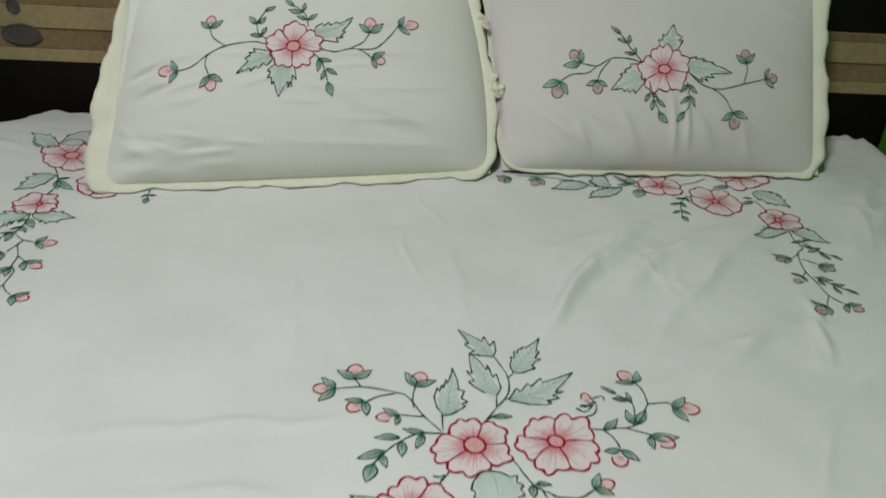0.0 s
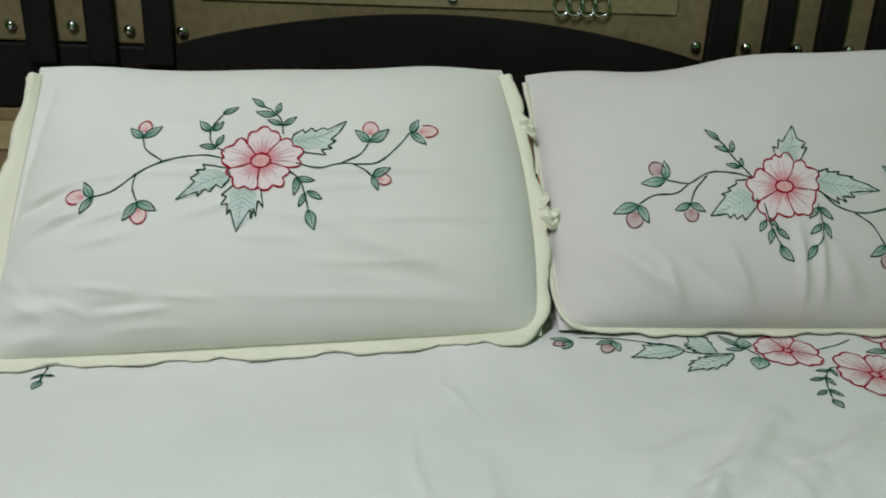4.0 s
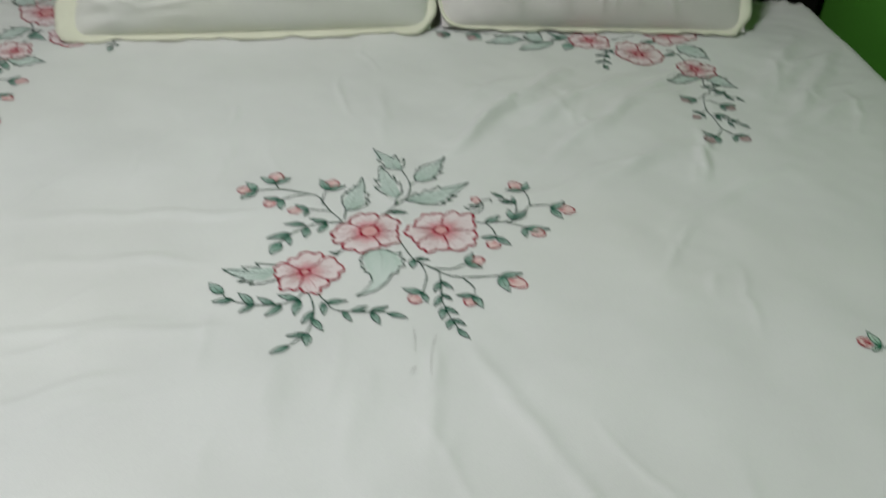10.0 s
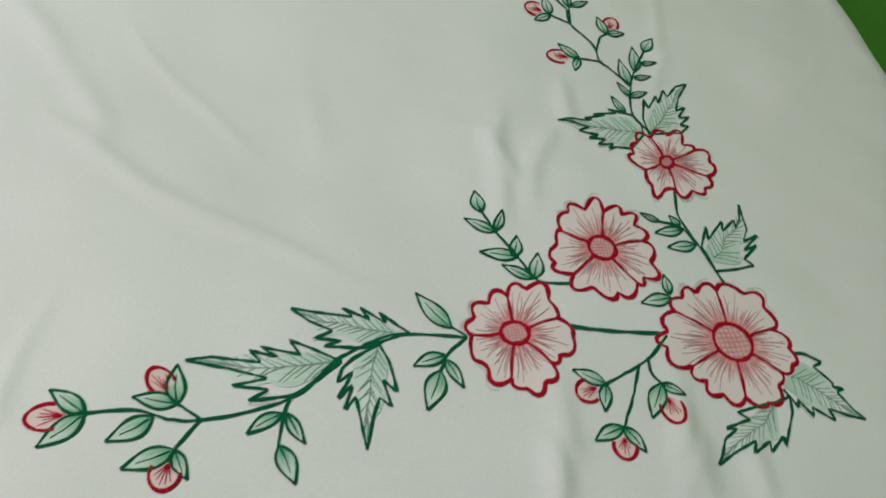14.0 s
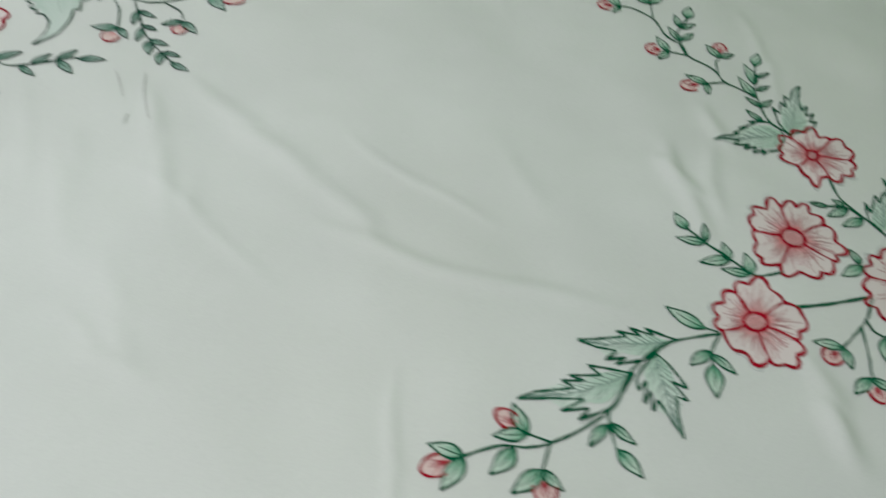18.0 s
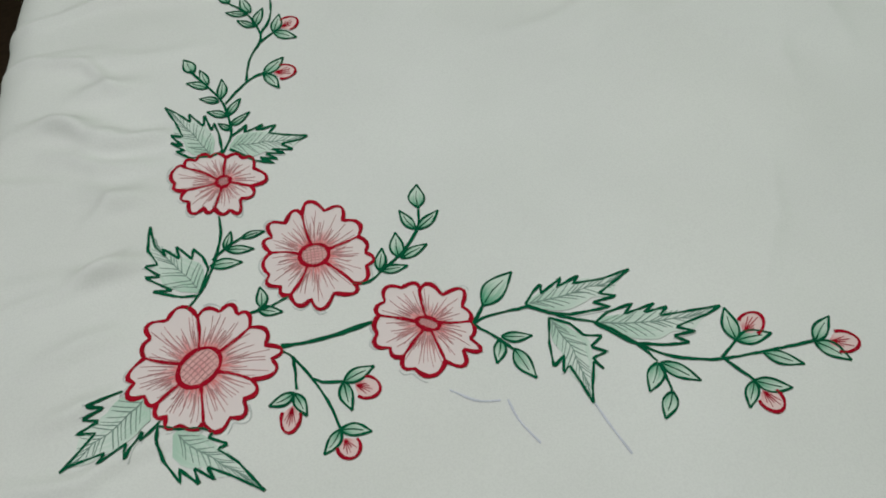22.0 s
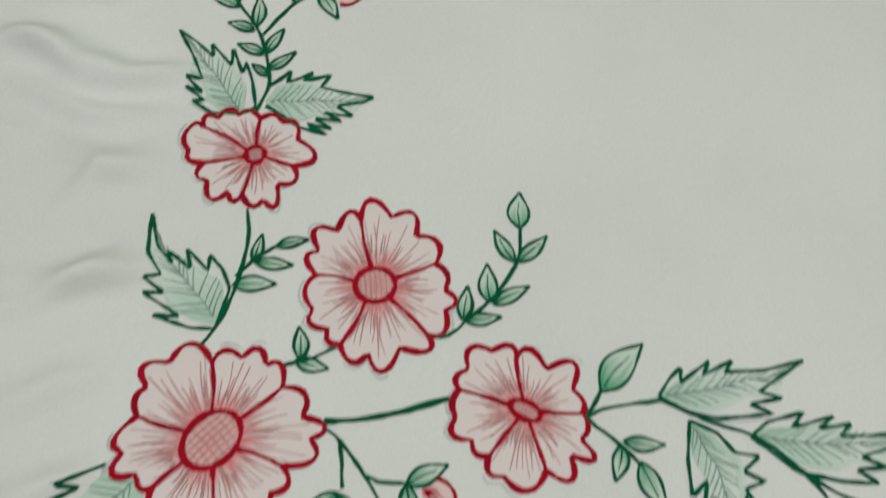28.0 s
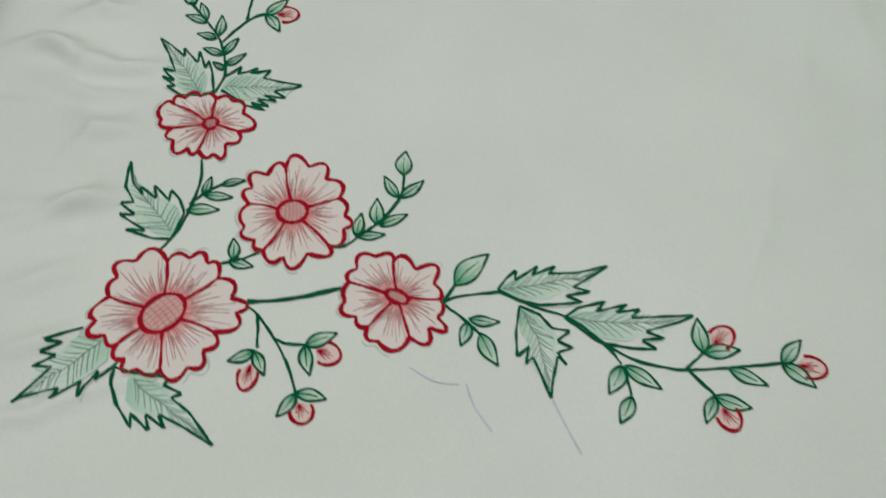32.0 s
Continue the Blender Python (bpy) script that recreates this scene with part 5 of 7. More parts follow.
leaflet(foot, (-0.5313, -0.5399), (-0.5323, -0.5162), 0.6)
stem(foot, ((-0.6293, -0.6190), (-0.6432, -0.6273), (-0.6571, -0.6315)))
leaflet(foot, (-0.6486, -0.6276), (-0.6520, -0.6094), 0.5)
leaflet(foot, (-0.6514, -0.6288), (-0.6326, -0.6322), 0.45)
pencil_mark(foot, ((-0.5113, -0.6999), (-0.4931, -0.7085), (-0.4767, -0.7091)))
pencil_mark(foot, ((-0.4717, -0.7087), (-0.4650, -0.7241), (-0.4520, -0.7406)))
pencil_mark(foot, ((-0.4138, -0.7120), (-0.4041, -0.7310), (-0.3931, -0.7516)))
# these three lines paint the crisp shadows of creases below the bouquet
pencil_mark(top, ((0.0040, -0.2020), (0.0050, -0.2230), (0.0050, -0.2420)), CREASE_SHADE)
pencil_mark(top, ((0.0300, -0.2110), (0.0240, -0.2450), (0.0230, -0.2810)), CREASE_SHADE)
pencil_mark(top, ((0.0060, -0.2670), (0.0035, -0.2715), (0.0000, -0.2790)), CREASE_SHADE)

# foot-right corner spray
bud(foot, (0.1761, -0.6843), (0.1562, -0.6665), (0.1514, -0.7029), (0.1438, -0.6842))
stem(foot, ((0.1761, -0.6843), (0.2046, -0.6851), (0.2233, -0.6925), (0.2427, -0.6943), (0.2713, -0.6905), (0.3017, -0.6813), (0.3274, -0.6592), (0.3612, -0.6453), (0.3771, -0.6445), (0.4172, -0.6501)))
leaflet(foot, (0.2138, -0.6899), (0.1881, -0.7034), 0.5)
bud(foot, (0.2275, -0.6826), (0.2283, -0.6557), (0.2022, -0.6762), (0.2132, -0.6577))
stem(foot, ((0.2275, -0.6826), (0.2408, -0.6934)))
bud(foot, (0.2258, -0.7120), (0.1967, -0.7213), (0.2324, -0.7309), (0.2169, -0.7357))
stem(foot, ((0.2407, -0.6942), (0.2259, -0.7111)))
toothed_leaf(foot, (0.3296, -0.6606), (0.2328, -0.6530), ((0.14, 11.9), (0.32, 24.4), (0.61, 27.9), (0.47, 20.0), (0.71, 17.5), (0.48, 12.4), (0.74, 5.1)), ((0.21, -9.7), (0.34, -14.6), (0.27, -4.1), (0.53, -9.7), (0.42, -2.5), (0.60, -7.1), (0.52, 1.4), (0.84, -2.7)))
toothed_leaf(foot, (0.3703, -0.6449), (0.3007, -0.6200), ((0.27, 15.0), (0.63, 20.9), (0.49, 13.8), (0.73, 17.2), (0.58, 8.4), (0.80, 6.1)), ((-0.11, -3.2), (0.02, -7.1), (0.22, -14.4), (0.13, -7.0), (0.41, -14.7), (0.29, -6.8), (0.56, -10.3), (0.44, -5.6), (0.78, -1.7)))
toothed_leaf(foot, (0.3563, -0.6506), (0.3381, -0.7228), ((0.14, 7.1), (0.32, 12.2), (0.45, 14.8), (0.34, 4.6), (0.59, 12.6), (0.52, 4.2), (0.71, 1.5)), ((0.17, -15.8), (0.28, -22.0), (0.43, -24.0), (0.31, -14.9), (0.59, -22.3), (0.43, -13.9), (0.68, -16.9), (0.54, -10.9), (0.70, -6.9)))
stem(foot, ((0.2951, -0.6831), (0.2904, -0.6939), (0.2848, -0.7150)))
leaflet(foot, (0.2892, -0.6938), (0.2670, -0.7056))
leaflet(foot, (0.2921, -0.6940), (0.3011, -0.7148))
leaflet(foot, (0.2858, -0.7142), (0.2932, -0.7393), 0.5)
leaflet(foot, (0.4079, -0.6419), (0.3877, -0.6120), 0.42)
stem(foot, ((0.4074, -0.6403), (0.4175, -0.6491)))
stem(foot, ((0.4172, -0.6501), (0.4010, -0.6621), (0.3941, -0.6739)))
leaflet(foot, (0.3994, -0.6630), (0.3763, -0.6688), 0.45)
leaflet(foot, (0.3987, -0.6655), (0.4071, -0.6878))
leaflet(foot, (0.3941, -0.6739), (0.3800, -0.7012), 0.5)
large_flower(foot, 0.4525, -0.6493, (0, 9.9, 8.9), ((86, 30.8, 78, 41.6, 64, 38.9, 51, 50.0, 38, 39.7, 24, 38.6), (14, 35.0, 1, 41.4, -10, 41.3, -27, 42.2, -37, 33.7, -48, 36.3), (-54, 32.7, -63, 43.2, -75, 41.0, -84, 49.7, -93, 43.0, -104, 42.8), (-108, 36.8, -120, 44.1, -130, 41.6, -138, 35.5, -150, 38.7, -164, 35.7), (178, 31.1, 166, 35.2, 150, 29.4, 133, 35.5, 117, 28.7, 100, 36.6)))
large_flower(foot, 0.5403, -0.5814, (-3, 11.0, 10.6), ((71, 36.5, 57, 48.9, 50, 41.3, 39, 51.6, 32, 40.1, 17, 45.8), (9, 37.2, -3, 44.3, -22, 39.1, -37, 48.3, -49, 37.2, -57, 42.8), (-61, 37.9, -78, 46.3, -90, 40.1, -99, 46.6, -118, 39.3, -134, 49.5), (-143, 38.2, -158, 48.6, -164, 43.1, -175, 45.1, 173, 36.5, 155, 37.2), (150, 33.9, 133, 41.2, 118, 38.5, 109, 45.1, 96, 36.2, 79, 50.4)))
stem(foot, ((0.5068, -0.6122), (0.4899, -0.6106), (0.4792, -0.6058), (0.4691, -0.5827), (0.4574, -0.5622), (0.4491, -0.5379)))
leaflet(foot, (0.4769, -0.6056), (0.4566, -0.5917))
leaflet(foot, (0.4778, -0.6057), (0.4864, -0.5837), 0.5)
leaflet(foot, (0.4707, -0.5856), (0.4418, -0.5793))
leaflet(foot, (0.4669, -0.5853), (0.4737, -0.5675), 0.55)
leaflet(foot, (0.4571, -0.5633), (0.4357, -0.5494))
leaflet(foot, (0.4574, -0.5622), (0.4669, -0.5445))
leaflet(foot, (0.4499, -0.5441), (0.4496, -0.5236), 0.6)
stem(foot, ((0.4945, -0.6485), (0.5234, -0.6539), (0.5627, -0.6581)), 1.5)
stem(foot, ((0.6249, -0.5807), (0.6169, -0.5632), (0.6001, -0.5565)))
leaflet(foot, (0.6232, -0.5806), (0.5969, -0.5822), 0.42)
leaflet(foot, (0.6172, -0.5651), (0.5910, -0.5679))
leaflet(foot, (0.6164, -0.5619), (0.6099, -0.5509), 0.55)
leaflet(foot, (0.6001, -0.5565), (0.5854, -0.5473))
leaflet(foot, (0.5817, -0.6289), (0.5557, -0.6320), 0.45)
leaflet(foot, (0.5808, -0.6260), (0.5833, -0.6080), 0.5)
stem(foot, ((0.5809, -0.6305), (0.5887, -0.6290)))
stem(foot, ((0.5669, -0.6603), (0.5435, -0.6787), (0.5065, -0.6948)))
bud(foot, (0.5065, -0.6948), (0.4852, -0.6821), (0.4995, -0.7150), (0.4829, -0.7015))
stem(foot, ((0.5376, -0.6809), (0.5249, -0.7030), (0.5098, -0.7261)))
bud(foot, (0.5085, -0.7269), (0.4858, -0.7341), (0.5187, -0.7459), (0.5031, -0.7490))
stem(foot, ((0.5456, -0.6763), (0.5441, -0.6888), (0.5480, -0.6966)))
bud(foot, (0.5485, -0.6976), (0.5317, -0.7228), (0.5623, -0.7084), (0.5483, -0.7292))
large_flower(foot, 0.6291, -0.4944, (-42, 5.4, 6.8), ((101, 27.9, 84, 36.8, 68, 32.2, 54, 44.4, 41, 28.9, 29, 37.1), (22, 33.9, 15, 45.6, 0, 40.9, -12, 44.7), (-28, 36.9, -38, 42.4, -50, 38.0, -59, 41.8, -70, 34.0, -88, 39.4), (-96, 31.0, -105, 29.9, -114, 32.8, -122, 44.6, -133, 32.3, -143, 30.9), (-161, 23.7, 169, 33.7, 159, 28.0, 144, 33.1, 131, 29.7, 115, 37.4)))
toothed_leaf(foot, (0.6182, -0.4629), (0.5401, -0.4483), ((0.16, 17.7), (0.35, 18.7), (0.44, 22.4), (0.37, 15.7), (0.56, 19.6), (0.46, 11.9), (0.66, 13.9), (0.53, 8.4), (0.77, 8.4), (0.64, 1.8)), ((0.01, -12.1), (0.09, -22.0), (0.39, -25.0), (0.29, -22.0), (0.57, -15.3), (0.42, -17.2), (0.68, -8.7), (0.59, -7.8)))
toothed_leaf(foot, (0.6238, -0.4628), (0.6852, -0.3984), ((0.16, 13.1), (0.42, 22.8), (0.33, 14.4), (0.56, 16.0), (0.47, 9.7), (0.71, 13.9), (0.65, 6.7), (0.87, 6.6)), ((0.18, -14.4), (0.25, -21.5), (0.42, -23.8), (0.36, -16.8), (0.55, -19.4), (0.45, -12.2), (0.65, -11.6), (0.52, -6.9), (0.74, -1.6)))
stem(foot, ((0.6239, -0.5271), (0.6187, -0.5526), (0.6260, -0.5807), (0.6308, -0.6053), (0.6337, -0.6201)))
large_flower(foot, 0.6198, -0.6683, (-90, 15.5, 15.3), ((85, 44.4, 74, 51.6, 56, 47.9, 44, 56.1, 35, 47.2, 17, 45.5), (12, 36.6, -1, 45.8, -13, 44.1, -24, 49.7, -30, 45.5, -41, 45.6), (-45, 38.5, -51, 43.5, -62, 42.9, -72, 53.8, -83, 50.8, -91, 53.4), (-102, 45.7, -111, 53.5, -122, 48.2, -133, 54.1, -139, 44.8, -149, 51.4), (-157, 45.2, -165, 59.5, -179, 55.0, 175, 62.9, 167, 51.1, 157, 56.2), (145, 48.2, 137, 53.8, 126, 47.7, 115, 53.0, 109, 44.8, 93, 51.1)))
toothed_leaf(foot, (0.6525, -0.6985), (0.6979, -0.7386), ((-0.04, 19.8), (0.08, 24.9), (0.32, 26.2), (0.24, 18.4), (0.52, 14.0), (0.53, 10.5), (0.66, 14.6), (0.59, 8.5), (0.84, 2.0)), ((-0.00, -15.2), (0.24, -22.7), (0.19, -16.8), (0.44, -22.3), (0.38, -15.9), (0.69, -15.1), (0.56, -9.1), (0.78, -5.3)))
toothed_leaf(foot, (0.6318, -0.7192), (0.5681, -0.7590), ((-0.17, 4.1), (-0.05, 12.4), (0.31, 24.0), (0.23, 18.2), (0.48, 19.4), (0.39, 13.6), (0.65, 11.6), (0.52, 6.9), (0.77, 2.4)), ((0.22, -8.2), (0.40, -13.9), (0.36, -4.7), (0.64, -12.4), (0.55, -6.6), (0.73, -7.8), (0.88, -2.2)))
toothed_leaf(foot, (0.6303, -0.5937), (0.6803, -0.5411), ((0.09, 9.5), (0.39, 14.3), (0.24, 7.4), (0.61, 5.9), (0.47, 0.9), (0.74, -2.3), (0.63, -7.0), (0.80, -6.2)), ((-0.12, -9.0), (0.07, -22.1), (0.27, -33.2), (0.28, -24.0), (0.58, -28.1), (0.39, -21.0), (0.73, -24.6), (0.51, -17.5), (0.72, -15.2)))
stem(foot, ((0.6269, -0.4627), (0.6156, -0.4372), (0.6275, -0.3997), (0.6426, -0.3744), (0.6559, -0.3556)))
leaflet(foot, (0.6094, -0.4370), (0.6013, -0.4174))
leaflet(foot, (0.6207, -0.4171), (0.6137, -0.3984))
leaflet(foot, (0.6253, -0.4015), (0.6255, -0.3680))
leaflet(foot, (0.6374, -0.3829), (0.6450, -0.3502))
leaflet(foot, (0.6207, -0.4171), (0.6399, -0.4107))
leaflet(foot, (0.6335, -0.3912), (0.6513, -0.3899))
leaflet(foot, (0.6468, -0.3727), (0.6634, -0.3714))
leaflet(foot, (0.6559, -0.3556), (0.6691, -0.3400), 0.6)
stem(foot, ((0.6262, -0.3997), (0.6107, -0.3790), (0.6044, -0.3707), (0.6042, -0.3485), (0.5898, -0.3199), (0.5920, -0.3010)))
stem(foot, ((0.6047, -0.3594), (0.6148, -0.3395), (0.6241, -0.3333)))
bud(foot, (0.6241, -0.3333), (0.6207, -0.3099), (0.6424, -0.3329), (0.6373, -0.3118))
stem(foot, ((0.6070, -0.3723), (0.5844, -0.3687)))
bud(foot, (0.5844, -0.3687), (0.5690, -0.3495), (0.5760, -0.3845), (0.5538, -0.3649))
stem(foot, ((0.5898, -0.3199), (0.5723, -0.3082)))
bud(foot, (0.5727, -0.3073), (0.5724, -0.2823), (0.5545, -0.3164), (0.5497, -0.2962))
stem(foot, ((0.5898, -0.3199), (0.5954, -0.2962), (0.5998, -0.2816), (0.6250, -0.2622)))
leaflet(foot, (0.5961, -0.2962), (0.5947, -0.2694))
leaflet(foot, (0.5983, -0.2942), (0.6181, -0.2873))
leaflet(foot, (0.6074, -0.2726), (0.6134, -0.2514))
leaflet(foot, (0.6080, -0.2745), (0.6285, -0.2741))
leaflet(foot, (0.6250, -0.2622), (0.6399, -0.2436), 0.6)
stem(foot, ((0.5928, -0.2991), (0.5844, -0.2819), (0.5846, -0.2532), (0.5691, -0.2279), (0.5566, -0.2230)))
bud(foot, (0.5566, -0.2230), (0.5518, -0.1959), (0.5431, -0.2314), (0.5331, -0.2127))
stem(foot, ((0.5853, -0.2512), (0.5961, -0.2270)))
bud(foot, (0.5969, -0.2248), (0.5842, -0.2006), (0.6219, -0.2128), (0.6056, -0.1986))

# head-left corner spray
flower(top, -0.7394, 0.7264, 0.0134, ((135, 0.0484, 111, 0.0735), (85, 0.0584, 11, 0.0385), (-47, 0.0579, -71, 0.0662), (-94, 0.0498, -134, 0.0509), (-179, 0.0474, 153, 0.0652)))
leaf(top, (-0.7743, 0.7626), (-0.8441, 0.8189), 0.0267, 0.32, 0.0194, 0.56)
leaf(top, (-0.7731, 0.7720), (-0.7399, 0.8530), 0.0195, 0.56, 0.0382, 0.31)
stem(top, ((-0.7540, 0.6764), (-0.7363, 0.6379), (-0.7294, 0.6005), (-0.7334, 0.5758)))
leaf(top, (-0.7414, 0.6453), (-0.7918, 0.5860), 0.0152, 0.54, 0.0336, 0.26)
leaflet(top, (-0.7334, 0.6296), (-0.7150, 0.6360))
leaflet(top, (-0.7335, 0.6251), (-0.6968, 0.5940))
leaflet(top, (-0.7334, 0.6221), (-0.7238, 0.5958), 0.5)
large_flower(top, -0.7354, 0.5432, (4, 3.8, 4.0), ((100, 32.0, 84, 31.5, 72, 32.7, 58, 36.8, 43, 25.2, 7, 29.3), (1, 25.9, -23, 34.1, -30, 27.9, -49, 37.5, -57, 32.4, -71, 31.5), (-84, 25.8, -96, 31.9, -112, 31.6, -132, 39.5, -147, 36.8, -159, 41.3), (-160, 35.9, -180, 42.5, 168, 35.9, 152, 39.0, 141, 35.7, 124, 42.9)))
leaf(top, (-0.7356, 0.5117), (-0.6638, 0.5004), 0.0149, 0.48, 0.0259, 0.48)
leaf(top, (-0.7432, 0.5118), (-0.8033, 0.4573), 0.0165, 0.49, 0.0281, 0.35)
stem(top, ((-0.7411, 0.5166), (-0.7372, 0.4870), (-0.7414, 0.4587), (-0.7374, 0.4455), (-0.7212, 0.4296)))
leaflet(top, (-0.7356, 0.4953), (-0.7188, 0.4670))
leaflet(top, (-0.7388, 0.4957), (-0.7477, 0.4809))
leaflet(top, (-0.7400, 0.4736), (-0.7253, 0.4516))
leaflet(top, (-0.7400, 0.4736), (-0.7532, 0.4611))
leaflet(top, (-0.7408, 0.4497), (-0.7682, 0.4447))
leaflet(top, (-0.7432, 0.4499), (-0.7479, 0.4266), 0.45)
leaflet(top, (-0.7571, 0.4316), (-0.7823, 0.4241))
leaflet(top, (-0.7583, 0.4294), (-0.7618, 0.4092), 0.45)
leaflet(top, (-0.7704, 0.4077), (-0.7887, 0.3970))
stem(top, ((-0.7414, 0.4587), (-0.7568, 0.4347), (-0.7704, 0.4077)))
stem(top, ((-0.7212, 0.4296), (-0.6996, 0.4217)))
bud(top, (-0.6992, 0.4206), (-0.6878, 0.4420), (-0.6834, 0.4059), (-0.6680, 0.4221))
stem(top, ((-0.7212, 0.4296), (-0.7246, 0.4163), (-0.7125, 0.3832), (-0.7113, 0.3549)))
stem(top, ((-0.7260, 0.4164), (-0.7333, 0.3954)))
bud(top, (-0.7363, 0.3910), (-0.7621, 0.3891), (-0.7331, 0.3703), (-0.7558, 0.3752))
stem(top, ((-0.7125, 0.3832), (-0.6963, 0.3666)))
bud(top, (-0.6965, 0.3656), (-0.6715, 0.3703), (-0.6896, 0.3424), (-0.6677, 0.3523))
stem(top, ((-0.7113, 0.3549), (-0.7020, 0.3387), (-0.7047, 0.3063)))
stem(top, ((-0.7100, 0.3517), (-0.7234, 0.3309), (-0.7425, 0.3138)))
leaflet(top, (-0.7086, 0.3516), (-0.7321, 0.3407))
leaflet(top, (-0.7112, 0.3498), (-0.7107, 0.3273), 0.45)
leaflet(top, (-0.7234, 0.3309), (-0.7487, 0.3284))
leaflet(top, (-0.7227, 0.3291), (-0.7338, 0.3088), 0.42)
leaflet(top, (-0.7433, 0.3157), (-0.7604, 0.3005))
stem(top, ((-0.7047, 0.3063), (-0.7172, 0.2820)))
bud(top, (-0.7172, 0.2820), (-0.7442, 0.2750), (-0.7125, 0.2614), (-0.7307, 0.2609))
stem(top, ((-0.7047, 0.3063), (-0.6959, 0.2916), (-0.6829, 0.2800)))
bud(top, (-0.6828, 0.2782), (-0.6614, 0.2887), (-0.6753, 0.2553), (-0.6582, 0.2725))
flower(top, -0.6596, 0.6078, 0.0049, ((128, 0.0381, 144, 0.0473), (166, 0.0357, -148, 0.0323), (-98, 0.0328, -62, 0.0431), (-20, 0.0411, 24, 0.0409), (74, 0.0410, 102, 0.0503)))
stem(top, ((-0.5702, 0.6005), (-0.5676, 0.5688)))
leaflet(top, (-0.5691, 0.5857), (-0.5800, 0.5754))
leaflet(top, (-0.5668, 0.5826), (-0.5549, 0.5817))
leaflet(top, (-0.5666, 0.5714), (-0.5696, 0.5542), 0.65)

# head-right corner spray
bud(dull, (0.0752, 0.7073), (0.0464, 0.7120), (0.0591, 0.6852), (0.0489, 0.6956))
stem(top, ((0.0861, 0.7186), (0.1315, 0.7199), (0.1748, 0.7103), (0.2032, 0.7029), (0.2289, 0.6852), (0.2657, 0.6859), (0.2867, 0.6877)))
bud(dull, (0.1306, 0.7141), (0.1065, 0.7013), (0.1353, 0.6845), (0.1143, 0.6811))
leaf(top, (0.2219, 0.6937), (0.1463, 0.6712), 0.0129, 0.37, 0.0256, 0.45)
leaf(top, (0.2657, 0.6859), (0.2360, 0.7409), 0.0283, 0.35, 0.0177, 0.69)
leaf(top, (0.2863, 0.6864), (0.2115, 0.6388), 0.0152, 0.45, 0.0161, 0.65)
leaflet(top, (0.3011, 0.7074), (0.2807, 0.7355))
leaflet(top, (0.3074, 0.7036), (0.2798, 0.6977))
leaflet(top, (0.3074, 0.7036), (0.3108, 0.7335), 0.8)
stem(top, ((0.3074, 0.7036), (0.3193, 0.6824)))
leaflet(top, (0.3180, 0.6783), (0.3055, 0.6480), 0.8)
flower(top, 0.3618, 0.6950, 0.0058, ((104, 0.0428, 78, 0.0514), (55, 0.0348, 23, 0.0403), (-21, 0.0370, -48, 0.0456), (-86, 0.0303, -128, 0.0411), (-166, 0.0392, 148, 0.0426)))
stem(top, ((0.4019, 0.6967), (0.4370, 0.7143), (0.4622, 0.7305)))
flower(top, 0.4536, 0.6402, 0.0071, ((158, 0.0431, 102, 0.0550), (84, 0.0384, 57, 0.0583), (41, 0.0490, -17, 0.0496), (-64, 0.0473, -105, 0.0529), (-133, 0.0458, -159, 0.0496)))
stem(top, ((0.4164, 0.6547), (0.3970, 0.6486), (0.3803, 0.6176), (0.3714, 0.5770)))
leaflet(top, (0.3957, 0.6442), (0.3776, 0.6447))
leaflet(top, (0.3981, 0.6486), (0.4003, 0.6312))
leaflet(top, (0.3813, 0.6280), (0.3618, 0.6234))
leaflet(top, (0.3836, 0.6321), (0.3900, 0.6111))
leaflet(top, (0.3733, 0.6009), (0.3567, 0.5908))
leaflet(top, (0.3760, 0.6030), (0.3888, 0.5864))
leaflet(top, (0.3715, 0.5809), (0.3775, 0.5631), 0.6)
flower(top, 0.5371, 0.7509, 0.0072, ((-143, 0.0400, -117, 0.0603), (-89, 0.0498, -59, 0.0493), (-36, 0.0501, 12, 0.0703), (43, 0.0777, 65, 0.0718), (102, 0.0422, -177, 0.0514)))
leaflet(top, (0.5039, 0.7075), (0.4697, 0.6976))
leaf(top, (0.5455, 0.6877), (0.5975, 0.6304), 0.0306, 0.40, 0.0244, 0.41)
leaflet(top, (0.5317, 0.6600), (0.5163, 0.6636))
leaflet(top, (0.5303, 0.6480), (0.5021, 0.6345))
stem(top, ((0.5346, 0.6532), (0.5414, 0.6142)))
flower(top, 0.5512, 0.5794, 0.0063, ((114, 0.0305, 75, 0.0408), (46, 0.0300, 28, 0.0458), (-3, 0.0370, -55, 0.0418), (-95, 0.0272, -124, 0.0379), (-142, 0.0382, 159, 0.0342)))
leaf(top, (0.5529, 0.5391), (0.4807, 0.5152), 0.0089, 0.67, 0.0194, 0.36)
leaf(top, (0.5617, 0.5453), (0.6137, 0.4999), 0.0266, 0.31, 0.0141, 0.50)
stem(top, ((0.5588, 0.5510), (0.5525, 0.5114), (0.5549, 0.4820), (0.5373, 0.4607), (0.5263, 0.4064), (0.5305, 0.3729), (0.5342, 0.3393), (0.5536, 0.3123)))
stem(top, ((0.5597, 0.5115), (0.5807, 0.4724), (0.5981, 0.4554)))
leaflet(top, (0.5651, 0.5053), (0.5433, 0.5017))
leaflet(top, (0.5661, 0.5074), (0.5834, 0.5141))
leaflet(top, (0.5708, 0.4816), (0.5579, 0.4934))
leaflet(top, (0.5849, 0.4817), (0.5587, 0.4680))
leaflet(top, (0.5790, 0.4686), (0.5898, 0.4462))
leaflet(top, (0.5975, 0.4606), (0.6097, 0.4458))
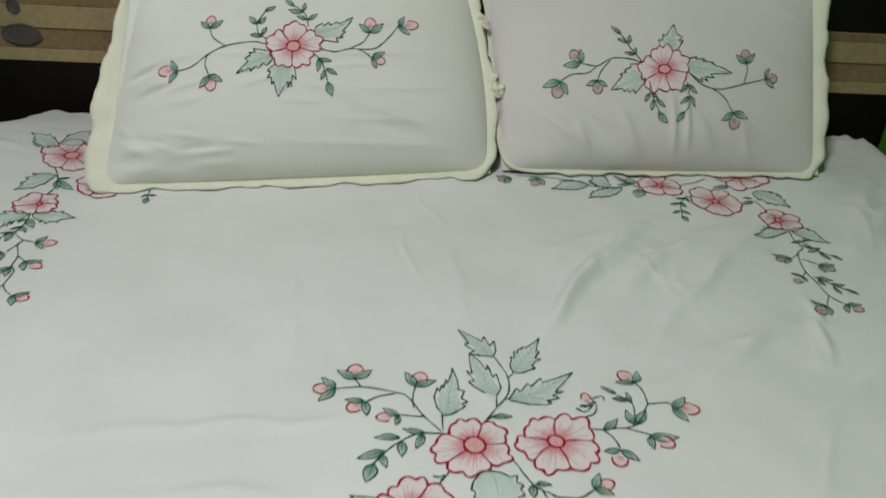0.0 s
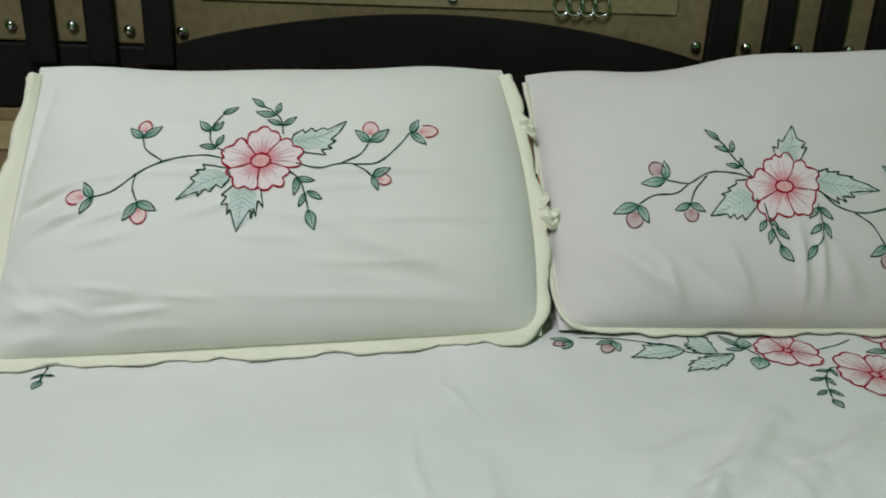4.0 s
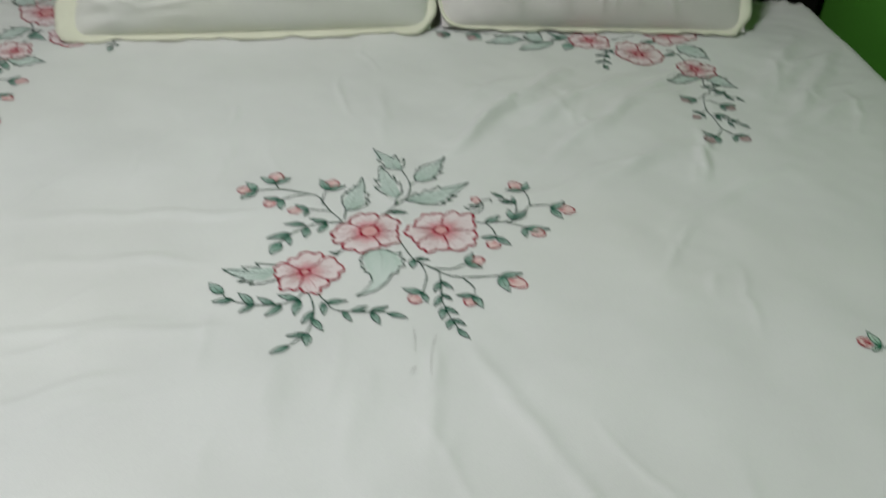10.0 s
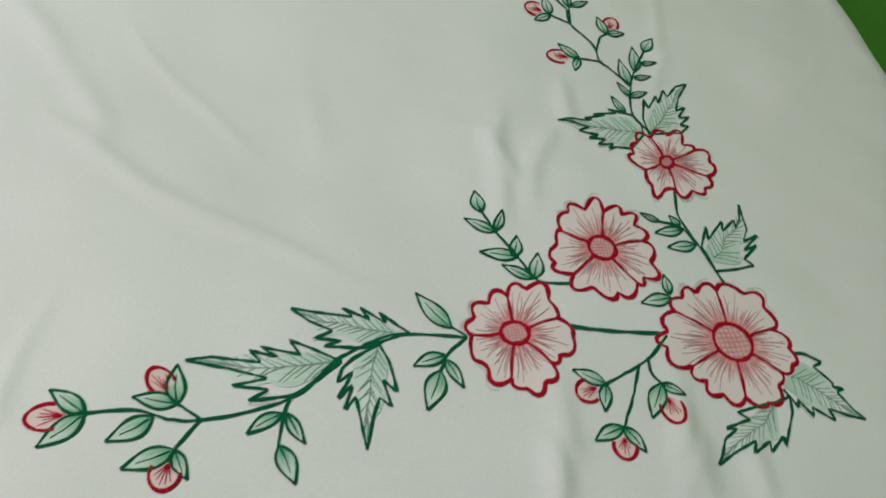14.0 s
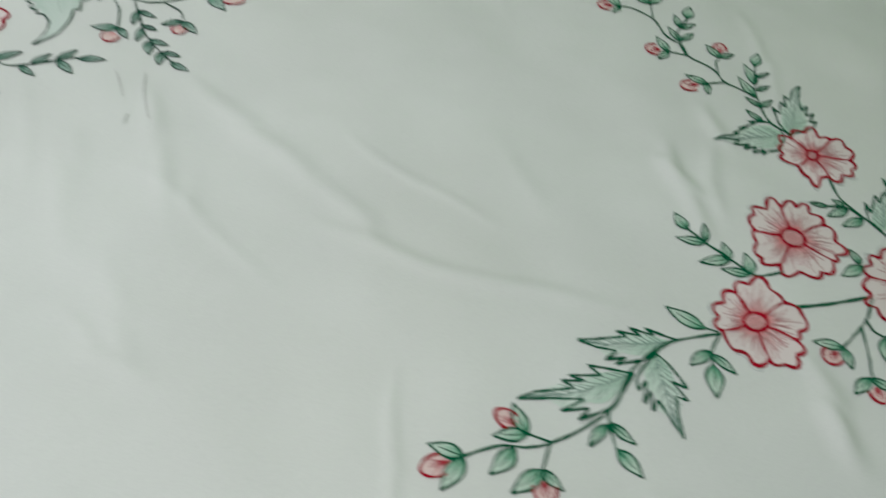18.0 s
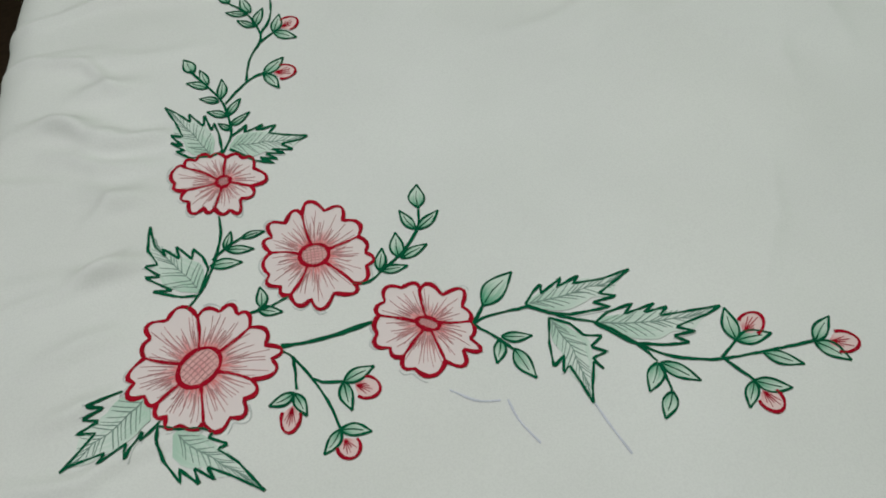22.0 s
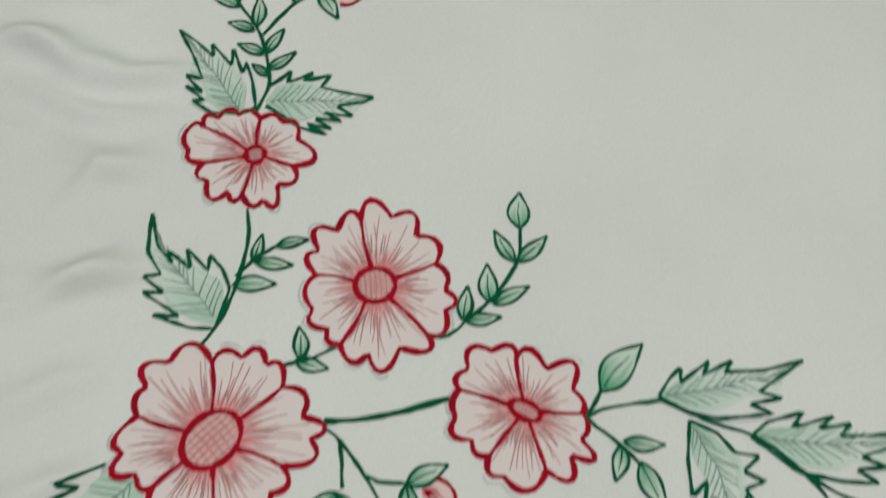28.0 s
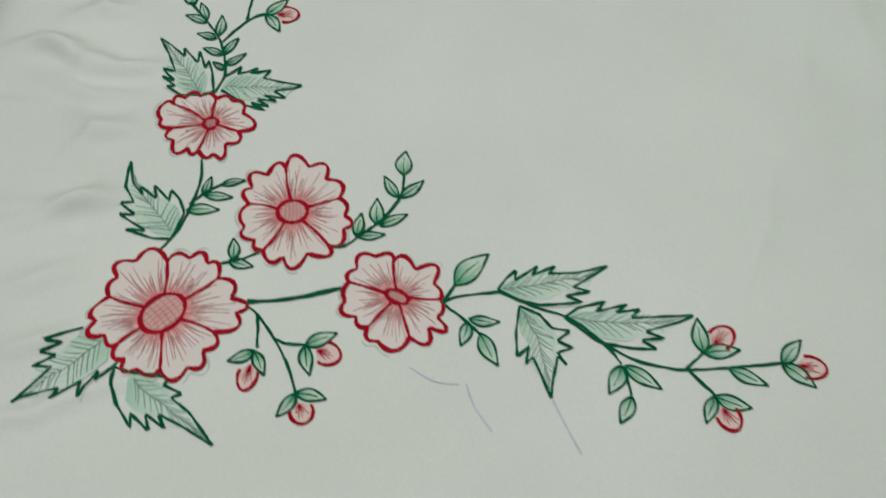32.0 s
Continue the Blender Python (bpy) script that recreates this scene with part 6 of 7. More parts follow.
bud(dull, (0.5196, 0.4466), (0.4906, 0.4584), (0.5029, 0.4306), (0.4909, 0.4400))
stem(top, ((0.5373, 0.4607), (0.5196, 0.4466)))
stem(top, ((0.5352, 0.4422), (0.5589, 0.4291)))
bud(dull, (0.5594, 0.4257), (0.5877, 0.4288), (0.5604, 0.4027), (0.5817, 0.4122))
stem(top, ((0.5247, 0.4028), (0.5148, 0.3889)))
bud(dull, (0.5138, 0.3889), (0.4987, 0.3982), (0.5167, 0.3739), (0.4942, 0.3683))
stem(top, ((0.5327, 0.3888), (0.5514, 0.3676), (0.5727, 0.3522)))
leaflet(top, (0.5359, 0.3854), (0.5618, 0.3790))
leaflet(top, (0.5369, 0.3810), (0.5416, 0.3620))
leaflet(top, (0.5514, 0.3676), (0.5750, 0.3667))
leaflet(top, (0.5525, 0.3598), (0.5582, 0.3399))
leaflet(top, (0.5714, 0.3553), (0.5859, 0.3394))
stem(top, ((0.5361, 0.3394), (0.5193, 0.3093)))
bud(dull, (0.5175, 0.3075), (0.4930, 0.3148), (0.5133, 0.2815), (0.4901, 0.2813))
bud(dull, (0.5519, 0.3125), (0.5750, 0.3104), (0.5446, 0.2904), (0.5702, 0.2937))

# bouquet in the middle of the sheet
large_flower(top, -0.0573, -0.0044, (-1, 12.6, 13.6), ((149, 33.4, 131, 40.8, 119, 41.2, 108, 46.7, 101, 39.6, 86, 45.9), (72, 36.5, 63, 46.7, 49, 44.6, 33, 48.3, 24, 40.2, 15, 39.6), (7, 36.1, -6, 40.2, -20, 38.7, -28, 47.6, -46, 40.9, -56, 41.4), (-63, 35.3, -73, 42.2, -87, 41.6, -101, 51.2, -112, 44.4, -129, 51.0), (-142, 41.0, -150, 53.7, -163, 47.1, -171, 52.4, 178, 45.7, 158, 41.5)))
large_flower(top, 0.0407, 0.0044, (-1, 9.9, 10.5), ((82, 37.6, 69, 52.8, 55, 46.0, 43, 60.5, 28, 50.1, 14, 49.5), (1, 44.1, -13, 50.9, -23, 47.4, -35, 55.3, -45, 48.6, -61, 53.5), (-78, 45.4, -89, 48.3, -98, 46.0, -108, 58.6, -116, 52.1, -125, 54.0), (-134, 43.4, -140, 48.2, -154, 43.9, -168, 51.3, -177, 46.8, 170, 44.4), (170, 36.5, 149, 40.6, 136, 39.5, 120, 45.7, 114, 39.6, 95, 43.3)))
large_flower(top, -0.1350, -0.0961, (6, 6.4, 6.0), ((150, 26.7, 131, 32.7, 116, 29.0, 97, 41.1, 78, 38.1, 69, 45.1), (56, 36.2, 46, 46.0, 30, 44.5, 11, 49.9, 2, 42.5, -15, 43.4), (-25, 33.3, -39, 40.2, -53, 37.7, -64, 47.9, -75, 40.7, -84, 41.8), (-97, 30.8, -102, 38.6, -113, 37.6, -125, 46.1, -132, 39.0, -141, 38.2), (-152, 32.6, -163, 38.3, -174, 35.3, 175, 39.3, 166, 36.2, 154, 34.6)))
stem(top, ((-0.0954, 0.0182), (-0.1162, 0.0460), (-0.1333, 0.0796), (-0.1497, 0.0886), (-0.1900, 0.0959), (-0.2249, 0.0930)))
bud(top, (-0.2249, 0.0930), (-0.2429, 0.1162), (-0.2443, 0.0704), (-0.2520, 0.0939))
stem(top, ((-0.1924, 0.0959), (-0.2012, 0.1131)))
bud(top, (-0.2010, 0.1103), (-0.2240, 0.1295), (-0.1791, 0.1296), (-0.2004, 0.1395))
stem(top, ((-0.1495, 0.0858), (-0.1689, 0.0801), (-0.1875, 0.0672)))
bud(top, (-0.1878, 0.0698), (-0.2116, 0.0724), (-0.1839, 0.0435), (-0.2072, 0.0530))
stem(top, ((-0.1161, 0.0433), (-0.1455, 0.0458)))
bud(top, (-0.1454, 0.0428), (-0.1649, 0.0574), (-0.1496, 0.0257), (-0.1728, 0.0393))
stem(top, ((-0.1269, 0.0595), (-0.1278, 0.0797), (-0.1239, 0.1014)))
bud(top, (-0.1239, 0.1014), (-0.1366, 0.1291), (-0.0968, 0.1114), (-0.1136, 0.1274))
stem(top, ((-0.0923, 0.0147), (-0.1224, 0.0124), (-0.1513, -0.0072), (-0.1749, -0.0356)))
leaflet(top, (-0.1150, 0.0143), (-0.1417, 0.0195))
leaflet(top, (-0.1163, 0.0106), (-0.1266, -0.0111), 0.45)
leaflet(top, (-0.1446, 0.0050), (-0.1745, 0.0047))
leaflet(top, (-0.1428, -0.0008), (-0.1428, -0.0250), 0.5)
leaflet(top, (-0.1617, -0.0170), (-0.1938, -0.0277))
leaflet(top, (-0.1665, -0.0216), (-0.1599, -0.0421), 0.45)
leaflet(top, (-0.1749, -0.0356), (-0.1831, -0.0640), 0.6)
toothed_leaf(top, (-0.0911, 0.0457), (-0.0746, 0.1364), ((0.16, 10.5), (0.36, 16.0), (0.55, 14.4), (0.47, 10.6), (0.62, 9.7), (0.55, 6.8), (0.74, 5.1), (0.65, 2.3), (0.84, 0.1)), ((0.06, -10.6), (0.26, -25.3), (0.28, -19.0), (0.35, -26.6), (0.40, -17.8), (0.57, -20.6), (0.56, -12.7), (0.76, -9.3)))
stem(top, ((-0.0930, 0.0466), (-0.0932, 0.0207)))
toothed_leaf(top, (-0.0175, 0.1640), (-0.0614, 0.2221), ((0.18, 13.5), (0.32, 22.7), (0.33, 12.1), (0.59, 14.6), (0.56, 7.3)), ((0.10, -11.8), (0.36, -26.6), (0.28, -12.9), (0.56, -20.0), (0.46, -10.2), (0.76, -4.5)))
toothed_leaf(top, (-0.0206, 0.0863), (-0.0495, 0.1704), ((0.09, 13.5), (0.22, 20.5), (0.38, 25.5), (0.38, 16.3), (0.63, 19.2), (0.53, 13.9), (0.77, 8.0)), ((0.13, -10.7), (0.43, -16.6), (0.37, -9.1), (0.66, -13.1), (0.55, -7.0), (0.76, -6.4)))
leaf(top, (0.0066, 0.1318), (0.0519, 0.2078), 0.0176, 0.41, 0.0191, 0.34)
toothed_leaf(top, (-0.0068, 0.0777), (0.0855, 0.1352), ((0.21, 12.9), (0.21, 5.0), (0.38, 12.5), (0.38, 5.6), (0.59, 13.2), (0.56, 4.7)), ((0.15, -19.0), (0.34, -30.4), (0.42, -31.4), (0.38, -24.4), (0.55, -30.1), (0.50, -20.8), (0.67, -22.5), (0.57, -17.8)))
stem(top, ((-0.0388, 0.0404), (-0.0242, 0.0622), (-0.0057, 0.0914), (-0.0036, 0.1252), (-0.0156, 0.1626)))
stem(top, ((-0.0242, 0.0622), (-0.0211, 0.0885)))
stem(top, ((-0.0039, 0.1181), (0.0066, 0.1318)))
stem(top, ((-0.0142, 0.0776), (-0.0020, 0.0834)))
leaflet(top, (-0.0309, 0.0462), (-0.0059, 0.0474))
stem(top, ((-0.0427, 0.0361), (-0.0309, 0.0462)))
bud(top, (0.0921, 0.0664), (0.0811, 0.0668), (0.1017, 0.0735), (0.0927, 0.0925))
stem(top, ((0.0844, 0.0458), (0.0986, 0.0543), (0.1031, 0.0721), (0.0979, 0.0822)))
stem(top, ((0.0760, 0.0631), (0.0870, 0.0558), (0.0978, 0.0678)))
stem(top, ((0.1003, 0.0822), (0.1145, 0.0865), (0.1148, 0.0766)))
stem(top, ((0.0879, 0.0272), (0.1030, 0.0247), (0.1306, 0.0287), (0.1597, 0.0171)))
leaflet(top, (0.1030, 0.0247), (0.1249, 0.0443))
leaflet(top, (0.1432, 0.0354), (0.1391, 0.0610), 0.45)
leaflet(top, (0.1471, 0.0355), (0.1657, 0.0631))
leaflet(top, (0.1492, 0.0752), (0.1479, 0.0945))
leaflet(top, (0.1456, 0.0786), (0.1259, 0.0819))
leaflet(top, (0.1336, 0.0911), (0.1170, 0.1063))
stem(top, ((0.1322, 0.0288), (0.1516, 0.0394), (0.1684, 0.0698), (0.1714, 0.0738)))
stem(top, ((0.1461, 0.0392), (0.1508, 0.0754), (0.1332, 0.0880)))
stem(top, ((0.1714, 0.0738), (0.1977, 0.0771), (0.2021, 0.0706)))
bud(top, (0.2016, 0.0679), (0.2243, 0.0888), (0.2147, 0.0415), (0.2366, 0.0664))
stem(top, ((0.1714, 0.0738), (0.1708, 0.0954), (0.1643, 0.1200)))
bud(top, (0.1654, 0.1165), (0.1745, 0.1417), (0.1393, 0.1181), (0.1499, 0.1405))
bud(top, (0.1578, 0.0146), (0.1936, 0.0134), (0.1572, -0.0076), (0.1840, -0.0013))
stem(top, ((0.1030, 0.0247), (0.1125, 0.0087), (0.1158, -0.0067)))
bud(top, (0.1155, -0.0090), (0.0950, -0.0113), (0.1348, -0.0267), (0.1085, -0.0347))
curled_leaf(top, ((-0.0469, -0.0456), (-0.0563, -0.0504), (-0.0637, -0.0605), (-0.0673, -0.0726), (-0.0622, -0.0765), (-0.0654, -0.0841), (-0.0586, -0.0873), (-0.0607, -0.0933), (-0.0535, -0.0953), (-0.0490, -0.1082), (-0.0530, -0.1227), (-0.0608, -0.1341), (-0.0681, -0.1418)), ((-0.0469, -0.0456), (-0.0320, -0.0478), (-0.0221, -0.0545), (-0.0131, -0.0519), (-0.0157, -0.0617), (-0.0076, -0.0656), (-0.0123, -0.0710), (-0.0079, -0.0799), (-0.0156, -0.0819), (-0.0175, -0.0954), (-0.0240, -0.0946), (-0.0295, -0.1105), (-0.0426, -0.1288), (-0.0567, -0.1370), (-0.0681, -0.1418)))
toothed_leaf(top, (-0.1700, -0.1003), (-0.2386, -0.0969), ((-0.07, 12.8), (0.19, 23.8), (0.44, 28.9), (0.36, 20.4), (0.65, 24.0), (0.52, 16.7), (0.78, 10.5)), ((0.03, -14.7), (0.44, -15.8), (0.31, -6.7), (0.67, -6.3), (0.50, 1.9)))
stem(top, ((-0.1327, -0.1378), (-0.1418, -0.1528), (-0.1674, -0.1632), (-0.1934, -0.1647), (-0.2210, -0.1540), (-0.2290, -0.1440)))
leaflet(top, (-0.1352, -0.1528), (-0.1386, -0.1826))
leaflet(top, (-0.1365, -0.1528), (-0.1638, -0.1436))
leaflet(top, (-0.1641, -0.1630), (-0.1871, -0.1497))
leaflet(top, (-0.1563, -0.1626), (-0.1731, -0.1852))
leaflet(top, (-0.1901, -0.1647), (-0.2112, -0.1422))
leaflet(top, (-0.1881, -0.1646), (-0.2046, -0.1801))
leaflet(top, (-0.2157, -0.1544), (-0.2404, -0.1575), 0.45)
leaflet(top, (-0.2293, -0.1421), (-0.2503, -0.1221), 0.5)
stem(top, ((-0.1274, -0.1377), (-0.1206, -0.1526), (-0.1162, -0.1763), (-0.1203, -0.2110), (-0.1365, -0.2331)))
leaflet(top, (-0.1163, -0.1736), (-0.1294, -0.1956))
leaflet(top, (-0.1170, -0.1868), (-0.1021, -0.2078))
leaflet(top, (-0.1221, -0.2128), (-0.1437, -0.2188))
leaflet(top, (-0.1203, -0.2127), (-0.1191, -0.2349), 0.5)
leaflet(top, (-0.1377, -0.2348), (-0.1584, -0.2513))
stem(top, ((-0.1138, -0.1403), (-0.1019, -0.1567), (-0.0884, -0.1701), (-0.0358, -0.1699), (-0.0280, -0.1728)))
leaflet(top, (-0.1039, -0.1569), (-0.0774, -0.1505))
leaflet(top, (-0.1072, -0.1570), (-0.1044, -0.1802))
leaflet(top, (-0.0818, -0.1714), (-0.0705, -0.1888))
leaflet(top, (-0.0719, -0.1708), (-0.0521, -0.1588))
leaflet(top, (-0.0477, -0.1709), (-0.0364, -0.1946))
leaflet(top, (-0.0489, -0.1681), (-0.0276, -0.1588))
leaflet(top, (-0.0280, -0.1728), (-0.0035, -0.1811))
stem(top, ((-0.0163, -0.0250), (0.0024, -0.0636), (0.0230, -0.0785), (0.0568, -0.0978), (0.1134, -0.0943)))
leaflet(top, (0.0060, -0.0635), (0.0239, -0.0653))
leaflet(top, (0.0023, -0.0657), (0.0015, -0.0832), 0.6)
stem(top, ((0.0126, -0.0736), (0.0196, -0.0990), (0.0150, -0.1285)))
bud(top, (0.0148, -0.1314), (-0.0108, -0.1245), (0.0203, -0.1499), (-0.0006, -0.1506))
stem(top, ((0.0229, -0.0806), (0.0511, -0.0829), (0.0702, -0.0708)))
bud(top, (0.0711, -0.0685), (0.0822, -0.0458), (0.0933, -0.0759), (0.0961, -0.0580))
stem(top, ((0.0365, -0.0883), (0.0377, -0.1182), (0.0388, -0.1467), (0.0491, -0.1794), (0.0568, -0.1989)))
leaflet(top, (0.0384, -0.1082), (0.0286, -0.1291))
leaflet(top, (0.0398, -0.1082), (0.0532, -0.1224))
leaflet(top, (0.0376, -0.1356), (0.0280, -0.1561))
leaflet(top, (0.0385, -0.1327), (0.0512, -0.1438))
leaflet(top, (0.0391, -0.1585), (0.0372, -0.1806), 0.45)
leaflet(top, (0.0414, -0.1558), (0.0580, -0.1699))
leaflet(top, (0.0491, -0.1794), (0.0438, -0.1998), 0.5)
leaflet(top, (0.0504, -0.1795), (0.0659, -0.1924))
leaflet(top, (0.0555, -0.1989), (0.0694, -0.2177))
stem(top, ((0.0657, -0.0996), (0.0792, -0.1173), (0.0796, -0.1319)))
bud(top, (0.0786, -0.1348), (0.0567, -0.1351), (0.0885, -0.1582), (0.0696, -0.1542))
bud(top, (0.1147, -0.0954), (0.1444, -0.0895), (0.1245, -0.1279), (0.1467, -0.1176))
stem(top, ((-0.0896, -0.0460), (-0.1014, -0.0613)))
stem(top, ((-0.1082, -0.0516), (-0.1016, -0.0537), (-0.0945, -0.0504)))

# left pillow
large_flower(left_pen, 0.3065, 0.2425, (3, 11.6, 9.5), ((128, 28.4, 113, 40.4, 102, 40.1, 87, 47.1, 76, 41.1, 62, 42.1), (50, 34.3, 41, 44.1, 26, 42.5, 14, 52.7, 2, 43.9, -9, 48.8), (-18, 34.2, -27, 39.0, -40, 35.3, -51, 44.8, -64, 36.1, -78, 40.7), (-92, 34.6, -101, 39.5, -117, 37.1, -128, 44.4, -146, 37.9, -159, 42.3), (-165, 36.1, -179, 46.1, 173, 43.5, 163, 49.3, 148, 40.0, 130, 40.5)))
stem(left_pen, ((0.2637, 0.2458), (0.2361, 0.2512), (0.1923, 0.2449), (0.1627, 0.2294), (0.1397, 0.2098), (0.1192, 0.2038)))
bud(left_pen, (0.1180, 0.2032), (0.1058, 0.2228), (0.1078, 0.1833), (0.0882, 0.2062))
stem(left_pen, ((0.1904, 0.2449), (0.1690, 0.2617), (0.1625, 0.2786)))
bud(left_pen, (0.1625, 0.2786), (0.1452, 0.2916), (0.1831, 0.2928), (0.1627, 0.3008))
stem(left_pen, ((0.1627, 0.2294), (0.1614, 0.2125), (0.1689, 0.1949)))
bud(left_pen, (0.1696, 0.1935), (0.1570, 0.1711), (0.1929, 0.1817), (0.1767, 0.1663))
toothed_leaf(left_pen, (0.2714, 0.2251), (0.2127, 0.1942), ((0.05, 6.3), (0.23, 11.6), (0.29, 4.3), (0.44, 9.8), (0.49, 3.3), (0.67, 8.4), (0.61, 2.5)), ((-0.01, -8.2), (0.20, -20.9), (0.35, -27.5), (0.33, -19.5), (0.50, -24.0), (0.45, -18.8), (0.64, -18.3), (0.58, -11.3)))
toothed_leaf(left_pen, (0.2928, 0.2088), (0.2850, 0.1514), ((0.05, 17.2), (0.43, 24.3), (0.28, 16.2), (0.66, 18.4), (0.46, 13.9), (0.71, 13.2), (0.49, 10.3), (0.67, 6.1)), ((0.02, -17.0), (0.25, -27.2), (0.26, -19.9), (0.48, -24.8), (0.42, -17.8), (0.66, -14.8), (0.53, -13.0)))
stem(left_pen, ((0.2627, 0.2553), (0.2458, 0.2678), (0.2422, 0.2826), (0.2455, 0.2938), (0.2558, 0.3091)))
leaflet(left_pen, (0.2512, 0.2605), (0.2313, 0.2643))
leaflet(left_pen, (0.2508, 0.2641), (0.2591, 0.2788), 0.45)
leaflet(left_pen, (0.2419, 0.2848), (0.2271, 0.2988), 0.5)
leaflet(left_pen, (0.2452, 0.2848), (0.2570, 0.2975), 0.5)
leaflet(left_pen, (0.2545, 0.3091), (0.2737, 0.3185))
stem(left_pen, ((0.3322, 0.2786), (0.3291, 0.2976), (0.3174, 0.3131), (0.3062, 0.3194)))
leaflet(left_pen, (0.3294, 0.2914), (0.3113, 0.2991))
leaflet(left_pen, (0.3315, 0.2914), (0.3486, 0.3030))
leaflet(left_pen, (0.3221, 0.3069), (0.2962, 0.3115))
leaflet(left_pen, (0.3234, 0.3092), (0.3274, 0.3252), 0.5)
leaflet(left_pen, (0.3063, 0.3187), (0.2894, 0.3331))
toothed_leaf(left_pen, (0.3427, 0.2681), (0.4130, 0.2958), ((0.07, 7.8), (0.26, 10.1), (0.25, 3.8), (0.41, 8.1), (0.42, 1.4), (0.58, 2.5), (0.63, -2.2)), ((0.10, -19.5), (0.44, -34.9), (0.39, -25.7), (0.59, -28.7), (0.51, -24.0), (0.70, -20.4), (0.60, -17.1), (0.80, -11.1)))
stem(left_pen, ((0.3495, 0.2380), (0.3770, 0.2303), (0.4042, 0.2361), (0.4457, 0.2351), (0.4743, 0.2559), (0.4933, 0.2770)))
bud(left_pen, (0.4948, 0.2777), (0.5084, 0.2971), (0.5140, 0.2608), (0.5320, 0.2812))
stem(left_pen, ((0.4042, 0.2361), (0.4284, 0.2484), (0.4406, 0.2648)))
bud(left_pen, (0.4420, 0.2655), (0.4231, 0.2822), (0.4667, 0.2820), (0.4443, 0.2939))
stem(left_pen, ((0.4180, 0.2352), (0.4350, 0.2241), (0.4406, 0.2187)))
bud(left_pen, (0.4420, 0.2174), (0.4647, 0.2272), (0.4489, 0.1986), (0.4646, 0.2100))
stem(left_pen, ((0.3419, 0.2270), (0.3539, 0.2163), (0.3616, 0.1948), (0.3657, 0.1770)))
leaflet(left_pen, (0.3504, 0.2185), (0.3482, 0.1950))
leaflet(left_pen, (0.3517, 0.2184), (0.3728, 0.2140))
leaflet(left_pen, (0.3614, 0.1982), (0.3543, 0.1800))
leaflet(left_pen, (0.3634, 0.1995), (0.3818, 0.1888))
leaflet(left_pen, (0.3658, 0.1756), (0.3736, 0.1500), 0.5)

# right pillow
large_flower(right_flower_pen, 0.3251, 0.1943, (1, 12.2, 8.5), ((137, 32.7, 120, 42.4, 106, 40.5, 96, 45.6, 88, 40.2, 76, 49.9), (60, 39.2, 49, 48.7, 37, 44.4, 22, 55.5, 11, 46.4, -1, 49.1), (-8, 43.4, -24, 44.6, -37, 43.2, -52, 49.8, -63, 42.8, -73, 41.8), (-78, 36.5, -89, 43.1, -112, 40.0, -120, 55.9, -131, 49.9, -143, 52.3), (-153, 41.6, -158, 50.1, -168, 45.3, 173, 52.3, 161, 42.5, 141, 40.9)))
stem(right_pen, ((0.2839, 0.2073), (0.2604, 0.2150), (0.2267, 0.2174), (0.1994, 0.2038), (0.1881, 0.2023), (0.1661, 0.2080)))
bud(right_pen, (0.1647, 0.2088), (0.1671, 0.2369), (0.1310, 0.2048), (0.1497, 0.2342))
stem(right_pen, ((0.1955, 0.2023), (0.1758, 0.1885), (0.1459, 0.1865), (0.1243, 0.1752)))
bud(right_pen, (0.1227, 0.1737), (0.0888, 0.1627), (0.1339, 0.1468), (0.1118, 0.1414))
stem(right_pen, ((0.2211, 0.2128), (0.2022, 0.1922), (0.1934, 0.1746)))
bud(right_pen, (0.1918, 0.1731), (0.1703, 0.1639), (0.2113, 0.1609), (0.1916, 0.1471))
toothed_leaf(right_pen, (0.2848, 0.1781), (0.2171, 0.1544), ((0.09, 10.0), (0.42, 21.9), (0.42, 14.1), (0.57, 16.4), (0.55, 8.6), (0.68, 11.8), (0.68, 4.9)), ((-0.01, -28.4), (0.22, -33.6), (0.23, -28.2), (0.44, -27.0), (0.39, -22.4), (0.61, -22.5), (0.53, -18.2), (0.73, -11.1)))
toothed_leaf(right_pen, (0.3369, 0.2360), (0.3538, 0.2822), ((-0.05, 15.8), (0.19, 21.5), (0.19, 14.2), (0.47, 15.7), (0.41, 9.7), (0.64, 6.5)), ((0.00, -17.5), (0.49, -24.6), (0.41, -16.4), (0.62, -21.8), (0.64, -9.9)))
toothed_leaf(right_pen, (0.3711, 0.2025), (0.4639, 0.1887), ((0.03, 13.0), (0.20, 20.2), (0.17, 14.4), (0.38, 18.3), (0.32, 13.3), (0.59, 14.0), (0.53, 10.6), (0.80, 6.4)), ((0.03, -13.8), (0.37, -28.7), (0.31, -19.6), (0.48, -24.3), (0.40, -16.8), (0.61, -15.4), (0.52, -9.5)))
stem(right_pen, ((0.2826, 0.2096), (0.2624, 0.2379), (0.2529, 0.2572), (0.2396, 0.2730)))
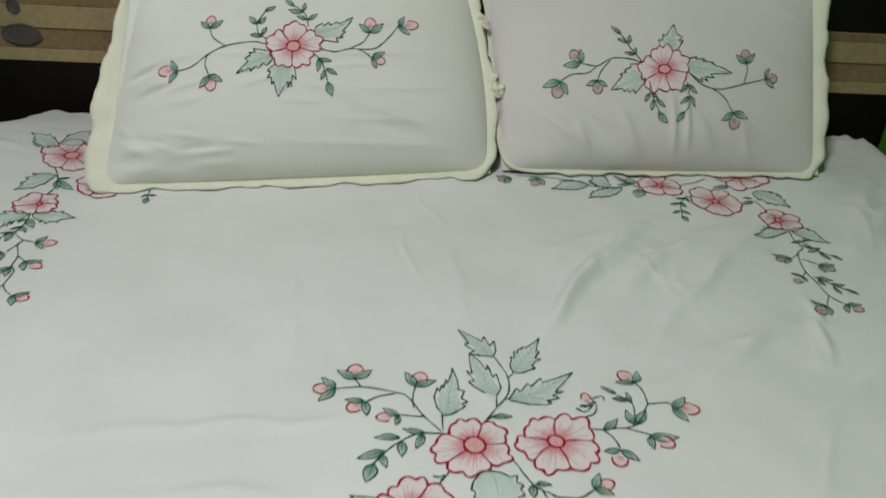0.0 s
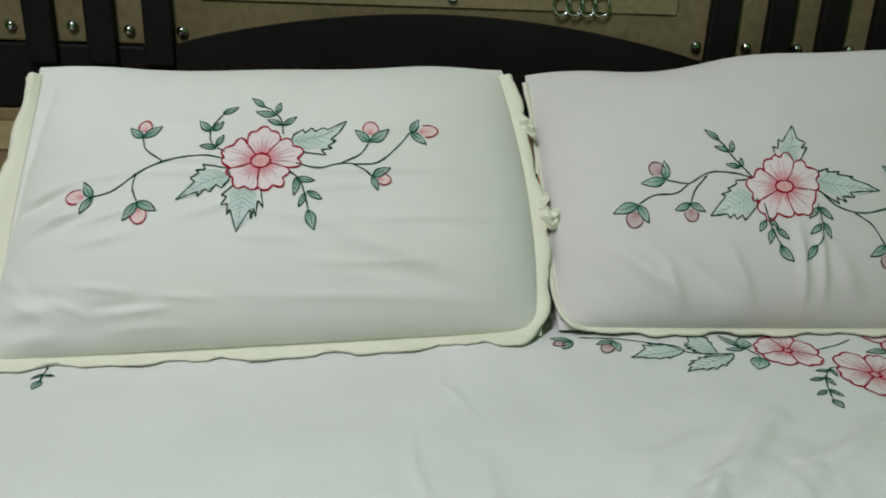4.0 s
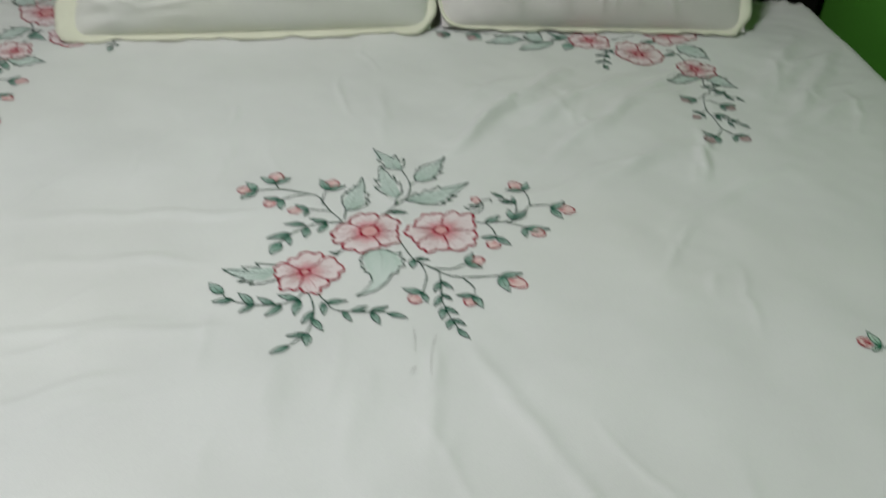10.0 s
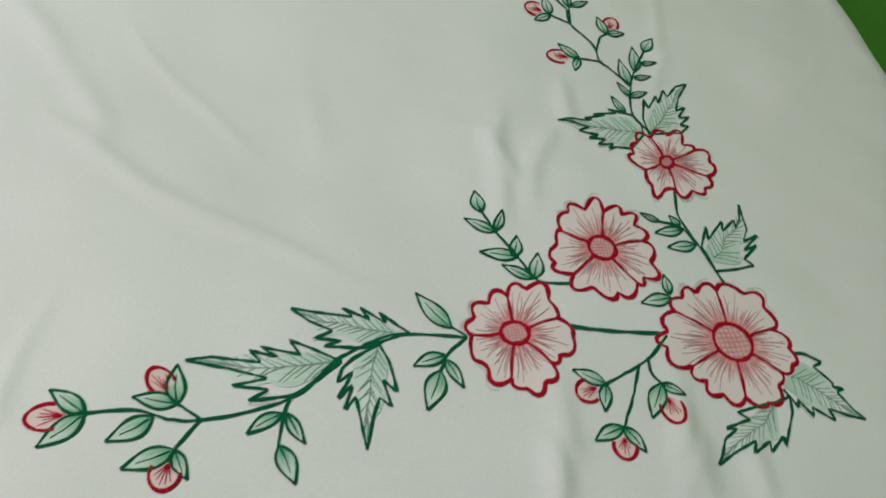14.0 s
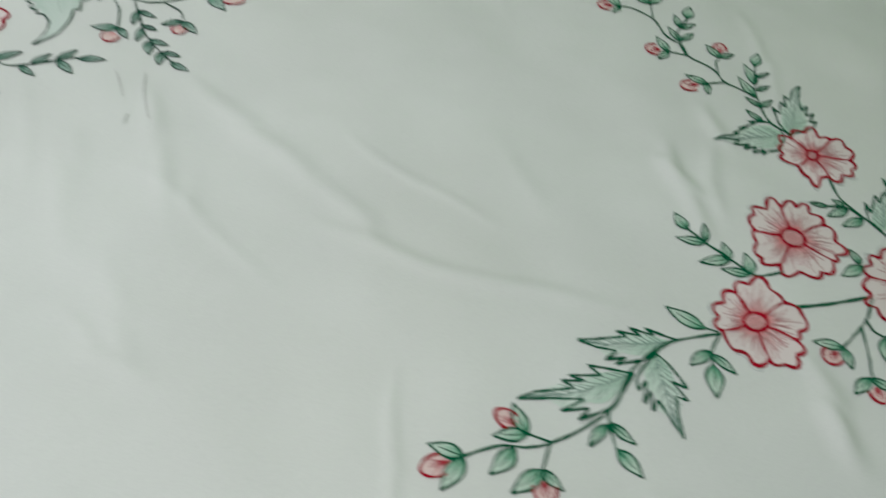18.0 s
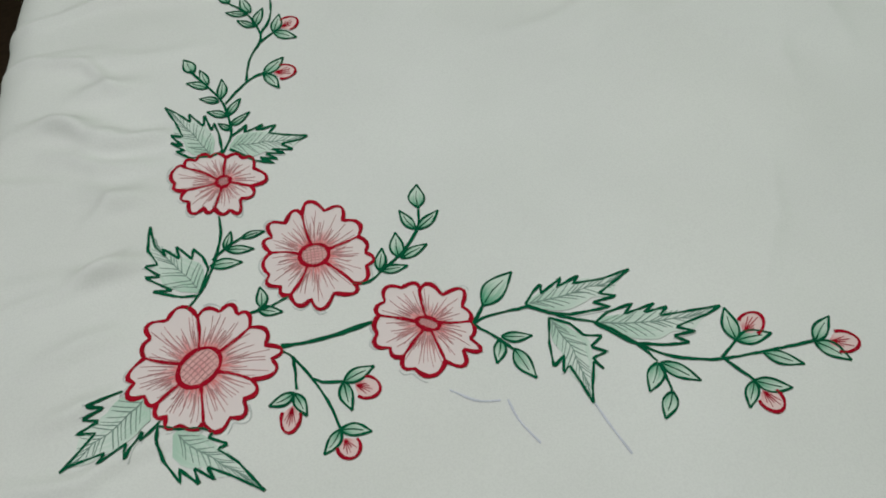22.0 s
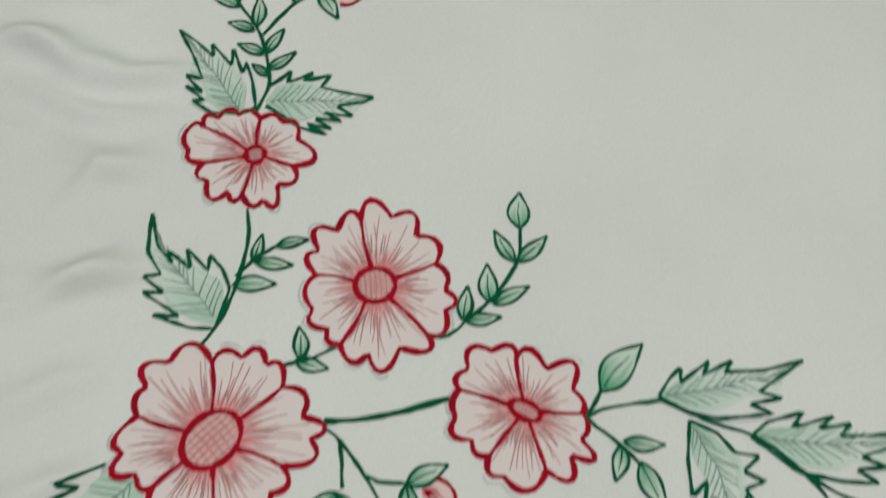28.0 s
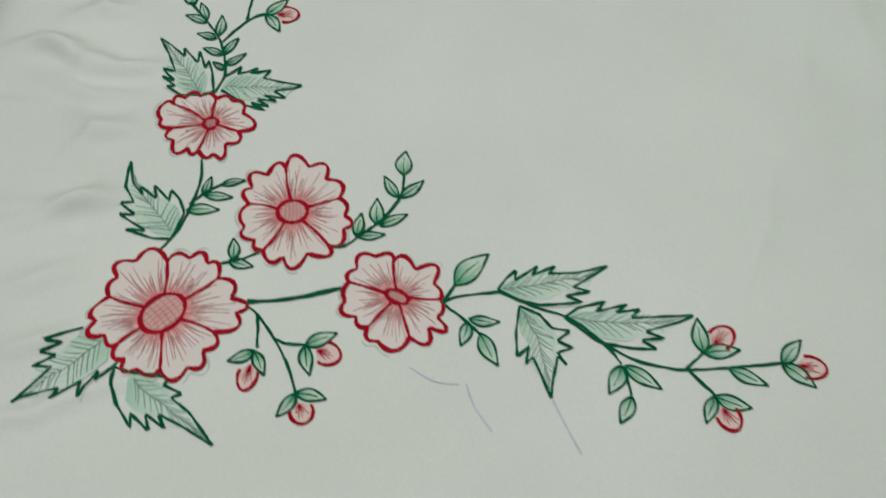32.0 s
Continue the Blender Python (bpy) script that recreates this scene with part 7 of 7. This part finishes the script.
leaflet(right_pen, (0.2686, 0.2233), (0.2502, 0.2280))
leaflet(right_pen, (0.2709, 0.2233), (0.2728, 0.2370), 0.5)
leaflet(right_pen, (0.2587, 0.2471), (0.2399, 0.2551))
leaflet(right_pen, (0.2616, 0.2455), (0.2648, 0.2632), 0.45)
leaflet(right_pen, (0.2485, 0.2650), (0.2314, 0.2810))
stem(right_pen, ((0.2935, 0.1718), (0.2973, 0.1434), (0.3042, 0.1248), (0.3115, 0.1101)))
leaflet(right_pen, (0.2922, 0.1471), (0.2816, 0.1320), 0.5)
leaflet(right_pen, (0.2962, 0.1509), (0.3085, 0.1375))
leaflet(right_pen, (0.3008, 0.1360), (0.2941, 0.1151), 0.45)
leaflet(right_pen, (0.3046, 0.1360), (0.3217, 0.1213))
leaflet(right_pen, (0.3077, 0.1123), (0.3266, 0.0918), 0.5)
stem(right_pen, ((0.3686, 0.1700), (0.3705, 0.1438), (0.3667, 0.1211), (0.3602, 0.1126)))
leaflet(right_pen, (0.3681, 0.1647), (0.3530, 0.1491))
leaflet(right_pen, (0.3705, 0.1648), (0.3876, 0.1480))
leaflet(right_pen, (0.3684, 0.1414), (0.3516, 0.1276))
leaflet(right_pen, (0.3715, 0.1439), (0.3820, 0.1220))
leaflet(right_pen, (0.3590, 0.1127), (0.3422, 0.0930), 0.45)
stem(right_pen, ((0.3747, 0.1877), (0.3974, 0.1662), (0.4305, 0.1576), (0.4594, 0.1616), (0.4888, 0.1692), (0.5339, 0.1792)))
stem(right_pen, ((0.4858, 0.1674), (0.4962, 0.1917), (0.4967, 0.2096)))
bud(right_pen, (0.4967, 0.2087), (0.4748, 0.2244), (0.5147, 0.2273), (0.4941, 0.2343))
bud(right_pen, (0.5350, 0.1819), (0.5465, 0.2010), (0.5543, 0.1637), (0.5628, 0.1819))
stem(right_pen, ((0.4209, 0.1575), (0.4448, 0.1417), (0.4610, 0.1151)))
bud(right_pen, (0.4619, 0.1133), (0.4374, 0.0988), (0.4952, 0.1034), (0.4653, 0.0832))
